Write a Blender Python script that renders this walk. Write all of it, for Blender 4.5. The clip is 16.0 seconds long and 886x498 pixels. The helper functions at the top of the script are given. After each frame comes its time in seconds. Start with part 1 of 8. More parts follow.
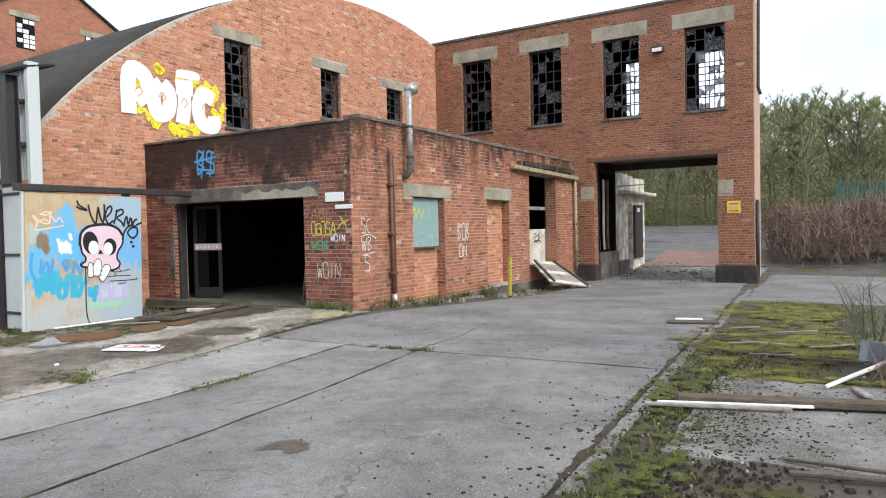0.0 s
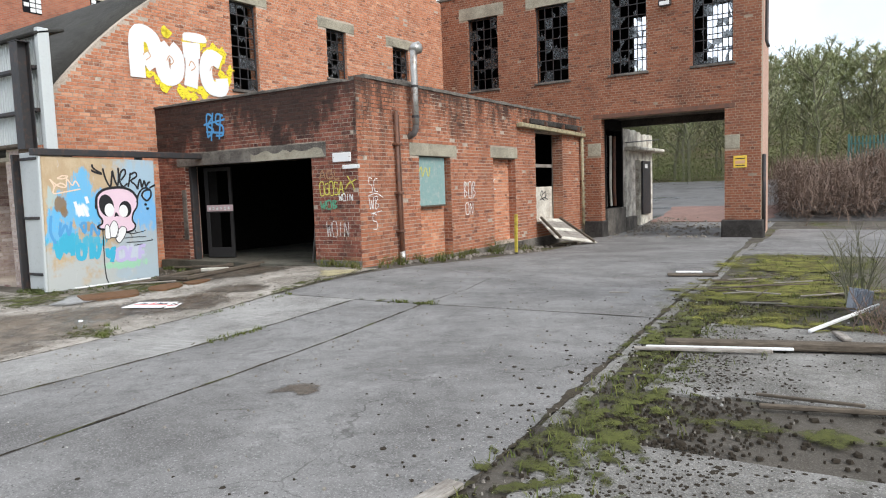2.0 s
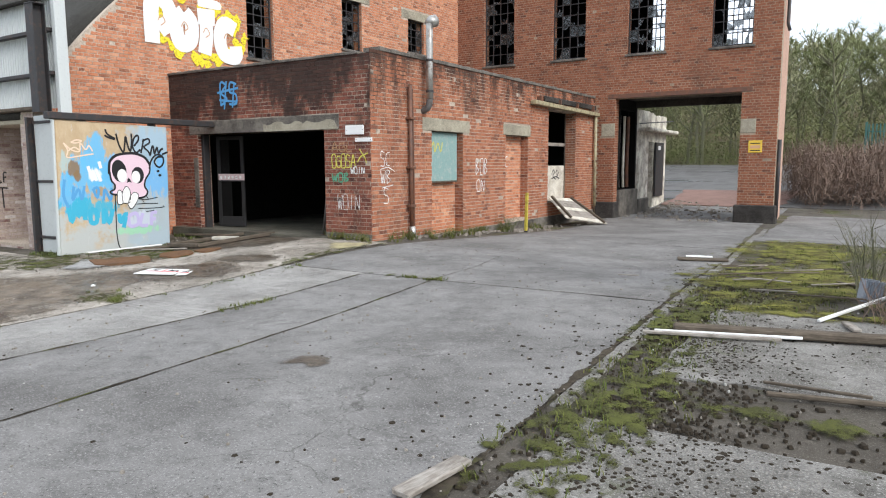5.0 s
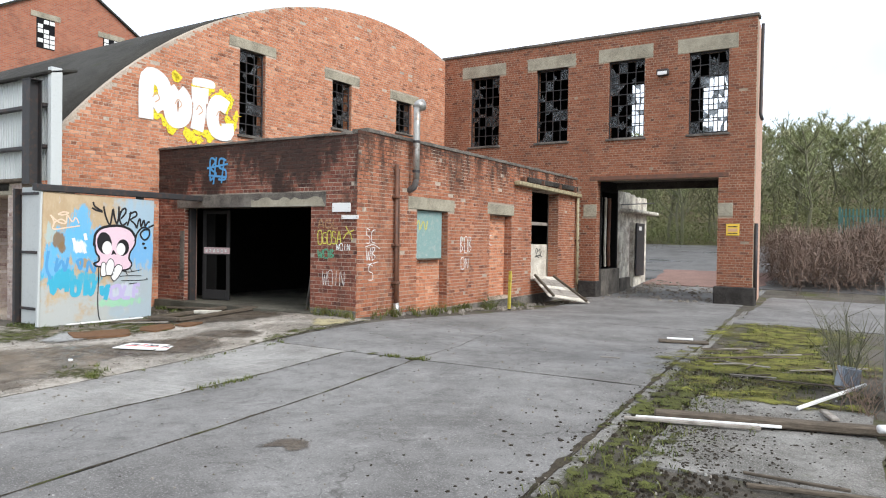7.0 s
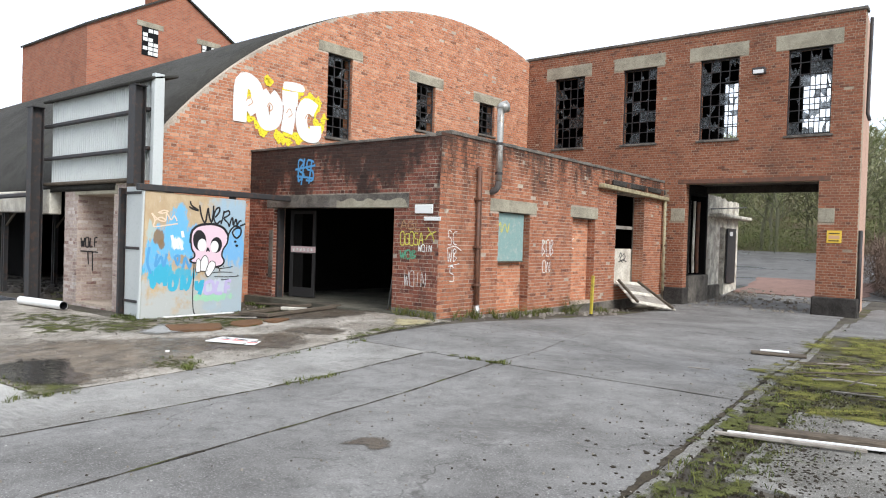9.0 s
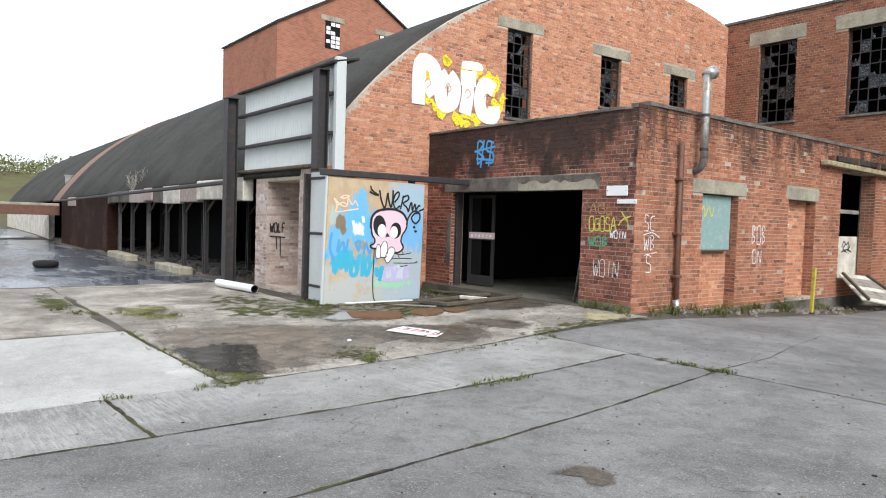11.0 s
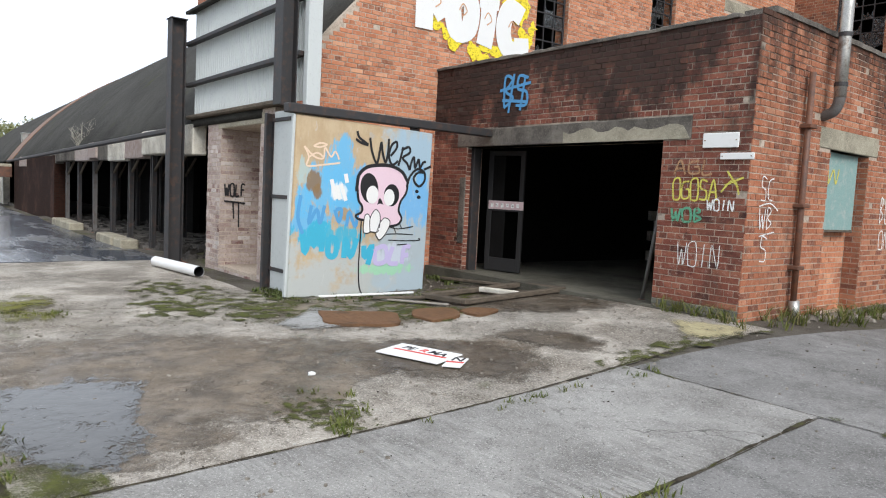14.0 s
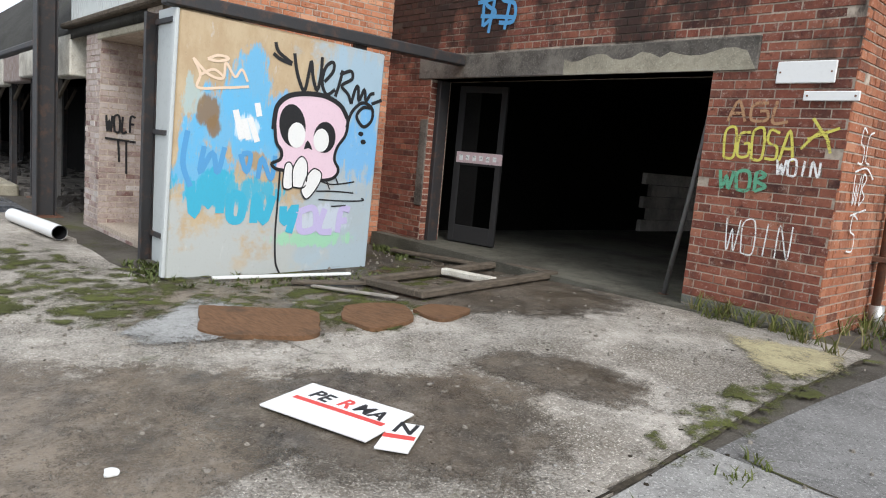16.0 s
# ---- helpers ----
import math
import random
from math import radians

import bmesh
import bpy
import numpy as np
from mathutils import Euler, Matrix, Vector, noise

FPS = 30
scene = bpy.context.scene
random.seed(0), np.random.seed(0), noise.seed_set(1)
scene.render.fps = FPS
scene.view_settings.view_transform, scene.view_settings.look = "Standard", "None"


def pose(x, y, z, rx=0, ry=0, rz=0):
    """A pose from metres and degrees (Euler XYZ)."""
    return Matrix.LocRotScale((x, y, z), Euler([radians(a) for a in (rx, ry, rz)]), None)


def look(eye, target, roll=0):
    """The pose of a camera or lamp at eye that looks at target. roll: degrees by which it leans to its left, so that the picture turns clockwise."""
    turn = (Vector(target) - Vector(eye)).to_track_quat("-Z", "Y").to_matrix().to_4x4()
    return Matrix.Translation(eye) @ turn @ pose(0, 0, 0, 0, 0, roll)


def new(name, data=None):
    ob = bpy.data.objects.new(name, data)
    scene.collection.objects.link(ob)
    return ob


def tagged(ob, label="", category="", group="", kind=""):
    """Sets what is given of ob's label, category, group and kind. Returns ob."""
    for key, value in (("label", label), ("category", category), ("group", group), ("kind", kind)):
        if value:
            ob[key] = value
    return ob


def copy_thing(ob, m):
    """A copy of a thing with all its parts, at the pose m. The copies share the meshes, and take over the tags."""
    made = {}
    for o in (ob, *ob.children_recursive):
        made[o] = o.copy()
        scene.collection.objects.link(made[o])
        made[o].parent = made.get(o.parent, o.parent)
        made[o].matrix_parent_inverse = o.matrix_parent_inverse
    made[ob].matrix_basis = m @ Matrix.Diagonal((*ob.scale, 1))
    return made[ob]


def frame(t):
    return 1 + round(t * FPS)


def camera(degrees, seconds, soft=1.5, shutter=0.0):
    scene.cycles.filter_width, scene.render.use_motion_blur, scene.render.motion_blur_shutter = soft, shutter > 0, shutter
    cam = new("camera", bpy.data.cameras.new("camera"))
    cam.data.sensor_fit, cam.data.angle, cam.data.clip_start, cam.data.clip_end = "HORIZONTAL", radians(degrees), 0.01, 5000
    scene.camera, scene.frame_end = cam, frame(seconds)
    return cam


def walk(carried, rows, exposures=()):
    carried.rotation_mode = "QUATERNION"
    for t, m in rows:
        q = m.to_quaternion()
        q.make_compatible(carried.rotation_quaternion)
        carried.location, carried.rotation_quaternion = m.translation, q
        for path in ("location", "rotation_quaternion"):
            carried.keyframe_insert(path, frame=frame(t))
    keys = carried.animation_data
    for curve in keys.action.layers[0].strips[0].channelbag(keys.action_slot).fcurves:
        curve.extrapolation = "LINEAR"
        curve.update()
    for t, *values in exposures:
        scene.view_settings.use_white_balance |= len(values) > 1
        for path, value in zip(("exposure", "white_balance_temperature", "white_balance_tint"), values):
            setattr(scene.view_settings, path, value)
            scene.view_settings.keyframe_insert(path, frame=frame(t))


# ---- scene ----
cam = camera(66.1, 16.0, 1.1)
PATH = [
    (0, (0.606, -0.132, 1.338), (-0.423, 1.582, 1.281), -1.2),
    (0.5, (0.628, -0.262, 1.305), (-0.372, 1.468, 1.237), -2.7),
    (1, (0.667, -0.33, 1.337), (-0.341, 1.392, 1.194), -0.9),
    (1.5, (0.724, -0.328, 1.306), (-0.373, 1.338, 1.165), -1.0),
    (2, (0.84, -0.332, 1.31), (-0.217, 1.358, 1.136), -2.0),
    (2.5, (0.839, -0.341, 1.327), (-0.208, 1.355, 1.163), -1.7),
    (3, (0.789, -0.337, 1.283), (-0.327, 1.315, 1.113), -2.0),
    (3.2, (0.765, -0.346, 1.274), (-0.388, 1.277, 1.086), -1.7),
    (5.3, (0.824, -0.367, 1.354), (-0.244, 1.306, 1.105), -0.1),
    (5.5, (0.832, -0.375, 1.374), (-0.275, 1.277, 1.164), 1.1),
    (6, (0.869, -0.4, 1.434), (-0.183, 1.3, 1.372), 2.3),
    (6.5, (0.868, -0.408, 1.417), (-0.105, 1.339, 1.377), 1.7),
    (7, (0.858, -0.429, 1.414), (-0.184, 1.278, 1.384), 0.9),
    (7.5, (0.856, -0.452, 1.424), (-0.288, 1.188, 1.395), 0.9),
    (8, (0.866, -0.449, 1.428), (-0.31, 1.168, 1.385), 1.5),
    (8.2, (0.857, -0.443, 1.422), (-0.327, 1.169, 1.383), 1.2),
    (10.3, (0.41, -0.3, 1.431), (-0.957, 1.16, 1.434), 3.2),
    (10.5, (0.262, -0.228, 1.405), (-1.148, 1.191, 1.418), 2.3),
    (11, (-0.095, 0.065, 1.378), (-1.672, 1.293, 1.294), 1.8),
    (11.5, (-0.536, 0.369, 1.326), (-2.175, 1.513, 1.256), 3.7),
    (12, (-1.023, 0.631, 1.344), (-2.573, 1.89, 1.234), 3.1),
    (12.5, (-1.594, 0.92, 1.312), (-3.221, 2.068, 1.127), 2.3),
    (13, (-2.136, 1.319, 1.297), (-3.743, 2.502, 1.164), -0.0),
    (13.5, (-2.647, 1.68, 1.278), (-4.241, 2.885, 1.202), 2.0),
    (14, (-3.207, 2.116, 1.184), (-4.765, 3.36, 1.027), 2.9),
    (14.5, (-3.687, 2.546, 1.198), (-5.235, 3.8, 1.019), 0.0),
    (15, (-4.181, 2.943, 1.141), (-5.768, 4.136, 0.899), 2.7),
    (15.5, (-4.666, 3.379, 1.152), (-6.105, 4.749, 0.922), -0.4),
    (16, (-5.19, 3.792, 1.102), (-6.652, 5.127, 0.823), 5.2),
]
walk(cam, [(t, look(eye, target, roll)) for t, eye, target, roll in PATH], [(0, -0.02), (3, -0.04), (5.5, 0.02), (8, 0.06), (10.5, 0.06), (11.3, 0.0), (12, -0.14), (13.5, -0.12), (14.5, -0.2), (15.5, -0.24), (16, -0.11)])

# ---- world, sun, exposure ----
world = bpy.data.worlds.new("overcast_sky")
scene.world = world
world.use_nodes = True
wn = world.node_tree
wn.nodes.clear()
w_out = wn.nodes.new("ShaderNodeOutputWorld")
w_bg = wn.nodes.new("ShaderNodeBackground")
w_sky = wn.nodes.new("ShaderNodeTexSky")
w_sky.sky_type = "NISHITA"
w_sky.sun_disc = False
w_sky.sun_elevation = radians(38)
w_sky.sun_rotation = radians(100)
w_gain = wn.nodes.new("ShaderNodeVectorMath")
w_gain.operation = "SCALE"
w_gain.inputs["Scale"].default_value = 0.12
w_coord = wn.nodes.new("ShaderNodeTexCoord")
w_noise = wn.nodes.new("ShaderNodeTexNoise")
w_noise.inputs["Scale"].default_value = 2.2
w_noise.inputs["Detail"].default_value = 6.0
w_ramp = wn.nodes.new("ShaderNodeValToRGB")
w_ramp.color_ramp.elements[0].position, w_ramp.color_ramp.elements[0].color = 0.30, (0.55, 0.55, 0.55, 1)
w_ramp.color_ramp.elements[1].position, w_ramp.color_ramp.elements[1].color = 0.52, (0.96, 0.96, 0.96, 1)
w_mix = wn.nodes.new("ShaderNodeMix")
w_mix.data_type = "RGBA"
w_mix.inputs["B"].default_value = (1.0, 1.08, 1.21, 1)
wn.links.new(w_sky.outputs["Color"], w_gain.inputs[0])
wn.links.new(w_coord.outputs["Generated"], w_noise.inputs["Vector"])
wn.links.new(w_noise.outputs["Fac"], w_ramp.inputs["Fac"])
wn.links.new(w_ramp.outputs["Color"], w_mix.inputs["Factor"])
wn.links.new(w_gain.outputs["Vector"], w_mix.inputs["A"])
wn.links.new(w_mix.outputs["Result"], w_bg.inputs["Color"])
wn.links.new(w_bg.outputs["Background"], w_out.inputs["Surface"])
w_bg.inputs["Strength"].default_value = 1.28

sun = new("sun", bpy.data.lights.new("sun", "SUN"))
sun.data.energy, sun.data.angle, sun.data.color = 2.9, radians(28), (1.0, 0.98, 0.955)
sun.matrix_world = look((40, -14, 34), (0, 0, 0))


# ---- materials ----
class Nodes:
    """A short way to write a node material."""

    def __init__(self, name, rough=0.85, metal=0.0):
        self.mat = bpy.data.materials.new(name)
        self.mat.use_nodes = True
        self.nt = self.mat.node_tree
        self.bsdf = self.nt.nodes["Principled BSDF"]
        self.bsdf.inputs["Roughness"].default_value = rough
        self.bsdf.inputs["Metallic"].default_value = metal
        self.bsdf.inputs["Specular IOR Level"].default_value = 0.5 if rough < 0.8 else 0.15
        self.pos = self.nt.nodes.new("ShaderNodeNewGeometry")
        self.tex = self.nt.nodes.new("ShaderNodeTexCoord")

    def put(self, socket, value):
        if isinstance(value, bpy.types.NodeSocket):
            self.nt.links.new(value, socket)
        elif isinstance(value, tuple) and len(value) == 3 and socket.type == "RGBA":
            socket.default_value = (*value, 1)
        else:
            socket.default_value = value

    def noise(self, scale, detail=4.0, rough=0.6, stretch=None, local=False, seed=0.0):
        n = self.nt.nodes.new("ShaderNodeTexNoise")
        n.inputs["Scale"].default_value, n.inputs["Detail"].default_value, n.inputs["Roughness"].default_value = scale, detail, rough
        m = self.nt.nodes.new("ShaderNodeMapping")
        m.inputs["Scale"].default_value = stretch or (1, 1, 1)
        m.inputs["Location"].default_value = (seed, seed * 1.7, seed * 0.6)
        self.nt.links.new(self.tex.outputs["Object"] if local else self.pos.outputs["Position"], m.inputs["Vector"])
        self.nt.links.new(m.outputs["Vector"], n.inputs["Vector"])
        return n.outputs["Fac"]

    def span(self, value, a, b, lo=0.0, hi=1.0):
        m = self.nt.nodes.new("ShaderNodeMapRange")
        m.interpolation_type = "SMOOTHSTEP"
        for key, v in (("Value", value), ("From Min", a), ("From Max", b), ("To Min", lo), ("To Max", hi)):
            self.put(m.inputs[key], v)
        return m.outputs["Result"]

    def math(self, op, a, b=0.0):
        m = self.nt.nodes.new("ShaderNodeMath")
        m.operation = op
        self.put(m.inputs[0], a)
        self.put(m.inputs[1], b)
        return m.outputs[0]

    def mix(self, fac, a, b, blend="MIX"):
        m = self.nt.nodes.new("ShaderNodeMix")
        m.data_type, m.blend_type = "RGBA", blend
        self.put(m.inputs["Factor"], fac)
        self.put(m.inputs["A"], a)
        self.put(m.inputs["B"], b)
        return m.outputs["Result"]

    def ramp(self, fac, stops):
        r = self.nt.nodes.new("ShaderNodeValToRGB")
        e = r.color_ramp.elements
        while len(e) < len(stops):
            e.new(0.5)
        for el, (p, c) in zip(e, stops):
            el.position, el.color = p, (*c, 1)
        self.put(r.inputs["Fac"], fac)
        return r.outputs["Color"]

    def axis(self, i, local=False):
        s = self.nt.nodes.new("ShaderNodeSeparateXYZ")
        self.nt.links.new(self.tex.outputs["Object"] if local else self.pos.outputs["Position"], s.inputs[0])
        return s.outputs[i]

    def chance(self):
        o = self.nt.nodes.new("ShaderNodeObjectInfo")
        return self.math("FRACT", self.math("ADD", o.outputs["Random"], self.pos.outputs["Random Per Island"]))

    def feather(self, seed=0.0, lo=0.34, hi=0.62):
        """Lets the layer break up towards its rim, where the mesh's own edge value falls to nought."""
        e = self.nt.nodes.new("ShaderNodeAttribute")
        e.attribute_name = "edge"
        k = self.math("ADD", e.outputs["Fac"], self.span(self.noise(5, 7, 0.75, seed=seed), 0.25, 0.75, -0.5, 0.5))
        k = self.math("ADD", k, self.span(self.noise(28, 5, 0.8, seed=seed + 1), 0.25, 0.75, -0.35, 0.35))
        k = self.math("ADD", k, self.span(self.noise(110, 4, 0.8, seed=seed + 2), 0.3, 0.7, -0.4, 0.4))
        self.put(self.bsdf.inputs["Alpha"], self.span(k, lo, hi))

    def done(self, colour, bump=None, height=0.01, rough=None):
        self.put(self.bsdf.inputs["Base Color"], colour)
        if rough is not None:
            self.put(self.bsdf.inputs["Roughness"], rough)
        if bump is not None:
            b = self.nt.nodes.new("ShaderNodeBump")
            b.inputs["Strength"].default_value, b.inputs["Distance"].default_value = 0.8, height
            self.put(b.inputs["Height"], bump)
            self.nt.links.new(b.outputs["Normal"], self.bsdf.inputs["Normal"])
        return self.mat


def brick_material(name, dark, mid, light, grime=0.3, band=None, pale=0.25, seed=0.0):
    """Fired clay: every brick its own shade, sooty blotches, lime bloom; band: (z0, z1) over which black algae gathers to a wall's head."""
    m = Nodes(name, 0.88)
    c = m.ramp(m.chance(), [(0.0, tuple(v * 0.8 for v in dark)), (0.09, tuple(0.5 * (a + b) for a, b in zip(dark, mid))), (0.26, tuple(0.85 * v for v in mid)), (0.60, mid), (0.90, tuple(0.6 * a + 0.4 * b for a, b in zip(mid, light))), (1.0, light)])
    c = m.mix(m.span(m.noise(9, 5, 0.7, seed=seed), 0.35, 0.75, 0, 0.5), c, light)
    c = m.mix(m.span(m.noise(26, 5, 0.8, seed=seed + 3), 0.54, 0.70, 0, pale * 1.7), c, (0.55, 0.44, 0.37))
    c = m.mix(m.span(m.noise(19, 5, 0.8, seed=seed + 5), 0.55, 0.70, 0, 0.75), c, tuple(v * 0.35 for v in dark))
    c = m.mix(m.span(m.noise(1.3, 6, 0.65, (1, 1, 2.2), seed=seed + 7), 0.66, 0.86, 0, pale * 1.3), c, (0.5, 0.40, 0.34))
    c = m.mix(m.span(m.noise(0.8, 6, 0.7, (1, 1, 0.5), seed=seed + 1), 0.5, 0.75, 0, grime), c, (0.05, 0.035, 0.03))
    c = m.mix(m.span(m.noise(2.6, 6, 0.75, (1, 1, 0.22), seed=seed + 12), 0.55, 0.72, 0, grime * 0.9), c, (0.045, 0.03, 0.026))
    c = m.mix(m.span(m.noise(3.4, 7, 0.8, (1, 1, 0.7), seed=seed + 15), 0.64, 0.76, 0, pale * 0.45), c, (0.58, 0.50, 0.44))
    c = m.mix(m.span(m.noise(42, 3, 0.7, seed=seed + 18), 0.64, 0.72, 0, 0.8), c, (0.03, 0.02, 0.017))
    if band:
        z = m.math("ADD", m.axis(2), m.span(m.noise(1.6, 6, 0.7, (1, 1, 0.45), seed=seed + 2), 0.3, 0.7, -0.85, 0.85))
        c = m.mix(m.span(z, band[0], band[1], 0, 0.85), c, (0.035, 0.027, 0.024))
    return m.done(c, m.noise(70, 5, 0.7), 0.006)


def mortar_material(name, tone, grime=0.4, band=None):
    m = Nodes(name, 0.95)
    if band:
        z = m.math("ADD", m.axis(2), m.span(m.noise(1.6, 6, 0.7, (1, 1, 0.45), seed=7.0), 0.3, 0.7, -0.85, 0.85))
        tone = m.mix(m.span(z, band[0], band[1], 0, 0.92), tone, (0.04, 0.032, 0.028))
    c = m.mix(m.span(m.noise(1.1, 5), 0.4, 0.75, 0, grime), tone, (0.07, 0.055, 0.045))
    return m.done(m.mix(m.span(m.noise(30, 4), 0.4, 0.7, 0, 0.4), c, (0.12, 0.09, 0.075)), m.noise(90, 3), 0.004)


def concrete_material(name, tone, dark, stain=0.6, moss=0.0, scale=1.0, seed=0.0, rough=0.92, crack=0.0, fade=False, grit=0.6, pebble=0.0, tamp=0.0):
    """Cement, stone or earth: broad stains, finer blotches, aggregate, hair cracks and moss."""
    m = Nodes(name, rough)
    relief = m.noise(60, 6, 0.8)
    c = m.mix(m.span(m.noise(0.9 * scale, 7, 0.65, seed=seed), 0.35, 0.68, 0, stain), tone, dark)
    c = m.mix(m.span(m.noise(6 * scale, 7, 0.75, seed=seed + 4), 0.46, 0.66, 0, 0.55 * stain), c, tuple(v * 0.75 for v in dark))
    c = m.mix(m.span(m.noise(2.4 * scale, 7, 0.75, seed=seed + 6), 0.56, 0.72, 0, 0.45), c, tuple(min(0.9, v * 1.45) for v in tone))
    c = m.mix(m.span(m.noise(75, 4, 0.8, seed=seed), 0.52, 0.66, 0, grit), c, tuple(min(0.9, v * 1.5 + 0.03) for v in tone))
    c = m.mix(m.span(m.noise(55, 4, 0.8, seed=seed + 2), 0.55, 0.68, 0, grit), c, tuple(v * 0.45 for v in dark))
    if pebble:
        v = m.nt.nodes.new("ShaderNodeTexVoronoi")
        v.inputs["Scale"].default_value = 62.0
        m.nt.links.new(m.pos.outputs["Position"], v.inputs["Vector"])
        worn = m.span(m.noise(1.1, 6, 0.7, seed=seed + 11), 0.42, 0.58)
        stone = m.math("MULTIPLY", worn, m.span(v.outputs["Distance"], 0.55, 0.25))
        c = m.mix(m.math("MULTIPLY", stone, pebble * 0.55), c, m.mix(v.outputs["Color"], (0.16, 0.145, 0.125), (0.42, 0.39, 0.34)))
        c = m.mix(m.math("MULTIPLY", m.math("MULTIPLY", worn, m.span(v.outputs["Distance"], 0.5, 0.8)), pebble * 0.45), c, (0.05, 0.043, 0.035))
        relief = m.math("ADD", relief, m.math("MULTIPLY", stone, 1.2))
    if tamp:
        ridge = m.math("MULTIPLY", m.span(m.noise(26, 4, 0.6, (0.10, 1, 1), seed=seed + 8), 0.42, 0.64), m.span(m.noise(0.7, 4, 0.6, seed=seed + 13), 0.42, 0.6))
        c = m.mix(m.math("MULTIPLY", ridge, tamp * 0.6), c, tuple(min(0.9, v * 1.45) for v in tone))
        relief = m.math("ADD", relief, m.math("MULTIPLY", ridge, tamp * 1.5))
    if crack:
        v = m.nt.nodes.new("ShaderNodeTexVoronoi")
        v.feature = "DISTANCE_TO_EDGE"
        v.inputs["Scale"].default_value = crack
        w = m.nt.nodes.new("ShaderNodeVectorMath")
        w.operation = "ADD"
        n = m.nt.nodes.new("ShaderNodeTexNoise")
        n.inputs["Scale"].default_value, n.inputs["Detail"].default_value = 1.4, 6.0
        m.nt.links.new(m.pos.outputs["Position"], n.inputs["Vector"])
        m.nt.links.new(m.pos.outputs["Position"], w.inputs[0])
        m.nt.links.new(n.outputs["Color"], w.inputs[1])
        m.nt.links.new(w.outputs[0], v.inputs["Vector"])
        near = m.math("MULTIPLY", m.span(v.outputs["Distance"], 0.007, 0.002), m.span(m.noise(0.8, 4, seed=seed + 5), 0.5, 0.66))
        c = m.mix(m.math("MULTIPLY", near, 0.5), c, (0.04, 0.036, 0.03))
    if moss:
        c = m.mix(m.span(m.noise(1.7 * scale, 7, 0.7, seed=seed + 9), 0.58, 0.72, 0, moss), c, (0.075, 0.085, 0.025))
    if fade:
        m.feather(seed, 0.22, 1.0)
    return m.done(c, relief, 0.008)


def steel_material(name, paint, rust, amount=0.45, rough=0.6, metal=0.0):
    m = Nodes(name, rough, metal)
    c = m.mix(m.span(m.noise(7, 6, 0.7), 0.62 - amount * 0.4, 0.72, 0, 0.9), paint, rust)
    return m.done(m.mix(m.span(m.noise(60, 3), 0.4, 0.7, 0, 0.3), c, (0.04, 0.03, 0.025)), m.noise(40, 4), 0.003)


def wood_material(name, a, b):
    m = Nodes(name, 0.9)
    c = m.mix(m.span(m.noise(9, 6, 0.7, (1, 6, 6), True), 0.3, 0.7), a, b)
    return m.done(m.mix(m.span(m.noise(3, 4), 0.5, 0.75, 0, 0.6), c, (0.05, 0.04, 0.03)), m.noise(30, 4, 0.7, (1, 8, 8), True), 0.004)


def paint_material(name, tone, rough=0.6, wear=0.25):
    m = Nodes(name, rough)
    c = m.mix(m.span(m.noise(25, 5, 0.7), 0.5, 0.75, 0, wear), tone, tuple(v * 0.45 for v in tone))
    return m.done(c)


BRICK_GABLE = brick_material("brick_orange", (0.24, 0.09, 0.055), (0.54, 0.203, 0.104), (0.68, 0.355, 0.215), 0.33, None, 0.65)
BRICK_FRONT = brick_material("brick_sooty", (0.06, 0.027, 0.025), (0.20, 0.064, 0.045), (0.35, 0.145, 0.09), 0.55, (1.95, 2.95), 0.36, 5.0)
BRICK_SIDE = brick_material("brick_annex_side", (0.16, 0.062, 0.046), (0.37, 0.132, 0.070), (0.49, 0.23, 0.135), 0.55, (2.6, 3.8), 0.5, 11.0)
BRICK_FACADE = brick_material("brick_brown", (0.12, 0.052, 0.04), (0.28, 0.103, 0.057), (0.37, 0.16, 0.092), 0.55, None, 0.3, 17.0)
BRICK_PLINTH = brick_material("brick_blue_grey", (0.07, 0.075, 0.07), (0.15, 0.155, 0.14), (0.25, 0.25, 0.22), 0.3, None, 0.3, 43.0)
# paler brick for the end wall: the sun on it is in the colour
BRICK_END = brick_material("brick_sunlit_end", (0.40, 0.22, 0.16), (0.58, 0.37, 0.28), (0.70, 0.50, 0.41), 0.2, None, 0.4, 37.0)
BRICK_PALE = brick_material("brick_limewashed", (0.22, 0.11, 0.095), (0.42, 0.33, 0.29), (0.60, 0.55, 0.52), 0.35, None, 0.7, 23.0)
MORTAR = mortar_material("mortar", (0.56, 0.47, 0.38))
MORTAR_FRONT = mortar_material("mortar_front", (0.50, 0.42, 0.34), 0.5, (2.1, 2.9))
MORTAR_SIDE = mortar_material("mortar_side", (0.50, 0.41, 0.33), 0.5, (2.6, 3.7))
MORTAR_FACADE = mortar_material("mortar_facade", (0.44, 0.35, 0.26), 0.4)
CONCRETE_ROAD = concrete_material("road_concrete", (0.235, 0.228, 0.218), (0.112, 0.107, 0.101), 0.85, 0.0, 0.9, 0.0, 0.9, 0.55, False, 0.85)
CONCRETE_TAMPED = concrete_material("tamped_concrete", (0.33, 0.32, 0.30), (0.165, 0.157, 0.146), 0.75, 0.0, 0.9, 3.0, 0.9, 0.55, False, 0.9, 0.25, 0.8)
CONCRETE_YARD = concrete_material("yard_concrete", (0.46, 0.42, 0.365), (0.15, 0.127, 0.10), 0.9, 0.45, 1.3, 31.0, 0.9, 0.8, False, 1.0, 1.25)
CONCRETE_PALE = concrete_material("pale_slab", (0.45, 0.44, 0.41), (0.25, 0.24, 0.22), 0.55, 0.0, 0.8, 41.0, grit=0.8)
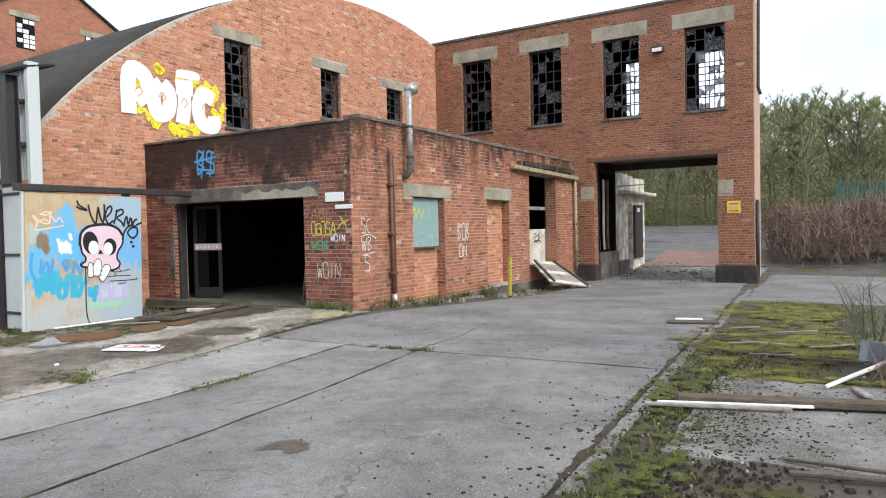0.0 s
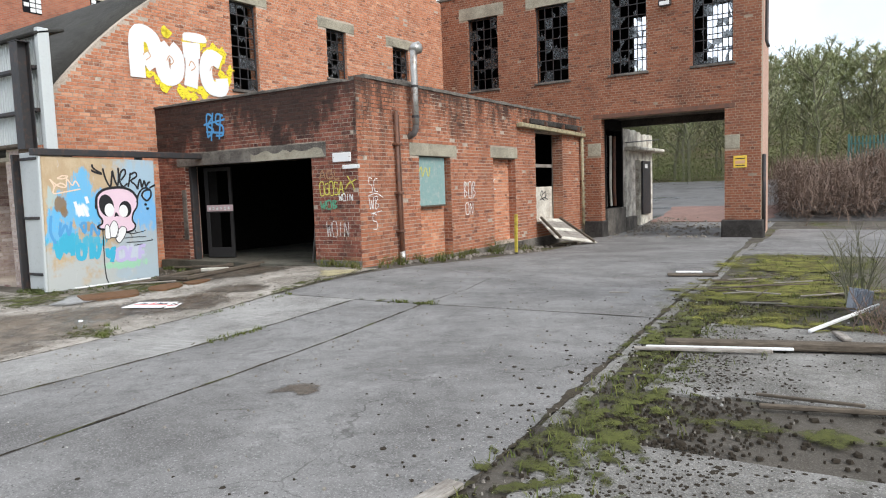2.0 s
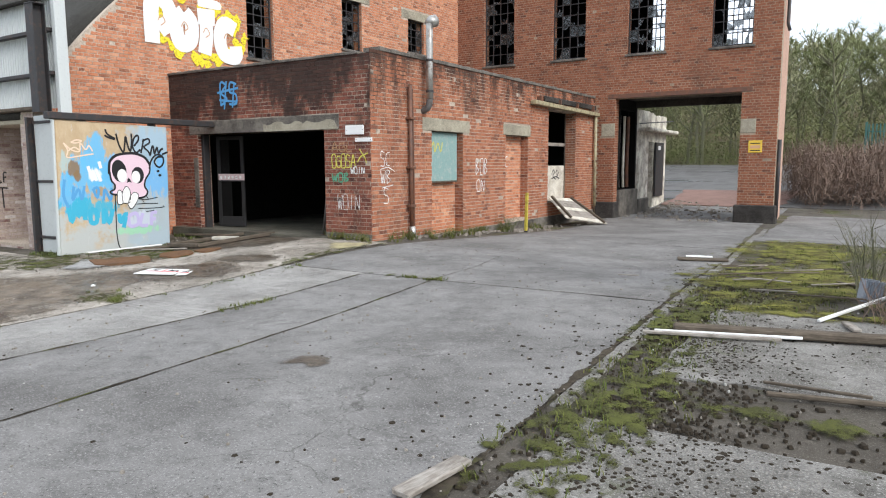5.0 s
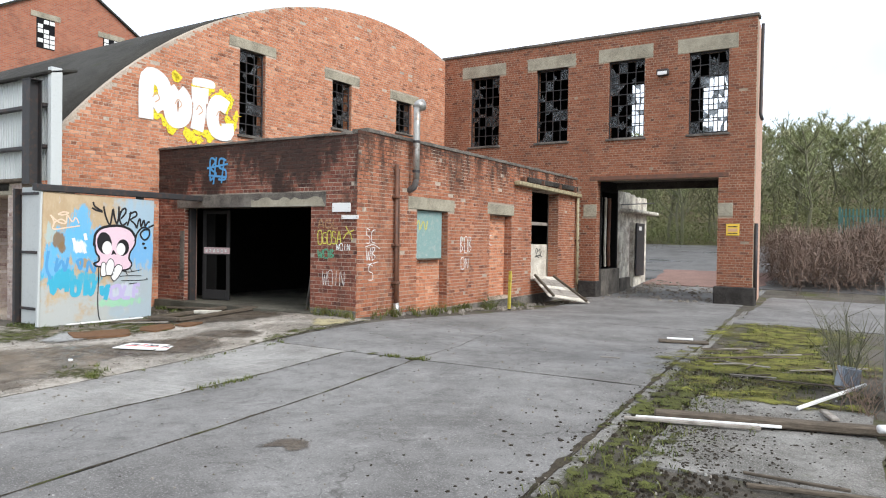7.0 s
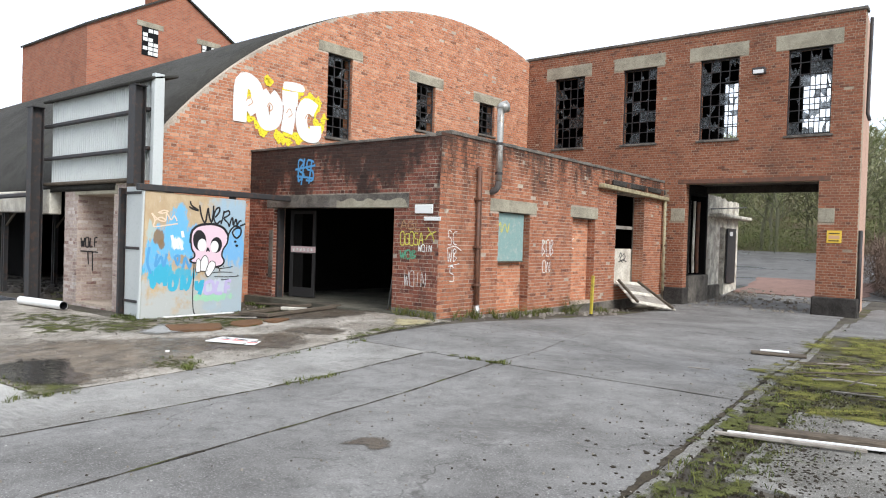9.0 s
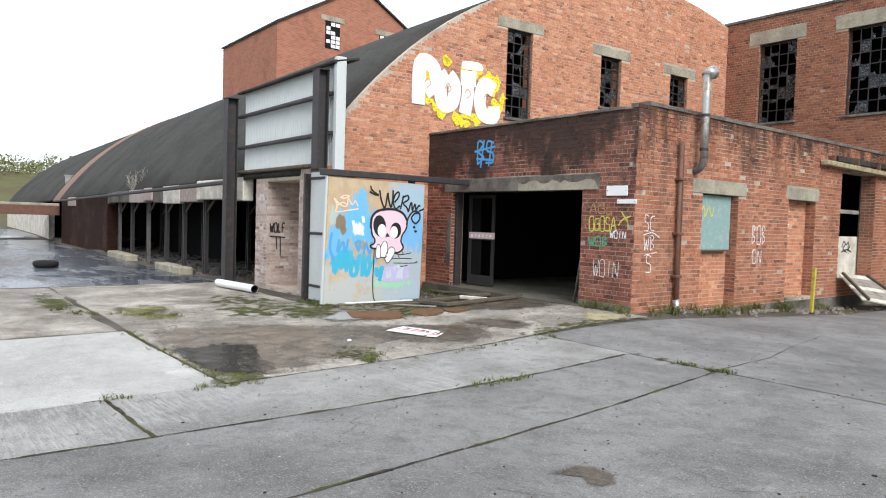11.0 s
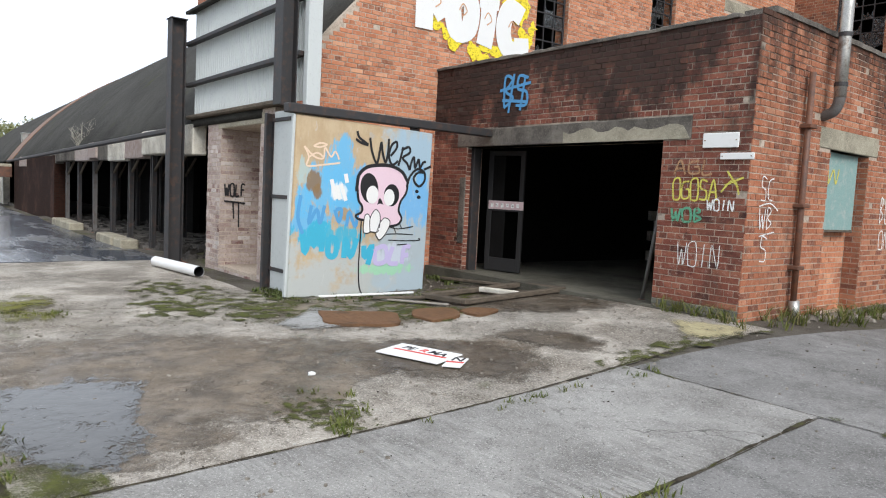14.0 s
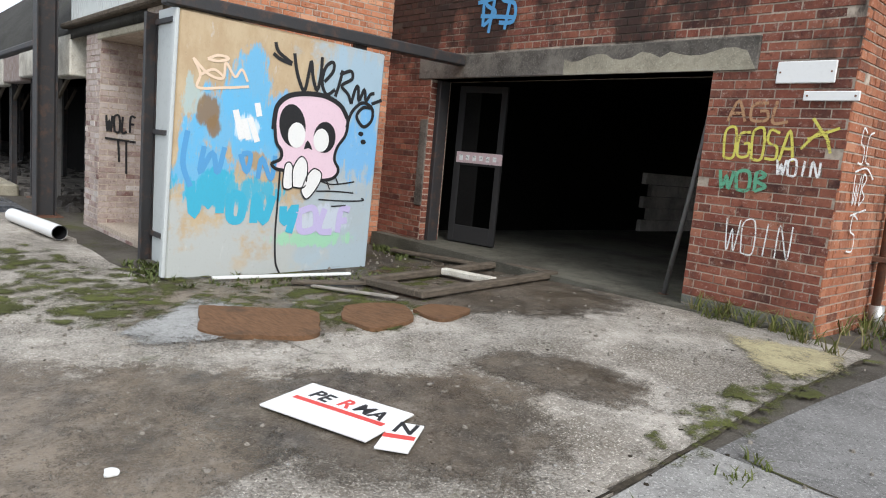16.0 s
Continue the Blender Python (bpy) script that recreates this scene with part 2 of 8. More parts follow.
CONCRETE_LINTEL = concrete_material("lintel_concrete", (0.40, 0.365, 0.28), (0.15, 0.135, 0.105), 0.6, 0.0, 2.0, 3.0)
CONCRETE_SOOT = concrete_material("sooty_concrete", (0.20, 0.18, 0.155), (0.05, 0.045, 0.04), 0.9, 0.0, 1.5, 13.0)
RENDER_WHITE = concrete_material("flaking_white_render", (0.74, 0.70, 0.60), (0.26, 0.21, 0.15), 0.55, 0.0, 2.6, 7.0)
WHITEWASH = concrete_material("flaking_whitewash", (0.88, 0.84, 0.72), (0.17, 0.12, 0.08), 0.75, 0.0, 3.0, 53.0)
BLOCK_PALE = concrete_material("pale_blockwork", (0.55, 0.52, 0.46), (0.22, 0.20, 0.17), 0.7, 0.0, 2.0, 27.0)
CONCRETE_BLACK = concrete_material("near_black_concrete", (0.075, 0.068, 0.062), (0.02, 0.018, 0.016), 0.85, 0.0, 2.0, 15.0)
# near black: the gloom of unlit rooms in the colour, soot in the passage
PLASTER_SOOT_GLOOM = concrete_material("plaster_soot_gloom", (0.0075, 0.007, 0.0066), (0.004, 0.0037, 0.0033), 0.8, 0.0, 1.0, 19.0, grit=0.2)
DUSTY_FLOOR = concrete_material("dusty_floor", (0.15, 0.143, 0.115), (0.05, 0.047, 0.037), 0.8, 0.0, 1.2, 21.0)
CONCRETE_VERGE = concrete_material("verge_slab", (0.27, 0.26, 0.24), (0.10, 0.094, 0.083), 0.85, 0.45, 1.6, 47.0, 0.9, 0.9, False, 0.9, 0.7)
ROOF_FELT = concrete_material("mossy_roof_sheet", (0.062, 0.060, 0.053), (0.026, 0.024, 0.021), 0.8, 0.5, 0.5, 29.0)
STEEL_DARK = steel_material("black_steel", (0.03, 0.03, 0.032), (0.09, 0.05, 0.035), 0.35)
STEEL_RUST = steel_material("rusty_steel", (0.10, 0.055, 0.04), (0.22, 0.085, 0.04), 0.8)
STEEL_WINDOW = steel_material("window_steel", (0.025, 0.025, 0.027), (0.07, 0.035, 0.025), 0.3)
STEEL_GALV = steel_material("galvanised_steel", (0.50, 0.49, 0.46), (0.20, 0.15, 0.11), 0.35, 0.4, 0.75)
CLADDING = paint_material("pale_cladding_paint", (0.54, 0.57, 0.56), 0.5, 0.3)
WHITE_PAINT = paint_material("white_paint", (0.78, 0.78, 0.76), 0.5, 0.12)
WOOD_OLD = wood_material("weathered_wood", (0.16, 0.13, 0.10), (0.07, 0.058, 0.045))
WOOD_PALE = wood_material("grey_timber", (0.40, 0.37, 0.33), (0.22, 0.19, 0.16))


def glass_material():
    m = Nodes("dirty_glass", 0.12)
    m.bsdf.inputs["Transmission Weight"].default_value = 0.9
    m.bsdf.inputs["IOR"].default_value = 1.35
    return m.done(m.mix(m.span(m.noise(6, 5), 0.35, 0.7), (0.34, 0.36, 0.37), (0.07, 0.072, 0.07)), rough=m.span(m.noise(9, 4), 0.3, 0.7, 0.05, 0.35))


GLASS = glass_material()


# ---- building helpers ----
def link_mesh(name, mesh, material, parent=None, label="", category="", group="", kind=""):
    if material is not None:
        mesh.materials.append(material)
    ob = new(name, mesh)
    if parent is not None:
        ob.parent = parent
    return tagged(ob, label, category, group, kind)


def part(name, bm, material, parent=None, label="", category="", group="", kind="", smooth=False):
    mesh = bpy.data.meshes.new(name)
    bmesh.ops.recalc_face_normals(bm, faces=bm.faces)
    if smooth:
        for f in bm.faces:
            f.smooth = True
    bm.to_mesh(mesh)
    bm.free()
    return link_mesh(name, mesh, material, parent, label, category, group, kind)


def thing(name, m, label, category, group="", kind=""):
    ob = new(name)
    ob.matrix_world = m
    ob.empty_display_size = 0.1
    return tagged(ob, label, category, group, kind)


def box(bm, lo, hi, bevel=0.0, m=None):
    """Adds a box between two corners, with its edges rounded off."""
    size = [h - l for l, h in zip(lo, hi)]
    mid = [(h + l) / 2 for l, h in zip(lo, hi)]
    got = bmesh.ops.create_cube(bm, size=1.0, matrix=(m or Matrix()) @ Matrix.Translation(mid) @ Matrix.Diagonal((*size, 1)))
    if bevel > 0:
        edges = list({e for v in got["verts"] for e in v.link_edges})
        bmesh.ops.bevel(bm, geom=edges, offset=min(bevel, min(size) * 0.4), segments=1, affect="EDGES")
    return bm


def boxed(lo, hi, bevel=0.0, m=None):
    return box(bmesh.new(), lo, hi, bevel, m)


def tube(bm, points, radius, sides=10, taper=1.0, cap=True):
    """A round bar along a line of points."""
    rings = []
    pts = [Vector(p) for p in points]
    for i, p in enumerate(pts):
        way = (pts[min(i + 1, len(pts) - 1)] - pts[max(i - 1, 0)]).normalized()
        a = way.orthogonal().normalized() if not rings else (rings_a - way * rings_a.dot(way)).normalized()
        rings_a = a
        b = way.cross(a)
        r = radius * (1 + (taper - 1) * i / max(1, len(pts) - 1))
        rings.append([bm.verts.new(p + r * (math.cos(k * math.tau / sides) * a + math.sin(k * math.tau / sides) * b)) for k in range(sides)])
    for r0, r1 in zip(rings, rings[1:]):
        for k in range(sides):
            bm.faces.new((r0[k], r0[(k + 1) % sides], r1[(k + 1) % sides], r1[k]))
    if cap:
        bm.faces.new(rings[0][::-1])
        bm.faces.new(rings[-1])
    return bm


def h_section(bm, length, width, depth, web=0.012, flange=0.016):
    """A rolled steel joist standing along z from the origin: one closed outline drawn up."""
    w, d, e, f = width / 2, depth / 2, web / 2, depth / 2 - flange
    rim = [(-w, -d), (w, -d), (w, -f), (e, -f), (e, f), (w, f), (w, d), (-w, d), (-w, f), (-e, f), (-e, -f), (-w, -f)]
    lo, hi = [[bm.verts.new((x, y, z)) for x, y in rim] for z in (0, length)]
    for k in range(12):
        bm.faces.new((lo[k], lo[(k + 1) % 12], hi[(k + 1) % 12], hi[k]))
    for a, b, c, q in ((0, 1, 2, 11), (5, 6, 7, 8)):
        bm.faces.new((lo[q], lo[c], lo[b], lo[a]))
        bm.faces.new((hi[a], hi[b], hi[c], hi[q]))
    for ring in (hi, lo):
        bm.faces.new([ring[k] for k in (10, 3, 4, 9)])
    return bm


def wall(name, m, u0, u1, z0, top, holes, thick, material, label, kind="structure", step=0.0, category="wall"):
    """A wall of real thickness with openings through it. Local axes: x along, y into the wall, z up; its face lies at y = 0."""
    head = top if callable(top) else (lambda u: top)
    us = {u0, u1} | {h[0] for h in holes} | {h[1] for h in holes}
    if step:
        us |= {u0 + i * step for i in range(1, int((u1 - u0) / step) + 1) if u0 + i * step < u1}
    us = sorted(us)
    zmax = max(head(u) for u in us)
    zs = sorted({z0, zmax} | {z for h in holes for z in (h[2], h[3]) if z > z0})
    bm = bmesh.new()
    grid = [[bm.verts.new((u, 0, min(z, head(u)))) for z in zs] for u in us]
    for i in range(len(us) - 1):
        for j in range(len(zs) - 1):
            cu, cz = (us[i] + us[i + 1]) / 2, (zs[j] + zs[j + 1]) / 2
            if any(h[0] < cu < h[1] and h[2] < cz < h[3] for h in holes) or zs[j] >= max(head(us[i]), head(us[i + 1])) - 1e-4:
                continue
            bm.faces.new((grid[i][j], grid[i + 1][j], grid[i + 1][j + 1], grid[i][j + 1]))
    bmesh.ops.remove_doubles(bm, verts=bm.verts, dist=1e-4)
    bmesh.ops.dissolve_degenerate(bm, dist=1e-4, edges=bm.edges)
    got = bmesh.ops.extrude_face_region(bm, geom=list(bm.faces))
    bmesh.ops.translate(bm, verts=[v for v in got["geom"] if isinstance(v, bmesh.types.BMVert)], vec=(0, thick, 0))
    ob = part(name, bm, material, None, label, category, "", kind)
    ob.matrix_world = m
    return ob


BRICK_L, BRICK_H, JOINT = 0.215, 0.065, 0.010


def lay(u0, u1, z0, top, holes, skip=0.004, rng=None, headers=4, clip=None):
    """Bricks of a wall, course by course, as (ua, ub, za, zb), cut at openings and ends."""
    head = top if callable(top) else (lambda u: top)
    rng = rng or random.Random(3)
    out, course, z = [], 0, z0 + 0.005
    zmax = max(head(u0 + (u1 - u0) * i / 40) for i in range(41))
    while z + 0.03 < zmax:
        zb = z + BRICK_H
        length = 0.1025 if headers and course % headers == headers - 1 else BRICK_L
        u = u0 - (course % 2) * (length + JOINT) / 2 - rng.random() * 0.01
        while u < u1:
            spans = [(max(u, u0), min(u + length, u1))]
            for h in holes:
                if h[2] < zb - 0.01 and h[3] > z + 0.01:
                    cut = []
                    for a, b in spans:
                        if h[0] >= b or h[1] <= a:
                            cut.append((a, b))
                        else:
                            cut += [(a, h[0]), (h[1], b)]
                    spans = cut
            for a, b in spans:
                if b - a > 0.03 and min(head(a), head(b)) > z + 0.03 and rng.random() > skip and (clip is None or clip(a, b, z)):
                    out.append((a, b, z, min(zb, head(a), head(b))))
            u += length + JOINT
        z += BRICK_H + JOINT
        course += 1
    return out


def brick_field(name, m, bricks, material, parent, label, proud=0.005, rough=0.008, seed=1):
    """All the given bricks as one mesh of separate boxes, each set a little differently."""
    rng = np.random.default_rng(seed)
    b = np.array(bricks)
    n = len(b)
    front = -(proud + (rng.random(n) - 0.3) * rough)
    tilt = (rng.random((n, 2)) - 0.5) * 0.003
    c = 0.003
    v = np.zeros((n, 8, 3))
    for k, (su, sz, back) in enumerate(((0, 0, 0), (1, 0, 0), (1, 1, 0), (0, 1, 0), (0, 0, 1), (1, 0, 1), (1, 1, 1), (0, 1, 1))):
        v[:, k, 0] = b[:, 1] - c * (1 - back) if su else b[:, 0] + c * (1 - back)
        v[:, k, 2] = b[:, 3] - c * (1 - back) if sz else b[:, 2] + c * (1 - back)
        v[:, k, 1] = 0.006 if back else front + tilt[:, 0] * (1 if su else -1) + tilt[:, 1] * (1 if sz else -1)
    f = np.array([(0, 1, 2, 3), (1, 0, 4, 5), (2, 1, 5, 6), (3, 2, 6, 7), (0, 3, 7, 4)])
    faces = (f[None] + 8 * np.arange(n)[:, None, None]).reshape(-1, 4)
    mesh = bpy.data.meshes.new(name)
    mesh.from_pydata(v.reshape(-1, 3).tolist(), [], faces.tolist())
    ob = link_mesh(name, mesh, material, parent, label, "", "", "stuff")
    return ob


def brick_mesh(length, material):
    bm = boxed((0, -0.0065, 0), (length, 0.006, BRICK_H), 0.003)
    mesh = bpy.data.meshes.new("brick")
    bmesh.ops.recalc_face_normals(bm, faces=bm.faces)
    bm.to_mesh(mesh)
    bm.free()
    mesh.materials.append(material)
    return mesh


def single_bricks(bricks, material, parent, seed=4):
    """The given bricks as objects of their own on shared meshes."""
    rng, meshes = random.Random(seed), {}
    for a, b, z, zb in bricks:
        key = round((b - a) * 50) / 50
        if key not in meshes:
            meshes[key] = brick_mesh(key, material)
        ob = new("brick", meshes[key])
        ob.parent = parent
        ob.matrix_local = Matrix.Translation((a, rng.uniform(-0.003, 0.003), z)) @ Matrix.Diagonal(((b - a) / key, 1, (zb - z) / BRICK_H, 1))


# ---- ground heights ----
HEIGHTS = np.array([(0.8, -0.4, 0), (-1.6, 0.9, -0.08), (-3.2, 2.1, -0.17), (-5.2, 3.8, -0.24), (-2.4, 2.9, -0.08), (-7.06, 2.6, -0.34), (-8, 5.3, -0.21), (-10.7, 2.7, -0.32),
                    (-11.3, 6, -0.27), (-11.3, 8.3, -0.22), (-12.6, 9.4, -0.22), (-8.2, 9.4, -0.04), (-7, 9.4, -0.01), (-7, 11.5, -0.13), (-7, 13, -0.25), (-7, 16, -0.38),
                    (-7, 19, -0.4), (-6.3, 20.9, -0.38), (-1.7, 20.9, -0.36), (-14.5, 5.5, -0.3), (-24, 6.5, -0.4), (-40, 6, -0.45), (-1, 6, -0.1), (-1, 12, -0.25),
                    (1, 8, -0.1), (2, 20, -0.35), (-4, 12, -0.25), (-4, 7, -0.12), (-4, 26, -0.3), (10, 8, -0.1), (0, -12, 0.05), (-20, -10, -0.35)])


def low(x, y):
    """The yard's height, without the hills."""
    d2 = (HEIGHTS[:, 0] - x) ** 2 + (HEIGHTS[:, 1] - y) ** 2
    w = np.exp(-d2 / 5.12) + 1e-3 / (1 + d2)
    return float((w * HEIGHTS[:, 2]).sum() / w.sum()) + 0.074 * min(21.0, max(0.0, y - 25.3))


def ease(v, a, b):
    t = min(1.0, max(0.0, (v - a) / (b - a)))
    return t * t * (3 - 2 * t)


def ground_z(x, y):
    hill = 11 * ease(y + 0.15 * x, 46, 120) + 9 * ease(-x + 0.2 * y, 75, 170) + 5 * ease(x, 40, 120)
    return low(x, y) + hill + (0.9 * noise.noise((x * 0.06, y * 0.06, 3)) * ease(abs(y - 5) + abs(x + 10), 60, 120))


# ---- ground ----
def ground_material():
    """Dirt, grit and moss between the slabs; grass and scrub earth farther out."""
    m = Nodes("yard_ground", 0.95)
    c = m.mix(m.span(m.noise(1.2, 7, 0.7), 0.35, 0.7), (0.13, 0.115, 0.095), (0.06, 0.052, 0.042))
    c = m.mix(m.span(m.noise(90, 3, 0.7), 0.5, 0.75, 0, 0.5), c, (0.30, 0.28, 0.25))
    c = m.mix(m.span(m.noise(0.7, 7, 0.7, seed=8), 0.5, 0.66, 0, 0.85), c, (0.085, 0.095, 0.022))
    far = m.math("MAXIMUM", m.span(m.axis(1), 30, 46), m.math("MAXIMUM", m.span(m.axis(0), 4, 16), m.span(m.axis(0), -60, -90)))
    field = m.mix(m.span(m.noise(0.25, 6, 0.7), 0.35, 0.65), (0.11, 0.115, 0.04), (0.10, 0.075, 0.045))
    return m.done(m.mix(far, c, field), m.noise(25, 7, 0.8), 0.03)


def asphalt_material(name, wet):
    m = Nodes(name, 0.8)
    puddle = m.span(m.noise(0.5, 8, 0.68, (0.5, 1.8, 1), seed=4), 0.5 - wet * 0.16, 0.62 - wet * 0.10)
    c = m.mix(m.span(m.noise(0.8, 6, 0.7), 0.35, 0.7), (0.15, 0.145, 0.14), (0.075, 0.072, 0.07))
    c = m.mix(m.span(m.noise(80, 3, 0.7), 0.5, 0.8, 0, 0.4), c, (0.25, 0.24, 0.23))
    # puddle tone raised and blued: part of the sky's reflection is in the colour
    c = m.mix(puddle, c, (0.085, 0.093, 0.108))
    return m.done(c, m.mix(puddle, m.noise(50, 5, 0.8), (0.5, 0.5, 0.5)), 0.005, m.span(puddle, 0, 1, 0.55, 0.16))


GROUND = ground_material()
ASPHALT_WET = asphalt_material("wet_asphalt", 1.0)
ASPHALT = asphalt_material("asphalt", -0.2)


def uneven(vals):
    return sorted(set(round(v, 3) for v in vals))


gx = uneven([-900, -500, -320, -230, -170, -130, -100, -80, -65, -52] + [-44 + 0.5 * i for i in range(106)] + [12, 16, 22, 30, 40, 55, 75, 100, 130, 170, 230, 320, 500, 900])
gy = uneven([-900, -500, -300, -180, -110, -70, -45, -30, -22] + [-16 + 0.5 * i for i in range(94)] + [33, 37, 42, 48, 55, 63, 72, 82, 94, 108, 125, 145, 170, 210, 280, 380, 550, 900])
mesh = bpy.data.meshes.new("ground")
mesh.from_pydata([(x, y, ground_z(x, y) - 0.014) for x in gx for y in gy], [],
                 [(i * len(gy) + j, (i + 1) * len(gy) + j, (i + 1) * len(gy) + j + 1, i * len(gy) + j + 1) for i in range(len(gx) - 1) for j in range(len(gy) - 1)])
for p in mesh.polygons:
    p.use_smooth = True
ground = link_mesh("ground", mesh, GROUND, None, "gritty earth, moss and grass running up to wooded hills", "ground", "", "structure")


def slab(name, corners, material, parent, lift=0.0, cell=0.5, ragged=0.0, seed=0, label="", category="", kind=""):
    """A cast slab on the ground: its top follows the fall of the yard, its edges are worn and go down into the earth."""
    a, b, c, d = [Vector((*p, 0)) for p in corners]
    nu = max(1, int(max((b - a).length, (c - d).length) / cell))
    nv = max(1, int(max((d - a).length, (c - b).length) / cell))
    bm = bmesh.new()
    rows = []
    for i in range(nu + 1):
        row = []
        for j in range(nv + 1):
            p = a.lerp(b, i / nu).lerp(d.lerp(c, i / nu), j / nv)
            if i in (0, nu) or j in (0, nv):
                p += Vector((noise.noise((p.x * 1.9, p.y * 1.9, seed)), noise.noise((p.x * 1.9, p.y * 1.9, seed + 9)), 0)) * ragged
            row.append(bm.verts.new((p.x, p.y, low(p.x, p.y) + lift)))
        rows.append(row)
    for i in range(nu):
        for j in range(nv):
            bm.faces.new((rows[i][j], rows[i + 1][j], rows[i + 1][j + 1], rows[i][j + 1]))
    rim = [e for e in bm.edges if e.is_boundary]
    got = bmesh.ops.extrude_edge_only(bm, edges=rim)
    bmesh.ops.translate(bm, verts=[v for v in got["geom"] if isinstance(v, bmesh.types.BMVert)], vec=(0, 0, -0.09))
    return part(name, bm, material, parent, label, category, "", kind)


pavement = thing("pavement", Matrix(), "cracked grey concrete yard slabs with mossy joints", "pavement", "", "structure")
GAP = 0.011


def lane(u, y):
    """The x of the yard's long joints at y: 0 kerb side, 1 to 3 towards the buildings."""
    return (-0.80 - 0.058 * (y - 3.4), -3.25 - 0.10 * y, -5.05, -6.58)[u]


def lane_slab(l0, l1, y0, y1, material, seed):
    slab("slab", ((lane(l1, y0) + GAP, y0 + GAP), (lane(l0, y0) - GAP, y0 + GAP), (lane(l0, y1) - GAP, y1 - GAP), (lane(l1, y1) + GAP, y1 - GAP)),
         material, pavement, 0.0, 0.22, 0.02, seed)


lane_slab(0, 1, -9.0, 6.775, CONCRETE_ROAD, 1)
lane_slab(1, 2, -9.0, 6.775, CONCRETE_ROAD, 5)
lane_slab(2, 3, -9.0, 1.4, CONCRETE_TAMPED, 9)
lane_slab(2, 3, 1.4, 6.80, CONCRETE_TAMPED, 10)
# the drive on to the gateway
slab("slab", ((-6.5, 6.79), (-1.02, 6.785), (-1.35, 13.0), (-6.1, 13.0)), CONCRETE_ROAD, pavement, 0.0, 0.5, 0.015, 13)
slab("slab", ((-6.1, 13.05), (-1.4, 13.05), (-1.95, 20.2), (-6.3, 20.2)), CONCRETE_ROAD, pavement, 0.0, 0.5, 0.08, 14)
slab("slab", ((-6.5, 20.25), (-1.95, 20.25), (-1.9, 26.2), (-6.5, 26.2)), CONCRETE_ROAD, pavement, 0.0, 0.5, 0.05, 15)
# the apron before the annex door and the pale repair
slab("slab", ((-10.28, -6.0), (-6.56, -6.0), (-6.56, 2.44), (-10.25, 2.38)), CONCRETE_PALE, pavement, 0.006, 0.4, 0.03, 16)
slab("slab", ((-12.0, 2.46), (lane(3, 2.5) - GAP, 2.48), (lane(3, 6.1) - GAP, 6.1), (-10.9, 5.9)), CONCRETE_YARD, pavement, 0.0, 0.3, 0.04, 17)
slab("slab", ((-10.9, 5.908), (lane(3, 6.13) - GAP, 6.108), (lane(3, 9.2) - GAP, 9.35), (-10.4, 9.4)), CONCRETE_YARD, pavement, 0.002, 0.3, 0.05, 18)
slab("slab", ((-16.5, 2.36), (-12.03, 2.42), (-10.95, 5.85), (-16.5, 5.9)), CONCRETE_YARD, pavement, 0.0, 0.4, 0.15, 19)
slab("slab", ((-16.5, -6.0), (-10.4, -6.0), (-10.4, 2.32), (-16.5, 2.3)), CONCRETE_YARD, pavement, -0.005, 0.5, 0.12, 20)
# beyond the kerb
slab("slab", ((-0.45, 4.25), (1.05, 4.3), (1.0, 6.75), (-0.46, 6.7)), CONCRETE_VERGE, pavement, 0.004, 0.3, 0.10, 21)
slab("slab", ((-0.5, -6.0), (5.5, -6.0), (5.5, 3.2), (-0.52, 3.2)), CONCRETE_VERGE, pavement, 0.004, 0.5, 0.08, 22)
slab("slab", ((-1.4, 15.0), (8.0, 15.0), (8.0, 24.0), (-1.6, 24.0)), CONCRETE_ROAD, pavement, 0.0, 0.5, 0.2, 23)
road = slab("road", ((-60, -12), (-16.6, -12), (-16.6, 6.0), (-60, 6.0)), ASPHALT_WET, None, 0.0, 1.0, 0.05, 24, "wet dark asphalt yard road with broad shallow puddles", "road", "structure")
road_far = slab("road_2", ((-14, 26.4), (16, 26.4), (30, 44), (-16, 46)), ASPHALT, None, 0.01, 1.5, 0.3, 25, "grey asphalt lane beyond the gateway", "road", "structure")
kerb_line = thing("kerb", Matrix(), "low worn concrete kerb along the mossy verge", "kerb", "", "structure")
for i in range(17):
    y = 3.3 + i * 0.92
    x = lane(0, y) + 0.06
    ob = part("kerb_stone", boxed((-0.055, 0, -0.12), (0.055, 0.9, 0.002), 0.012), CONCRETE_VERGE, kerb_line)
    ob.matrix_local = Matrix.Translation((x, y, low(x, y + 0.45))) @ Euler((0, 0, 0.058)).to_matrix().to_4x4()


def joint_material():
    """Black dirt packed in the joints, with moss on it here and there."""
    m = Nodes("joint_dirt", 0.95)
    c = m.mix(m.span(m.noise(8, 5, 0.7), 0.35, 0.7), (0.075, 0.062, 0.045), (0.022, 0.018, 0.013))
    c = m.mix(m.span(m.noise(1.3, 5, 0.7, seed=5), 0.52, 0.64, 0, 0.8), c, (0.085, 0.095, 0.022))
    return m.done(c, m.noise(60, 5, 0.8), 0.01)


JOINT_DIRT = joint_material()


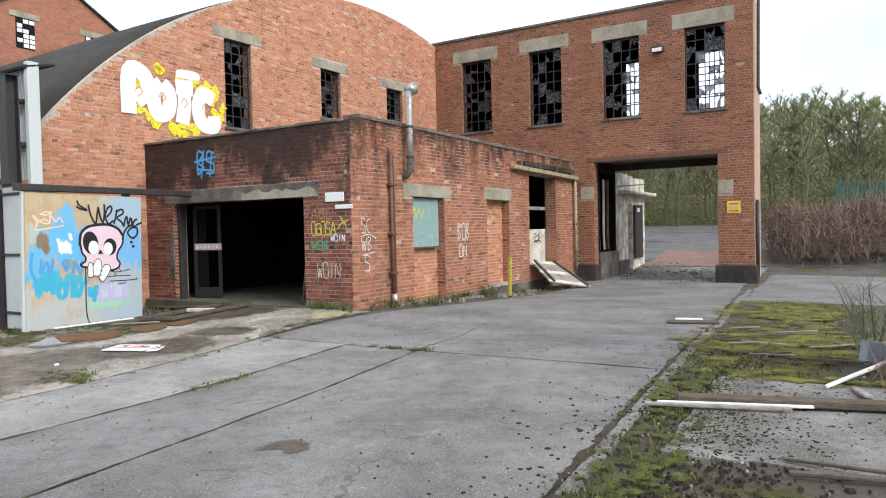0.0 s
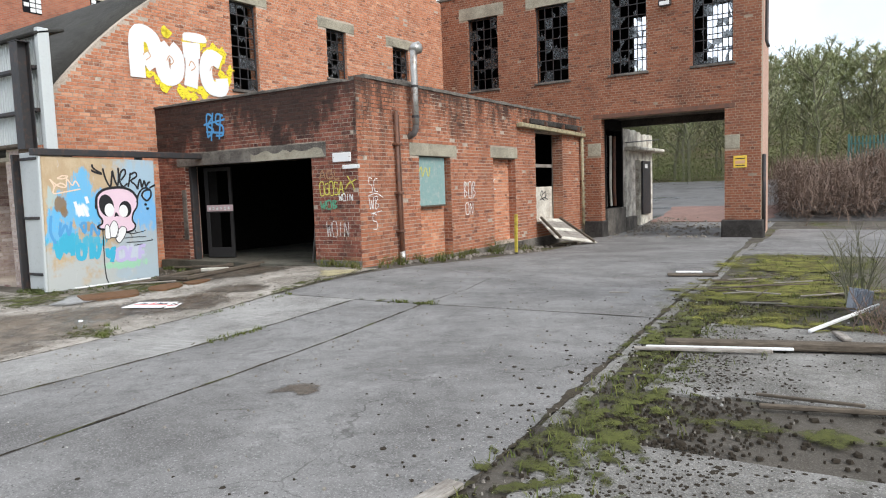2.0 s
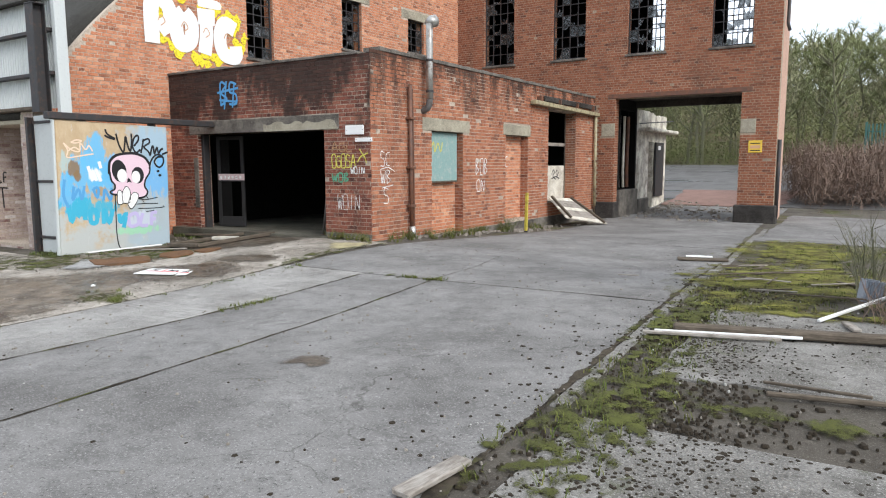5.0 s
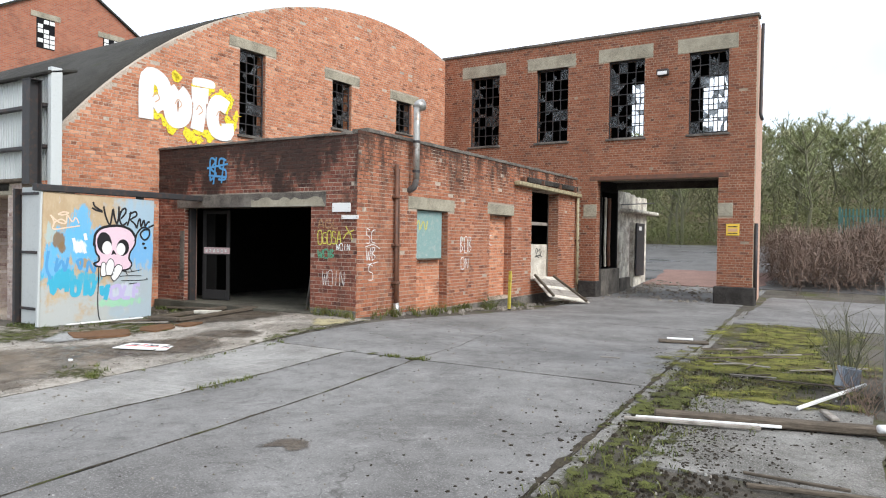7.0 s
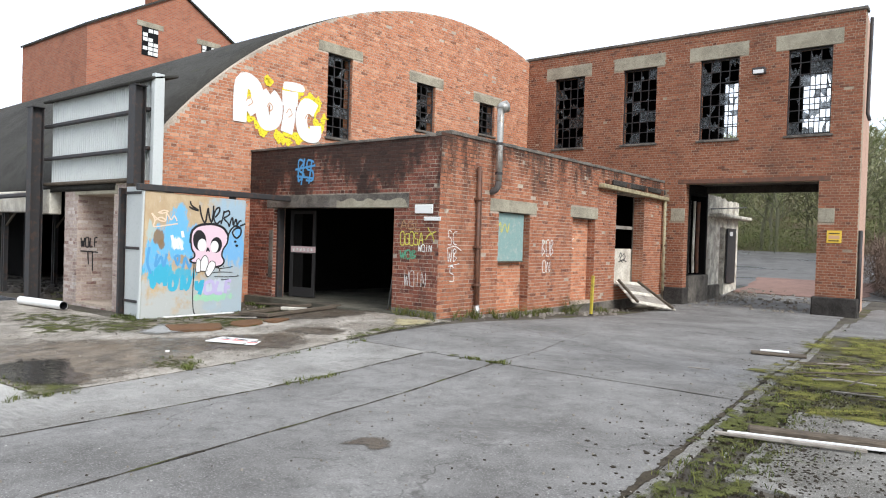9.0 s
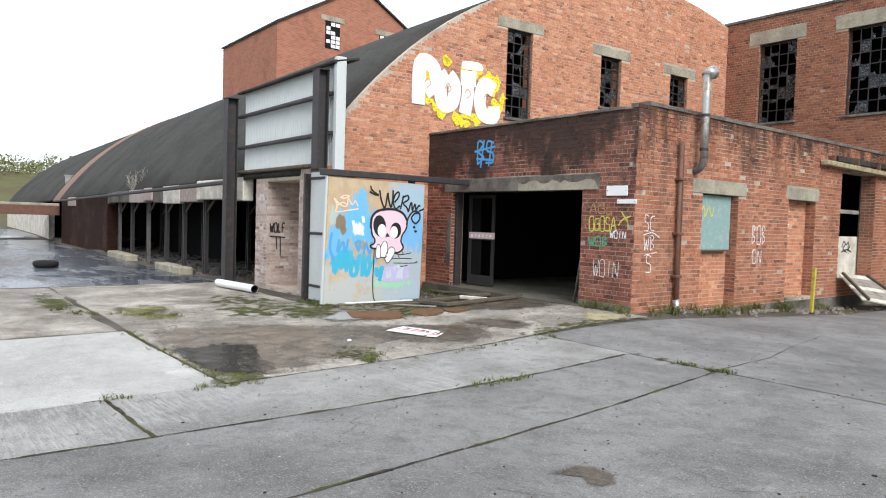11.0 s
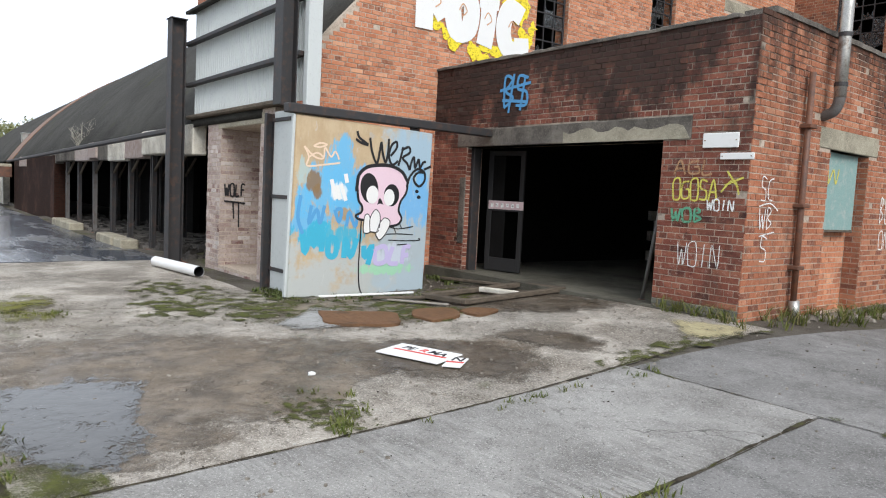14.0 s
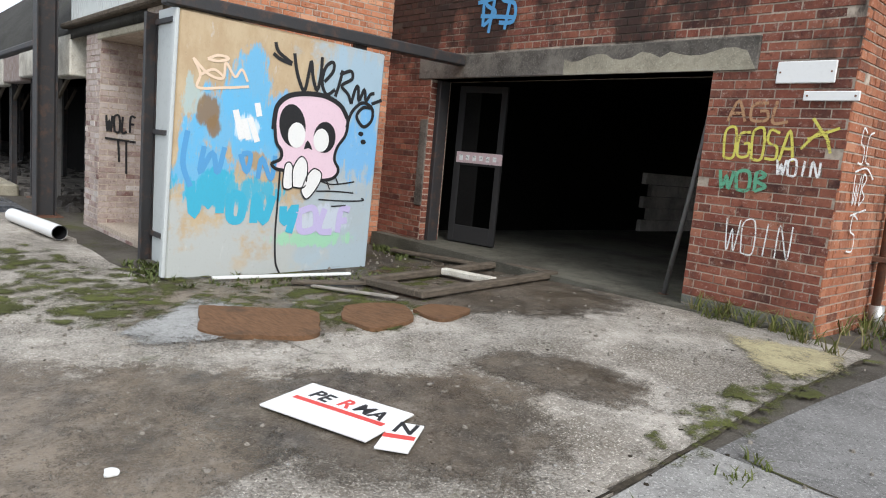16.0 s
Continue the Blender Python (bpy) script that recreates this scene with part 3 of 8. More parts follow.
def joint_line(points, width, seed, label, gaps=0.0):
    """A ragged bead of dirt along a joint or crack."""
    bm = bmesh.new()
    last = None
    for (x0, y0), (x1, y1) in zip(points, points[1:]):
        ln = math.hypot(x1 - x0, y1 - y0)
        nx, ny = -(y1 - y0) / ln, (x1 - x0) / ln
        for k in range(int(ln / 0.035) + 1):
            t = k * 0.035 / ln
            x, y = x0 + (x1 - x0) * t, y0 + (y1 - y0) * t
            off = 0.012 * noise.noise((x * 2.1, y * 2.1, seed)) + 0.008 * noise.noise((x * 9, y * 9, seed))
            w = width * max(0.0, 0.75 + 0.9 * noise.noise((x * 4.3, y * 4.3, seed + 3)) + 0.5 * noise.noise((x * 17, y * 17, seed)) - gaps * (0.5 + noise.noise((x * 0.9, y * 0.9, seed + 7))))
            x, y = x + nx * off, y + ny * off
            z = low(x, y) + 0.004
            now = [bm.verts.new((x + nx * s * w, y + ny * s * w, z + 0.002 * (s == 0))) for s in (-1, 0, 1)]
            if last:
                bm.faces.new((last[0], now[0], now[1], last[1]))
                bm.faces.new((last[1], now[1], now[2], last[2]))
            last = now
    return part("joint_dirt", bm, JOINT_DIRT, pavement, label, "", "", "stuff")


lane_line = lambda u, y0, y1: [(lane(u, y0 + (y1 - y0) * k / 20) - (0.0 if u else 0.01), y0 + (y1 - y0) * k / 20) for k in range(21)]
joint_line(lane_line(3, -6.0, 9.2), 0.017, 1, "dirt and moss along the apron joint")
joint_line(lane_line(0, 1.6, 14.5), 0.05, 11, "soil and moss crumbling over the kerb", 0.5)
joint_line(lane_line(2, -6.0, 6.7), 0.021, 2, "black dirt along a road joint", 0.35)
joint_line(lane_line(1, -6.0, 6.7), 0.018, 3, "black dirt along a road joint", 0.35)
joint_line([(-3.95, 6.7), (-3.98, 8.0), (-4.6, 10.8)], 0.014, 4, "faint dirt line down the drive", 0.9)
joint_line([(-6.4, 6.8), (-4.9, 6.78), (-3.95, 6.77), (-2.9, 6.78), (-1.0, 6.78)], 0.014, 5, "dirt and weeds in the cross joint", 0.9)
joint_line([(-6.55, 1.4), (-5.02, 1.4)], 0.022, 6, "dirt in a short cross joint")
joint_line([(-10.15, 2.40), (-8.2, 2.42), (-6.62, 2.47)], 0.03, 7, "dirt along the pale slab", 0.4)


# ---- frames of the walls: x along the wall, y into it ----
M_FRONT = pose(0, 9.47, 0)                      # annex front, faces the yard
M_SIDE = pose(-7.05, 0, 0, 0, 0, 90)            # annex flank: along = world y
M_FACADE = pose(0, 20.89, 0)                    # gateway building
GABLE_YAW = 86.8
M_GABLE = pose(-12.81, 9.47, 0, 0, 0, GABLE_YAW)
M_SCREEN = pose(0, 6.38, 0)


def arch(y):
    return 8.35 - 13.1 + math.sqrt(max(0.0, 13.1 ** 2 - (y - 17.4) ** 2))


# ---- annex ----
FRONT_HOLES = [(-11.9, -8.18, -1, 2.0), (-12.15, -7.8, 2.0, 2.28)]
FRONT_TOP = 3.33
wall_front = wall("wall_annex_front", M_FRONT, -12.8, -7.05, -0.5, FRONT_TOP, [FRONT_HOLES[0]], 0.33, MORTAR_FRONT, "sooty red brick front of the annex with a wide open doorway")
laid = lay(-12.8, -7.045, -0.33, FRONT_TOP, FRONT_HOLES, 0.006)
near_bricks = [b for b in laid if b[0] > -8.19 and b[3] < 1.98] + [b for b in laid if b[1] < -11.88 and 0.2 < b[2] < 1.95]
near_set = set(near_bricks)
SIDE_HOLES = [(11.46, 12.72, -0.16, 2.02), (11.13, 13.0, 2.02, 2.29), (14.75, 16.02, -0.06, 2.05), (14.62, 16.15, 2.05, 2.32), (17.3, 19.3, 0.3, 2.84)]
side_holes_wall = [SIDE_HOLES[0], SIDE_HOLES[2], SIDE_HOLES[4]]
SIDE_TOP = 3.40
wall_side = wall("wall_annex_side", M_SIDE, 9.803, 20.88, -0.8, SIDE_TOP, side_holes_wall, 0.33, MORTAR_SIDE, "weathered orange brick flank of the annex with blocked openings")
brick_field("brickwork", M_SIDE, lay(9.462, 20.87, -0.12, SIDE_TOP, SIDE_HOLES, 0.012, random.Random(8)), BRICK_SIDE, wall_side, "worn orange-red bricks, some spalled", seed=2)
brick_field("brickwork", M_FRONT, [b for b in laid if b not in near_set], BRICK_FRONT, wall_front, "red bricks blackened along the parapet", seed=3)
# bricked-up window and door, set back in their openings
for nm, (a, b, z, zt), lab in (("brick_infill", (11.46, 12.72, -0.16, 2.02), "orange brick infill of a former window"), ("brick_infill", (14.75, 16.02, -0.06, 2.05), "orange brick infill of a former doorway")):
    inf = wall(nm, M_SIDE @ Matrix.Translation((0, 0.22, 0)), a, b, z - 0.3, zt, [], 0.1, MORTAR, lab)
    brick_field("brickwork", M_SIDE, lay(a, b, z, zt, [], 0.0, random.Random(5)), BRICK_GABLE, inf, "", seed=6)
# reveals in brick
plinth = wall("plinth", M_SIDE @ Matrix.Translation((0, -0.03, 0)), 10.8, 20.88, -0.75, lambda u: -0.13 + 0.0 * u, [], 0.03, CONCRETE_SOOT, "dark mossy concrete footing of the annex", step=0.5)


def lintel(name, m, a, b, z0, z1, parent, proud=0.012, material=None, depth=0.12, label="pale grey cast concrete lintel"):
    ob = part(name, boxed((a, -proud, z0), (b, depth, z1), 0.012), material or CONCRETE_LINTEL, None, label, "lintel", "", "structure")
    ob.matrix_world = m
    return ob


lintel("lintel_1", M_FRONT, -12.15, -7.8, 2.0, 2.28, None, 0.02, CONCRETE_SOOT, 0.3, "long sooty concrete lintel over the annex doorway")
torn = [(-9.8 + 0.1 * k, 2.16 + 0.07 * noise.noise((k * 0.37, 4, 1)) + 0.05 * noise.noise((k * 1.3, 2, 1))) for k in range(20)]
bm = bmesh.new()
bm.faces.new([bm.verts.new((x, -0.026, z)) for x, z in [(-9.8, 2.003), (-7.81, 2.003), *torn[::-1]]])
got = bmesh.ops.extrude_face_region(bm, geom=list(bm.faces))
bmesh.ops.translate(bm, verts=[v for v in got["geom"] if isinstance(v, bmesh.types.BMVert)], vec=(0, 0.007, 0))
part("render_coat", bm, CONCRETE_LINTEL, bpy.data.objects["lintel_1"], "torn pale render on the lintel")
bpy.data.objects["lintel_1"].children[0].matrix_local = Matrix()
part("jamb_render", boxed((-12.04, -0.02, 0.4), (-11.9, 0.02, 1.5), 0.006), CONCRETE_SOOT, wall_front, "grey cement patch on the jamb")
lintel("lintel_2", M_SIDE, 11.13, 13.0, 2.02, 2.29, None)
lintel("lintel_3", M_SIDE, 14.62, 16.15, 2.05, 2.32, None)


def worn_coping(name, m, a, b, z0, z1, y0, y1, label, seed, wear=0.018):
    """A coping whose head and edges have weathered out of line."""
    bm = bmesh.new()
    n = int((b - a) / 0.09)
    rows = []
    for k in range(n + 1):
        u = a + (b - a) * k / n
        j = [wear * (noise.noise((u * 2.3, seed, q)) + 0.8 * noise.noise((u * 9.0, seed, q + 5))) for q in range(3)]
        rows.append([bm.verts.new((u, y, z)) for y, z in ((y0 + j[0], z0), (y0 + j[0], z1 + j[1] - 0.012), (y0 + 0.02 + j[0], z1 + j[1]), (y1, z1 + j[2]), (y1, z0))])
    for p, q in zip(rows, rows[1:]):
        for k in range(5):
            bm.faces.new((p[k], q[k], q[(k + 1) % 5], p[(k + 1) % 5]))
    bm.faces.new(rows[0][::-1])
    bm.faces.new(rows[-1])
    part(name, bm, CONCRETE_SOOT, None, label, "coping", "", "structure").matrix_world = m


worn_coping("coping", M_FRONT, -12.8, -7.3, FRONT_TOP, FRONT_TOP + 0.05, -0.035, 0.37, "dark mossy mortar coping on the annex front", 1, 0.026)
worn_coping("coping_2", M_SIDE, 9.75, 20.85, SIDE_TOP, SIDE_TOP + 0.07, -0.03, 0.37, "grey worn coping along the annex flank", 2)
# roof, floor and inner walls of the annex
part("annex_roof", boxed((-12.7, 9.8, 2.95), (-7.38, 20.85, 3.1)), PLASTER_SOOT_GLOOM, None, "flat concrete roof slab of the annex", "roof", "", "structure")
part("annex_floor", boxed((-12.7, 9.3, -0.4), (-7.38, 20.85, -0.045)), DUSTY_FLOOR, None, "dusty pale concrete floor inside the annex", "floor", "", "structure")
# inner faces near black: the annex's gloom is in the colour
wall("wall_annex_back", pose(0, 20.6, 0), -12.75, -7.38, -0.4, 2.95, [], 0.2, PLASTER_SOOT_GLOOM, "plastered wall inside the annex with the gloom in its near-black colour")
wall("wall_annex_inner", M_GABLE @ Matrix.Translation((0, -0.03, 0)), 0.1, 11.3, -0.5, 2.95, [], 0.03, PLASTER_SOOT_GLOOM, "inner face of the annex wall with the gloom in its near-black colour")

# ---- arched shed ----
D_GABLE = Vector((math.cos(radians(GABLE_YAW)), math.sin(radians(GABLE_YAW)), 0))


def gable_u(y):
    return (y - 9.47) / D_GABLE.y


GABLE_WINS = [(11.69, 12.53, 4.0, 6.19), (15.05, 15.88, 4.66, 6.06), (18.06, 18.9, 4.95, 5.98)]
gable_holes = [(gable_u(a), gable_u(b), z0, z1) for a, b, z0, z1 in GABLE_WINS]
gable_lints = [(h[0] - 0.33, h[1] + 0.36, h[3], h[3] + 0.27) for h in gable_holes]
gable_top = lambda u: arch(9.47 + u * D_GABLE.y)
U0, U1 = gable_u(6.55), gable_u(20.88)
wall_gable = wall("wall_gable", M_GABLE, U0, U1, -0.5, gable_top, gable_holes, 0.34, MORTAR, "tall curved orange brick gable of the arched shed", step=0.25)
brick_field("brickwork", M_GABLE, lay(U0, U1, -0.3, gable_top, gable_holes + gable_lints, 0.006, random.Random(9), clip=lambda a, b, z: z > 2.85 or a < 0.2), BRICK_GABLE, wall_gable, "bright orange-red bricks with pale bloom", seed=7)
for i, h in enumerate(gable_lints):
    lintel("lintel_%d" % (i + 4), M_GABLE, *h, None)


def vault(name, x0, x1, y0, y1, drop, thick, material, label):
    """A barrel roof along x, sinking a little to its far end."""
    bm = bmesh.new()
    ys = [y0 + (y1 - y0) * i / 48 for i in range(49)]
    xs = [x0 + (x1 - x0) * i / 24 for i in range(25)]
    rows = [[bm.verts.new((x, y, arch(y) + drop + 0.0155 * (x + 16.4) * (x < -16.4))) for y in ys] for x in xs]
    for i in range(24):
        for j in range(48):
            bm.faces.new((rows[i][j], rows[i + 1][j], rows[i + 1][j + 1], rows[i][j + 1]))
    got = bmesh.ops.extrude_face_region(bm, geom=list(bm.faces))
    bmesh.ops.translate(bm, verts=[v for v in got["geom"] if isinstance(v, bmesh.types.BMVert)], vec=(0, 0, -thick))
    return part(name, bm, material, None, label, "roof", "", "structure", smooth=True)


vault("roof_1", -13.05, -41.9, 6.36, 28.4, 0.02, 0.12, ROOF_FELT, "dark mossy barrel roof of the arched shed")
STEEL_ROOF = steel_material("rusting_roof_sheet", (0.14, 0.075, 0.045), (0.27, 0.12, 0.055), 0.7)
vault("roof_2", -41.92, -44.2, 6.3, 28.4, 0.06, 0.12, STEEL_ROOF, "rust-streaked roof strip of the arched shed")
vault("roof_3", -44.22, -70, 6.36, 28.4, 0.02, 0.12, ROOF_FELT, "dark far part of the barrel roof")
wall("wall_shed_back", pose(-62, 0, 0, 0, 0, 90), 6.4, 28.3, -0.5, lambda u: arch(u) - 0.8, [], 0.3, PLASTER_SOOT_GLOOM, "far end wall of the arched shed", step=0.8)
# inner wall near black: the gloom inside the bays is in its colour
wall("wall_shed_inner", pose(0, 10.6, 0), -62, -13.2, -0.5, lambda u: 5.6, [], 0.25, PLASTER_SOOT_GLOOM, "inner wall of the loading bays with the gloom in its near-black colour")
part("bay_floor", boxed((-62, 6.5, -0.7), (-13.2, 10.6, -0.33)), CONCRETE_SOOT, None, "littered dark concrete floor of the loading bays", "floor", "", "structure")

# ---- gateway building ----
FAC_X0, FAC_X1, FAC_TOP = -12.3, -1.74, 7.93
FAC_WINS = [(-11.1, -9.95, 4.7, 7.14), (-8.55, -7.42, 4.7, 7.14), (-6.06, -4.92, 4.68, 7.12), (-3.6, -2.48, 4.66, 7.1)]
GATEWAY = (-6.38, -2.7, -1, 3.36)
fac_lints = [(h[0] - 0.34, h[1] + 0.25, h[3], h[3] + 0.42) for h in FAC_WINS]
fac_beam = (-6.62, -2.42, 3.36, 3.5)
pads = [(-6.82, -6.38, 2.2, 2.6), (-2.7, -2.29, 2.2, 2.59)]
wall_facade = wall("wall_gateway", M_FACADE, FAC_X0, FAC_X1, -0.8, FAC_TOP, FAC_WINS + [GATEWAY], 0.34, MORTAR_FACADE, "two-storey brown brick wall over the gateway")
brick_field("brickwork", M_FACADE, lay(FAC_X0, FAC_X1 + 0.008, 0.12, FAC_TOP, FAC_WINS + [GATEWAY, fac_beam] + fac_lints + pads, 0.004, random.Random(10),
            clip=lambda a, b, z: z > 3.2 or a > -7.06), BRICK_FACADE, wall_facade, "brown-red bricks of the gateway wall", seed=8)
for i, h in enumerate(fac_lints):
    lintel("lintel_%d" % (i + 7), M_FACADE, *h, None)
lintel("gateway_beam", M_FACADE, *fac_beam, None, 0.02, STEEL_RUST, 0.3, "rusty steel beam over the gateway")
for i, h in enumerate(pads):
    lintel("pad_stone_%d" % (i + 1), M_FACADE, *h, None, 0.014, None, 0.1, "square grey concrete pad stone in the gateway pier")
part("pier_foot_1", boxed((-2.78, -0.09, -0.75), (-1.66, 0.42, 0.15), 0.03), CONCRETE_BLACK, None, "black battered concrete foot of the gateway pier", "plinth", "", "structure").matrix_world = M_FACADE
part("pier_foot_2", boxed((-6.95, -0.09, -0.75), (-6.32, 0.42, 0.13), 0.03), CONCRETE_BLACK, None, "dark concrete foot of the gateway pier", "plinth", "", "structure").matrix_world = M_FACADE
part("coping_3", boxed((FAC_X0, -0.05, FAC_TOP), (FAC_X1 + 0.05, 0.39, FAC_TOP + 0.09), 0.015), CONCRETE_SOOT, None, "thin dark coping along the gateway wall", "coping", "", "structure").matrix_world = M_FACADE
BACK_Y = 23.26

back_wins = [(-6.06, -5.14, 5.05, 6.92), (-3.68, -2.64, 5.05, 6.92)]
# back, end and room walls hold the indoor gloom in their near-black colour
wall("wall_gateway_back", pose(0, BACK_Y, 0), FAC_X0, FAC_X1 - 0.45, -0.8, FAC_TOP, back_wins + [(-6.72, -2.5, -1, 3.44)], 0.3, PLASTER_SOOT_GLOOM, "back wall of the gateway building")
part("gateway_beam", boxed((-6.39, 23.02, 3.22), (FAC_X1 - 0.72, 23.24, 3.449), 0.01), CONCRETE_BLACK, None, "near-black beam at the back of the gateway soffit", "beam", "", "structure")
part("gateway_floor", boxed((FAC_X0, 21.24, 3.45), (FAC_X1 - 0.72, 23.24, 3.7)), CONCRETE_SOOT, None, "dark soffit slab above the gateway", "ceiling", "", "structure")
part("gateway_roof", boxed((FAC_X0, 21.24, 7.62), (FAC_X1 - 0.72, 23.24, 7.8)), PLASTER_SOOT_GLOOM, None, "flat roof of the gateway building", "roof", "", "structure")
wall("wall_gateway_left", pose(FAC_X0 + 0.1, 0, 0, 0, 0, -90), -BACK_Y, -21.24, -0.8, 7.6, [], 0.25, PLASTER_SOOT_GLOOM, "inner end wall of the gateway building")
passage = wall("wall_passage", pose(-6.4, 0, 0, 0, 0, 90), 21.24, 23.24, -0.8, 3.44, [(21.5, 23.1, 0.5, 3.1)], 0.25, PLASTER_SOOT_GLOOM, "soot-blackened wall of the gateway passage with a burnt-out window")
wall("wall_passage_inner", pose(-8.4, 0, 0, 0, 0, 90), 21.24, BACK_Y, -0.8, 3.44, [], 0.2, PLASTER_SOOT_GLOOM, "dark room wall behind the passage window")

# ---- tower beyond the roof ----
tower = thing("tower", Matrix(), "tall brick tower block with a pitched roof behind the shed", "building")
TX, TY = -30.3, 13.5
tbm = bmesh.new()
outline = [(13.42, 4), (22.3, 4), (22.3, 10.42), (17.9, 12.97), (13.42, 10.42)]
f0 = [tbm.verts.new((TX, y, z)) for y, z in outline]
f1 = [tbm.verts.new((TX - 7.0, y, z)) for y, z in outline]
tbm.faces.new(f0)
tbm.faces.new(f1[::-1])
for i in range(5):
    tbm.faces.new((f0[i], f0[(i + 1) % 5], f1[(i + 1) % 5], f1[i]))


def far_brick_material(name="tower_brick", gain=1.0):
    m = Nodes(name, 0.9)
    b = m.nt.nodes.new("ShaderNodeTexBrick")
    b.inputs["Scale"].default_value = 1.0
    b.inputs["Brick Width"].default_value, b.inputs["Row Height"].default_value, b.inputs["Mortar Size"].default_value = 0.225, 0.075, 0.008
    b.inputs["Color1"].default_value, b.inputs["Color2"].default_value, b.inputs["Mortar"].default_value = (0.33 * gain, 0.115 * gain, 0.07 * gain, 1), (0.44 * gain, 0.17 * gain, 0.10 * gain, 1), (0.30 * gain, 0.22 * gain, 0.17 * gain, 1)
    v = m.nt.nodes.new("ShaderNodeCombineXYZ")
    m.put(v.inputs[0], m.math("ADD", m.axis(0), m.axis(1)))
    m.put(v.inputs[1], m.axis(2))
    m.nt.links.new(v.outputs[0], b.inputs["Vector"])
    c = m.mix(m.span(m.noise(0.9, 6, 0.7), 0.45, 0.75, 0, 0.5), b.outputs["Color"], (0.14, 0.07, 0.05))
    return m.done(c)


TOWER_BRICK = far_brick_material()
DARK_BRICK = far_brick_material("dark_brick", 0.07)
wall("wall_gateway_end", pose(FAC_X1, 21.232, 0, 0, 0, 93.3), 0.0, 2.6, -0.8, FAC_TOP, [], 0.3, BRICK_END, "orange brick end wall of the gateway building with sunlight in its pale colour")
part("wall", tbm, TOWER_BRICK, tower, "weathered orange brick")
rbm = bmesh.new()
for s in (-1, 1):
    ridge, eave = (17.9, 13.05), (17.9 + s * 4.55, 10.42)
    vs = [rbm.verts.new(p) for p in ((TX + 0.12, *ridge), (TX + 0.12, *eave), (TX - 7.1, *eave), (TX - 7.1, *ridge))]
    low_vs = [rbm.verts.new((v.co.x, v.co.y, v.co.z - 0.1)) for v in vs]
    rbm.faces.new(vs)
    rbm.faces.new(low_vs[::-1])
    for i in range(4):
        rbm.faces.new((vs[i], vs[(i + 1) % 4], low_vs[(i + 1) % 4], low_vs[i]))
roof = part("roof", rbm, ROOF_FELT, tower, "dark pitched roof")
part("chimney", boxed((-32.6, 17.2, 12.6), (-31.8, 18.0, 13.5), 0.05), BRICK_FACADE, roof)
GLOOM = paint_material("unlit_room", (0.012, 0.012, 0.013), 0.9, 0.0)
for (a, b, z0, z1) in ((15.9, 16.7, 9.6, 10.93), (19.0, 19.85, 9.5, 10.8)):
    w = part("window", boxed((TX - 0.02, a, z0), (TX + 0.015, b, z1)), GLOOM, tower, "dark broken window with white panes")
    part("lintel", boxed((TX - 0.01, a - 0.25, z1), (TX + 0.03, b + 0.25, z1 + 0.25)), CONCRETE_LINTEL, w)
    r = random.Random(int(a * 7))
    for i in range(3):
        for j in range(6):
            if r.random() < 0.55:
                part("pane", boxed((TX + 0.016, a + 0.05 + i * 0.26, z0 + 0.05 + j * 0.21), (TX + 0.03, a + 0.27 + i * 0.26, z0 + 0.22 + j * 0.21)), WHITE_PAINT, w)
for x in (-35.5, -33.8, -32.1):
    w = part("window", boxed((x, TY - 0.015, 7.6), (x + 0.8, TY + 0.02, 8.6)), GLOOM, tower, "small window high in the flank")
    part("lintel", boxed((x - 0.3, TY - 0.03, 8.6), (x + 1.1, TY + 0.01, 8.95)), CONCRETE_LINTEL, w)
    part("pane", boxed((x + 0.1, TY - 0.03, 7.9), (x + 0.45, TY - 0.016, 8.5)), WHITE_PAINT, w)


# ---- brick reveals of the openings ----
def reveal(m_wall, parent, u, turn, depth, z0, z1, material, seed):
    """Bricks returning into an opening's side at u. turn 90: the side that faces along the wall, -90: the one that faces back."""
    a, b = (0.0, depth) if turn > 0 else (-depth, 0.0)
    ob = brick_field("brickwork", m_wall, lay(a, b, z0, z1, [], 0.0, random.Random(seed), 0), material, parent, "", 0.004, 0.004, seed)
    ob.matrix_local = pose(u, 0, 0, 0, 0, turn)


reveal(M_SIDE, wall_side, 12.72, -90, 0.21, -0.16, 2.02, BRICK_SIDE, 31)
reveal(M_SIDE, wall_side, 16.02, -90, 0.21, -0.06, 2.05, BRICK_SIDE, 32)
reveal(M_SIDE, wall_side, 19.3, -90, 0.32, 0.3, 2.84, BRICK_SIDE, 33)
reveal(M_FRONT, wall_front, -11.9, 90, 0.32, -0.2, 2.0, BRICK_FRONT, 34)
reveal(M_FACADE, wall_facade, -6.38, 90, 0.33, 0.13, 3.36, BRICK_FACADE, 35)
for k, h in enumerate(FAC_WINS):
    reveal(M_FACADE, wall_facade, h[0], 90, 0.33, h[2], h[3], BRICK_FACADE, 36 + k)
for k, h in enumerate(gable_holes):
    reveal(M_GABLE, wall_gable, h[1], -90, 0.33, h[2], h[3], BRICK_GABLE, 40 + k)


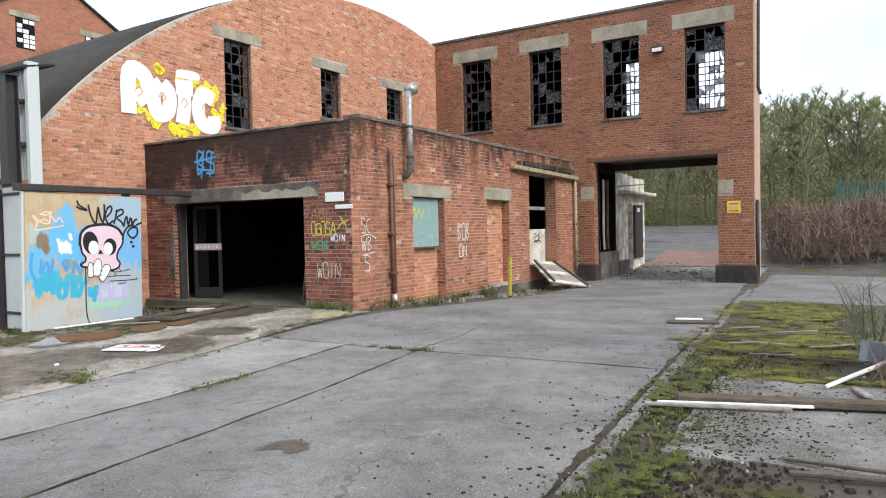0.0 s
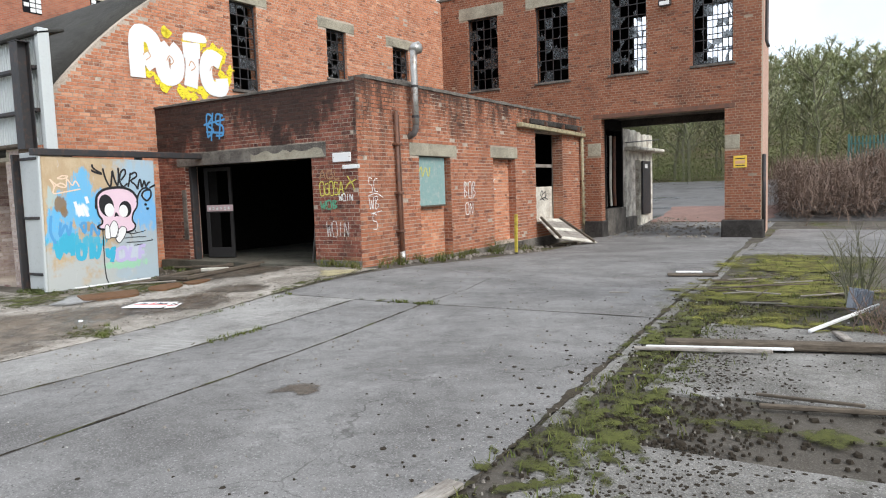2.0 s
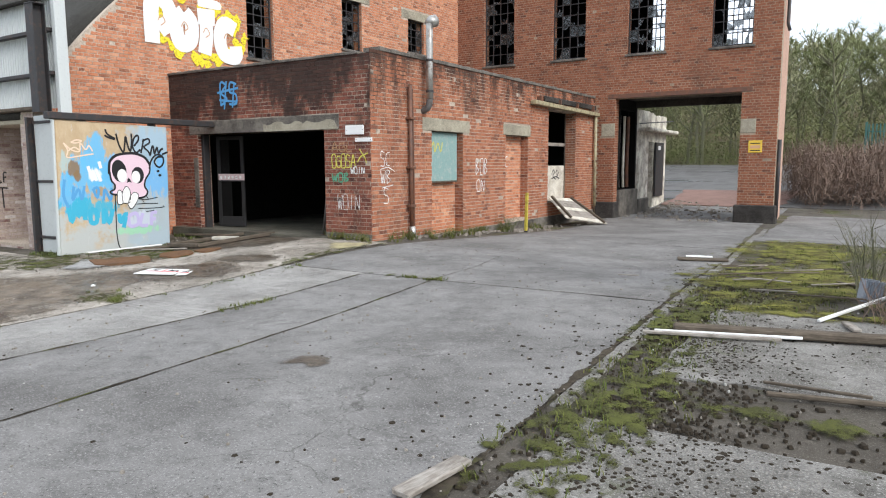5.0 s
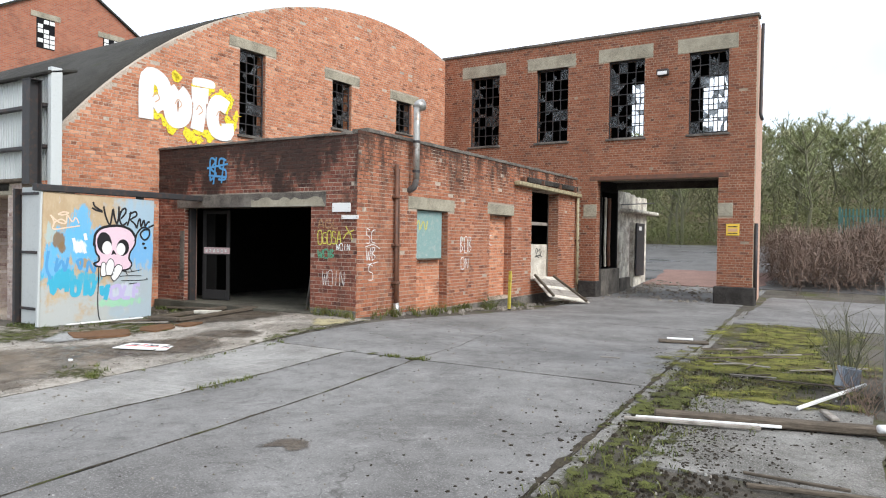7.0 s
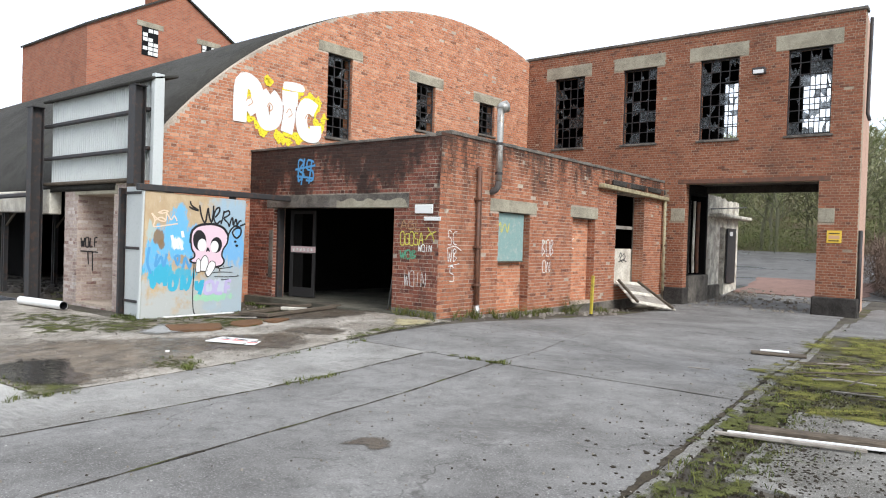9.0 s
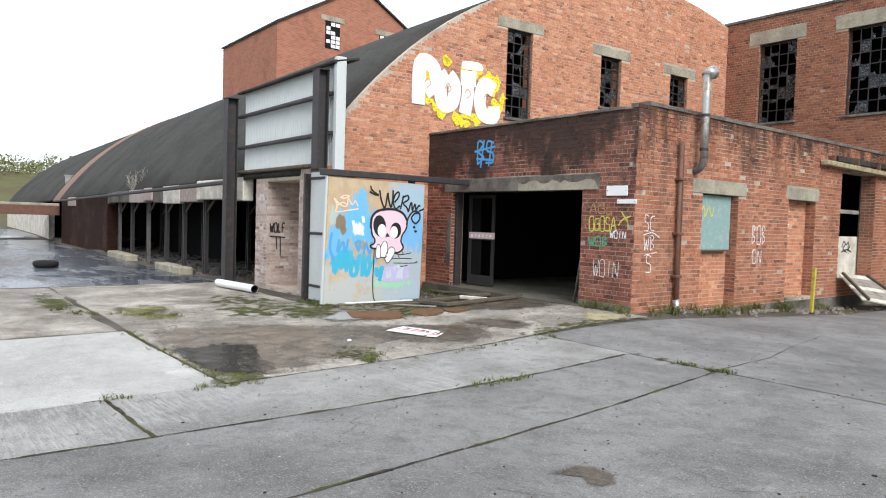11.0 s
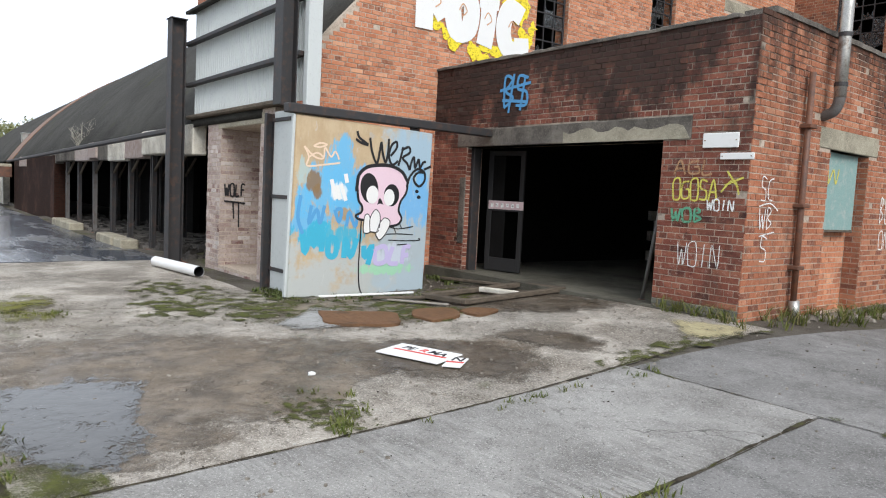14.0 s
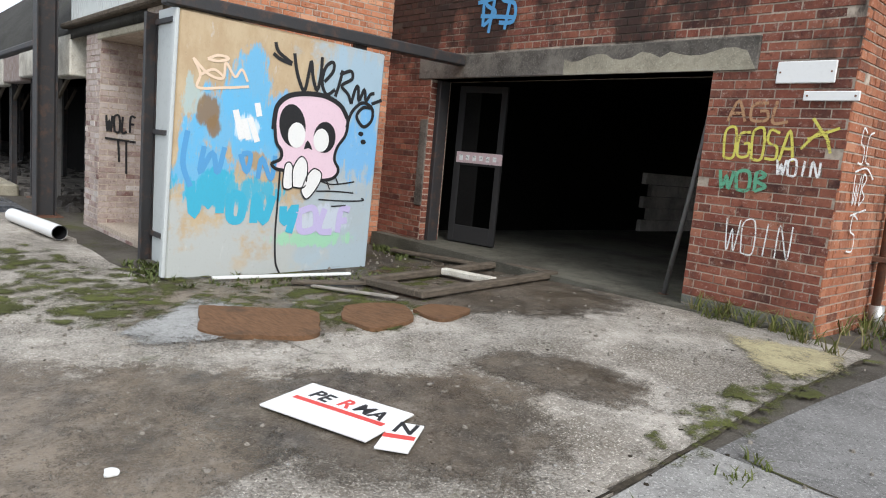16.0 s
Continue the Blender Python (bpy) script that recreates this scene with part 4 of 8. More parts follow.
# ---- windows ----
def steel_window(name, m, hole, cols, rows, label, seed, keep=0.55, depth=0.11):
    """A steel casement with glazing bars and whatever glass is left in it."""
    a, b, z0, z1 = hole
    rng = random.Random(seed)
    win = thing(name, m, label, "window", "", "structure")
    bm = bmesh.new()
    for lo, hi in (((a, z0), (a + 0.04, z1)), ((b - 0.04, z0), (b, z1)), ((a, z0), (b, z0 + 0.04)), ((a, z1 - 0.04), (b, z1))):
        box(bm, (lo[0], depth - 0.02, lo[1]), (hi[0], depth + 0.02, hi[1]), 0.004)
    part("window_frame", bm, STEEL_WINDOW, win)
    dw, dz = (b - a - 0.08) / cols, (z1 - z0 - 0.08) / rows
    for i in range(1, cols):
        x = a + 0.04 + i * dw
        part("glazing_bar", boxed((x - 0.011, depth - 0.014, z0 + 0.03), (x + 0.011, depth + 0.014, z1 - 0.03)), STEEL_WINDOW, win)
    for j in range(1, rows):
        z = z0 + 0.04 + j * dz
        part("glazing_bar", boxed((a + 0.03, depth - 0.016, z - 0.011), (b - 0.03, depth + 0.016, z + 0.011)), STEEL_WINDOW, win)
    part("window_sill", boxed((a - 0.06, -0.06, z0 - 0.07), (b + 0.06, depth, z0), 0.012), CONCRETE_SOOT, win)
    for i in range(cols):
        for j in range(rows):
            r = rng.random()
            if r > keep + 0.3:
                continue
            x0, x1 = a + 0.045 + i * dw, a + 0.035 + (i + 1) * dw
            q0, q1 = z0 + 0.045 + j * dz, z0 + 0.035 + (j + 1) * dz
            w, h = x1 - x0, q1 - q0
            if r < keep * 0.55:
                poly = [(0, 0), (1, 0), (1, 1), (0, 1)]
            else:
                k = rng.randrange(4)
                p, q, c = rng.uniform(0.25, 0.95), rng.uniform(0.25, 0.95), rng.uniform(0.15, 0.5)
                poly = [(0, 0), (p, 0), (c, c * 0.8), (c * 0.6, q * 0.7), (0, q)]
                if rng.random() < 0.4:
                    poly = [(0, 0), (1, 0), (1, q), (0.7, c), (0.45, q * 0.8), (0.25, c), (0, p)]
                poly = [((1 - u if k % 2 else u), (1 - v if k > 1 else v)) for u, v in poly]
            bm = bmesh.new()
            f = bm.faces.new([bm.verts.new((x0 + u * w, depth, q0 + v * h)) for u, v in poly])
            got = bmesh.ops.extrude_face_region(bm, geom=[f])
            bmesh.ops.translate(bm, verts=[v for v in got["geom"] if isinstance(v, bmesh.types.BMVert)], vec=(0, 0.004, 0))
            part("pane", bm, GLASS, win).visible_shadow = False
    return win


for i, h in enumerate(FAC_WINS):
    steel_window("window_%d" % (i + 1), M_FACADE, h, 4, 7, "tall black steel window with smashed panes", 40 + i, (0.34, 0.28, 0.24, 0.22)[i])
for i, (h, c, r) in enumerate(zip(gable_holes, (3, 3, 3), (8, 5, 4))):
    steel_window("window_%d" % (i + 5), M_GABLE, h, c, r, "narrow steel gable window with broken glass", 60 + i, 0.3)
for i, h in enumerate(back_wins):
    steel_window("window_%d" % (i + 8), pose(0, BACK_Y, 0), h, 3, 4, "far steel window open to the sky", 70 + i, 0.1)


# ---- screen, brick bay and gate before the shed ----
def corrugated(x0, x1, z0, z1, y, pitch=0.09, deep=0.02, thick=0.004):
    bm = bmesh.new()
    xs, n = [], int((x1 - x0) / pitch)
    for i in range(n):
        for k, d in ((0, 0), (0.35, 0), (0.5, 1), (0.85, 1)):
            xs.append((x0 + (i + k) * pitch, -deep * d))
    lo = [bm.verts.new((x, y + d, z0)) for x, d in xs]
    hi = [bm.verts.new((x, y + d, z1)) for x, d in xs]
    for i in range(len(xs) - 1):
        bm.faces.new((lo[i], lo[i + 1], hi[i + 1], hi[i]))
    got = bmesh.ops.extrude_face_region(bm, geom=list(bm.faces))
    bmesh.ops.translate(bm, verts=[v for v in got["geom"] if isinstance(v, bmesh.types.BMVert)], vec=(0, thick, 0))
    return bm


screen = thing("cladding_screen", Matrix(), "pale corrugated cladding screen on black steel rails", "cladding")
part("sheet", corrugated(-16.05, -11.5, 3.72, 4.27, 6.36), CLADDING, screen)
part("sheet", corrugated(-16.05, -11.5, 2.98, 3.70, 6.37), CLADDING, screen)
part("sheet", corrugated(-16.05, -11.5, 2.36, 2.97, 6.36), CLADDING, screen)
for z in (3.70, 2.96):
    part("rail", boxed((-16.2, 6.22, z - 0.035), (-11.6, 6.33, z + 0.035), 0.01), STEEL_DARK, screen)
part("trim", boxed((-11.52, 6.26, 2.24), (-11.40, 6.46, 4.36), 0.01), CLADDING, screen, "pale upright edge trim")
part("cap", boxed((-16.2, 6.2, 4.27), (-11.4, 6.75, 4.33), 0.015, Matrix.Translation((0, 6.4, 4.3)) @ Euler((radians(14), 0, 0)).to_matrix().to_4x4() @ Matrix.Translation((0, -6.4, -4.3))), ROOF_FELT, screen, "dark sloping top sheet")
part("backing", boxed((-16.0, 6.42, 2.4), (-11.55, 6.48, 4.24)), PLASTER_SOOT_GLOOM, screen)


def steel_post(x, y, z0, z1, size, label, material=None):
    ob = thing("steel_post", pose(x, y, z0), label, "post")
    part("joist", h_section(bmesh.new(), z1 - z0, size, size), material or STEEL_DARK, ob)
    part("cap_plate", boxed((-size / 2 - 0.02, -size / 2 - 0.02, z1 - z0), (size / 2 + 0.02, size / 2 + 0.02, z1 - z0 + 0.015)), material or STEEL_DARK, ob)
    part("base_plate", boxed((-size * 0.8, -size * 0.8, 0), (size * 0.8, size * 0.8, 0.02)), STEEL_RUST, ob)
    return ob


steel_post(-16.25, 6.08, low(-16.25, 6.1) - 0.02, 4.12, 0.26, "tall black steel stanchion standing in the yard")
hang = thing("steel_post", pose(-11.72, 6.1, 2.27), "short black steel joist bolted to the cladding screen", "post")
part("joist", h_section(bmesh.new(), 1.84, 0.24, 0.22), STEEL_DARK, hang)
part("cap_plate", boxed((-0.13, -0.12, 1.84), (0.13, 0.12, 1.855)), STEEL_DARK, hang)
rust_post = thing("steel_post", pose(-12.44, 6.22, low(-12.5, 6.2) - 0.02), "dark rusty channel post beside the brick bay", "post")
part("joist", h_section(bmesh.new(), 2.5, 0.07, 0.12), STEEL_DARK, rust_post)

strip = thing("side_panel", Matrix(), "narrow pale metal panel with black hinges", "panel")
part("sheet", boxed((-12.36, 6.26, -0.27), (-11.42, 6.30, 2.24), 0.008), CLADDING, strip)
for z in (0.02, 1.05, 2.12):
    part("hinge", boxed((-12.38, 6.235, z - 0.025), (-11.40, 6.262, z + 0.025), 0.004), STEEL_DARK, strip)

bay_holes = [(-14.72, -13.10, -0.2, 2.12)]
bay = wall("wall_bay", M_SCREEN, -15.35, -12.6, -0.55, 2.34, bay_holes, 1.0, MORTAR, "limewashed brick bay with a blocked doorway")
brick_field("brickwork", M_SCREEN, lay(-15.35, -12.6, -0.32, 2.34, bay_holes + [(-14.85, -12.95, 2.12, 2.3)], 0.01, random.Random(21)), BRICK_PALE, bay, "flaking whitewashed bricks", seed=21)
reveal(M_SCREEN, bay, -14.72, 90, 0.86, -0.3, 2.16, BRICK_PALE, 48)
lintel("lintel_11", M_SCREEN, -14.85, -12.95, 2.12, 2.3, None)
binf = wall("brick_infill_3", M_SCREEN @ Matrix.Translation((0, 0.88, 0)), -14.72, -13.10, -0.5, 2.12, [], 0.1, MORTAR, "pale brick infill of the bay doorway")
brick_field("brickwork", M_SCREEN, lay(-14.72, -13.10, -0.3, 2.12, [], 0.0, random.Random(22)), BRICK_PALE, binf, "", seed=22)
part("bay_beam", boxed((-16.3, 6.27, 2.345), (-12.35, 6.60, 2.42), 0.02), WOOD_OLD, None, "dark weathered timber beam over the brick bay", "beam", "", "structure")


def gate_paint():
    """Tan board with grey primer below, and soft sprays of blue, turquoise and white. Local x 0 to 2.2, z 0 to 2.38."""
    m = Nodes("sprayed_gate_board", 0.55)
    x, z = m.axis(0, True), m.axis(2, True)
    n1, n2, n3 = m.noise(2.3, 6, 0.65, None, True), m.noise(5.5, 6, 0.7, (1, 1, 0.5), True, 3.0), m.noise(14, 5, 0.7, (1, 1, 0.35), True, 6.0)
    c = m.mix(m.span(n2, 0.35, 0.7), (0.48, 0.35, 0.21), (0.56, 0.44, 0.28))
    grey = m.math("MULTIPLY", m.span(m.math("ADD", z, m.span(n1, 0.3, 0.7, -0.5, 0.5)), 0.85, 0.35), 1.0)
    c = m.mix(grey, c, (0.47, 0.49, 0.47))
    right = m.math("MULTIPLY", m.span(m.math("ADD", x, m.span(n1, 0.3, 0.7, -0.35, 0.35)), 1.25, 1.65), 0.85)
    c = m.mix(right, c, (0.40, 0.50, 0.56))

    streak = m.noise(9, 5, 0.7, (1.6, 1, 0.22), True, 11.0)

    def spray(cx, cz, rx, rz, tone, edge, n, c):
        dx = m.math("DIVIDE", m.math("SUBTRACT", x, cx), rx)
        dz = m.math("DIVIDE", m.math("SUBTRACT", z, cz), rz)
        d = m.math("ADD", m.math("MULTIPLY", dx, dx), m.math("MULTIPLY", dz, dz))
        d = m.math("ADD", d, m.span(streak, 0.3, 0.7, -0.55, 0.55))
        return m.mix(m.span(m.math("ADD", d, m.span(n, 0.25, 0.75, -edge, edge)), 1.32, 0.66, 0, 0.92), c, tone)

    blue, cyan = (0.13, 0.46, 0.74), (0.04, 0.42, 0.60)
    c = spray(1.89, 1.93, 0.442, 0.462, (0.36, 0.50, 0.60), 0.5, n1, c)
    c = spray(2.01, 1.37, 0.301, 0.441, (0.17, 0.45, 0.76), 0.6, n1, c)
    c = spray(1.08, 1.50, 0.190, 0.317, (0.17, 0.45, 0.74), 0.5, n1, c)
    c = spray(0.68, 1.72, 0.219, 0.412, blue, 0.7, n2, c)
    c = spray(0.54, 1.46, 0.427, 0.300, blue, 0.8, n1, c)
    c = spray(0.29, 0.99, 0.244, 0.295, blue, 0.8, n2, c)
    c = spray(0.18, 1.28, 0.119, 0.211, blue, 0.7, n2, c)
    c = spray(0.80, 1.25, 0.241, 0.253, blue, 0.9, n2, c)
    c = spray(0.57, 0.83, 0.462, 0.165, cyan, 0.95, n2, c)
    c = spray(0.13, 1.67, 0.105, 0.155, (0.42, 0.52, 0.50), 0.9, n2, c)
    c = spray(0.32, 1.54, 0.114, 0.147, (0.24, 0.15, 0.07), 0.3, n1, c)
    c = spray(0.37, 1.42, 0.082, 0.098, (0.24, 0.15, 0.07), 0.4, n1, c)
    c = spray(0.80, 1.13, 0.135, 0.084, (0.42, 0.29, 0.14), 0.7, n2, c)
    c = spray(0.69, 1.45, 0.118, 0.125, (0.66, 0.78, 0.84), 0.6, n2, c)
    c = spray(1.56, 0.59, 0.350, 0.154, (0.55, 0.60, 0.68), 0.6, n1, c)
    c = spray(1.49, 0.39, 0.451, 0.080, (0.34, 0.64, 0.42), 0.7, n2, c)
    c = m.mix(m.span(n3, 0.6, 0.74, 0, 0.55), c, (0.60, 0.61, 0.58))
    c = m.mix(m.span(m.noise(45, 4, 0.7, None, True), 0.58, 0.75, 0, 0.5), c, (0.20, 0.14, 0.09))
    return m.done(c, m.noise(30, 4, 0.7, None, True), 0.002)


GATE_W, GATE_H = 2.22, 2.40
gate = thing("gate", pose(-11.31, 6.02, -0.26, 0, 0, 90) @ pose(0, 0, 0, 0, 1.3, 0), "sliding steel gate sprayed with blue graffiti and a pink skull", "gate")
gb = boxed((0, 0, 0), (GATE_W, 0.055, GATE_H), 0.02)
board = part("board", gb, gate_paint(), gate, "tan board with grey primer and sprayed paint")
part("edge_strip", boxed((-0.035, -0.012, 0.02), (0.0, 0.06, GATE_H - 0.01), 0.008), CLADDING, gate, "pale folded metal edge")
part("bottom_rail", boxed((0.0, 0.056, 0.0), (GATE_W, 0.10, 0.08), 0.006), STEEL_DARK, gate)
for z in (0.25, 1.2, 2.0):
    part("bracket", boxed((0.03, 0.056, z), (GATE_W - 0.03, 0.09, z + 0.05), 0.005), STEEL_RUST, gate)
track = thing("gate_track", Matrix(), "dark steel sliding track running to the annex lintel", "rail")
part("channel", boxed((-11.42, 5.95, 2.14), (-11.27, 9.44, 2.26), 0.012), STEEL_DARK, track)
for y in (6.5, 7.9):
    part("hanger", boxed((-11.37, y, 2.08), (-11.33, y + 0.16, 2.15), 0.005), STEEL_DARK, track)


# ---- paint marks ----
def ink(name, tone, rough=0.55):
    m = Nodes(name, rough)
    if name.split("_")[1] in ("white", "yellow", "bright", "brown", "green"):
        m.put(m.bsdf.inputs["Alpha"], m.span(m.noise(17, 6, 0.75, (1, 1, 2)), 0.34, 0.50, 0.25, 1.0))
    return m.done(m.mix(m.span(m.noise(60, 4, 0.7), 0.5, 0.75, 0, 0.35), tone, tuple(v * 0.6 + 0.05 for v in tone)))


INK = {k: ink("spray_" + k, v) for k, v in {"black": (0.012, 0.012, 0.014), "white": (0.80, 0.80, 0.78), "chalk": (0.80, 0.80, 0.78), "pink": (0.78, 0.58, 0.66), "yellow": (0.62, 0.56, 0.10), "bright": (0.86, 0.70, 0.03),
                                            "green": (0.10, 0.33, 0.20), "blue": (0.09, 0.33, 0.62), "cyan": (0.05, 0.42, 0.60), "brown": (0.40, 0.22, 0.11), "lilac": (0.52, 0.46, 0.70), "red": (0.62, 0.06, 0.05),
                                            "orange": (0.62, 0.36, 0.20), "cream": (0.80, 0.62, 0.46)}.items()}


def spline(points, per=5):
    """A smooth line through the points."""
    p = [points[0], *points, points[-1]]
    out = []
    for i in range(1, len(p) - 2):
        for k in range(per):
            t = k / per
            out.append(tuple(0.5 * (2 * b + (c - a) * t + (2 * a - 5 * b + 4 * c - d) * t * t + (3 * b - a - 3 * c + d) * t ** 3) for a, b, c, d in zip(p[i - 1], p[i], p[i + 1], p[i + 2])))
    return out + [tuple(points[-1])]


def stroke(bm, points, width, y, curve=True):
    """A sprayed line of even width on a plane at depth y; points are (along, up)."""
    pts = spline(points) if curve and len(points) > 2 else points
    left, right = [], []
    for i, p in enumerate(pts):
        q, r = pts[max(0, i - 1)], pts[min(len(pts) - 1, i + 1)]
        dx, dz = r[0] - q[0], r[1] - q[1]
        n = math.hypot(dx, dz) or 1.0
        ox, oz = -dz / n * width / 2, dx / n * width / 2
        drift = y - 0.00003 * i - 0.00007 * (len(bm.verts) % 9)
        left.append(bm.verts.new((p[0] + ox, drift, p[1] + oz)))
        right.append(bm.verts.new((p[0] - ox, drift, p[1] - oz)))
    for i in range(len(pts) - 1):
        bm.faces.new((left[i], left[i + 1], right[i + 1], right[i]))
    return bm


def blob(bm, points, y, curve=True):
    pts = spline([*points, points[0]], 6)[:-1] if curve else points
    bm.faces.new([bm.verts.new((p[0], y, p[1])) for p in pts])
    return bm


def oval(cx, cz, rx, rz, turn=0.0, n=22):
    return [(cx + rx * math.cos(a) * math.cos(turn) - rz * math.sin(a) * math.sin(turn), cz + rx * math.cos(a) * math.sin(turn) + rz * math.sin(a) * math.cos(turn)) for a in (math.tau * k / n for k in range(n))]


def mark(name, bm, colour, parent, label=""):
    return part(name, bm, INK[colour], parent, label)


# the skull and the tags: u to the right, v up, in shares of the gate
def G(u, v):
    return (u * GATE_W, v * GATE_H)


head = [G(*p) for p in ((0.434, 0.645), (0.442, 0.705), (0.491, 0.747), (0.570, 0.768), (0.676, 0.772), (0.768, 0.743), (0.811, 0.683), (0.806, 0.621), (0.768, 0.568), (0.756, 0.513), (0.783, 0.469), (0.761, 0.433), (0.701, 0.418), (0.636, 0.428), (0.560, 0.433), (0.499, 0.446), (0.456, 0.452), (0.436, 0.471), (0.475, 0.491), (0.478, 0.525), (0.449, 0.562))]
mark("skull_fill", blob(bmesh.new(), head, -0.005), "pink", board, "pale pink sprayed fill")
mark("skull_outline", stroke(bmesh.new(), [*head, head[0]], 0.034, -0.0062), "black", board, "black sprayed outline")
mark("skull_outline", stroke(bmesh.new(), [G(*p) for p in ((0.433, 0.609), (0.434, 0.651), (0.444, 0.705), (0.491, 0.748), (0.570, 0.769), (0.676, 0.773), (0.764, 0.745), (0.808, 0.695))], 0.05, -0.0066), "black", board, "thick black stroke over the crown")
mark("eye_socket", blob(bmesh.new(), oval(*G(0.524, 0.633), 0.146, 0.209, 0.18), -0.007, False), "black", board, "tall black eye socket")
mark("eye_socket", blob(bmesh.new(), oval(*G(0.694, 0.601), 0.131, 0.159, -0.05), -0.007, False), "black", board, "round black eye socket")
mark("nose", blob(bmesh.new(), [G(*p) for p in ((0.589, 0.540), (0.597, 0.570), (0.607, 0.581), (0.620, 0.568), (0.635, 0.542), (0.612, 0.548))], -0.007, False), "black", board, "small black nose")
mark("eye", blob(bmesh.new(), oval(*G(0.548, 0.596), 0.098, 0.126), -0.009, False), "chalk", board, "white eye dot")
mark("eye", blob(bmesh.new(), oval(*G(0.676, 0.587), 0.092, 0.118), -0.009, False), "chalk", board, "white eye dot")
tooth = [G(*p) for p in ((0.495, 0.407), (0.501, 0.468), (0.522, 0.483), (0.541, 0.459), (0.546, 0.381), (0.503, 0.373))]
mark("tooth", blob(bmesh.new(), tooth, -0.0095), "chalk", board, "white painted tooth")
mark("tooth_outline", stroke(bmesh.new(), [*tooth, tooth[0]], 0.013, -0.0105), "black", board, "thin black tooth outline")
tooth = [G(*p) for p in ((0.546, 0.381), (0.540, 0.451), (0.559, 0.494), (0.584, 0.511), (0.612, 0.484), (0.616, 0.421), (0.603, 0.381))]
mark("tooth", blob(bmesh.new(), tooth, -0.0115), "chalk", board, "white painted tooth")
mark("tooth_outline", stroke(bmesh.new(), [*tooth, tooth[0]], 0.013, -0.0125), "black", board, "thin black tooth outline")
tooth = [G(*p) for p in ((0.597, 0.386), (0.617, 0.434), (0.650, 0.465), (0.691, 0.446), (0.679, 0.395), (0.625, 0.334), (0.591, 0.364))]
mark("tooth", blob(bmesh.new(), tooth, -0.0135), "chalk", board, "white painted tooth")
mark("tooth_outline", stroke(bmesh.new(), [*tooth, tooth[0]], 0.013, -0.0145), "black", board, "thin black tooth outline")
bm = bmesh.new()
for pts in (((0.479, 0.453), (0.479, 0.310), (0.479, 0.176), (0.492, 0.058), (0.525, 0.000)),):
    stroke(bm, [G(*p) for p in pts], 0.02, -0.006 - 0.0004 * (len(bm.verts) % 5))
mark("drip_line", bm, "black", board, "thin black paint drip")
bm = bmesh.new()
for pts in (((0.692, 0.413), (0.762, 0.403), (0.880, 0.421)),
            ((0.672, 0.369), (0.762, 0.373), (0.881, 0.371)),
            ((0.688, 0.334), (0.829, 0.333), (0.940, 0.339), (0.930, 0.350)),
            ((0.760, 0.306), (0.842, 0.313)),
            ((0.721, 0.421), (0.746, 0.378)),
            ((0.771, 0.434), (0.791, 0.404)),):
    stroke(bm, [G(*p) for p in pts], 0.014, -0.006 - 0.0004 * (len(bm.verts) % 5))
mark("dashes", bm, "black", board, "thin black dashes beside the jaw")
bm = bmesh.new()
for pts in (((0.414, 0.950), (0.431, 0.915), (0.499, 0.881)),
            ((0.406, 0.905), (0.442, 0.888), (0.499, 0.877)),
            ((0.507, 0.922), (0.528, 0.844), (0.567, 0.780), (0.584, 0.850), (0.593, 0.904), (0.608, 0.840), (0.633, 0.791), (0.647, 0.856), (0.647, 0.930)),
            ((0.669, 0.832), (0.711, 0.881), (0.707, 0.918), (0.671, 0.894), (0.656, 0.830), (0.685, 0.781), (0.728, 0.808)),
            ((0.732, 0.778), (0.750, 0.840), (0.761, 0.894)),
            ((0.749, 0.873), (0.806, 0.897), (0.817, 0.865), (0.763, 0.829), (0.802, 0.797), (0.823, 0.760)),
            ((0.823, 0.760), (0.838, 0.820), (0.854, 0.838), (0.865, 0.777), (0.891, 0.831), (0.905, 0.783), (0.929, 0.814), (0.952, 0.821)),
            ((0.947, 0.755), (0.893, 0.751), (0.860, 0.709), (0.905, 0.668), (0.949, 0.703), (0.944, 0.755), (0.885, 0.771), (0.830, 0.723), (0.808, 0.654)),
            ((0.940, 0.773), (0.998, 0.797)),):
    stroke(bm, [G(*p) for p in pts], 0.036, -0.0045 - 0.0004 * (len(bm.verts) % 5))
mark("black_tag", bm, "black", board, "black sprayed lettering")
mark("dot", blob(bmesh.new(), oval(*G(0.894, 0.636), 0.033, 0.025), -0.0045, False), "black", board, "black paint dot")
mark("dot", blob(bmesh.new(), oval(*G(0.912, 0.602), 0.034, 0.026), -0.0045, False), "black", board, "black paint dot")
bm = bmesh.new()
for pts in (((0.063, 0.831), (0.095, 0.777), (0.088, 0.727), (0.191, 0.740), (0.306, 0.760)),
            ((0.067, 0.828), (0.129, 0.781), (0.190, 0.776), (0.198, 0.835), (0.241, 0.788), (0.269, 0.820), (0.298, 0.778)),
            ((0.093, 0.773), (0.147, 0.802), (0.190, 0.783)),
            ((0.122, 0.837), (0.165, 0.857), (0.210, 0.852), (0.165, 0.835), (0.122, 0.837)),):
    stroke(bm, [G(*p) for p in pts], 0.024, -0.0042 - 0.0004 * (len(bm.verts) % 5))
mark("orange_tag", bm, "cream", board, "small pale orange sprayed tag")
bm = bmesh.new()
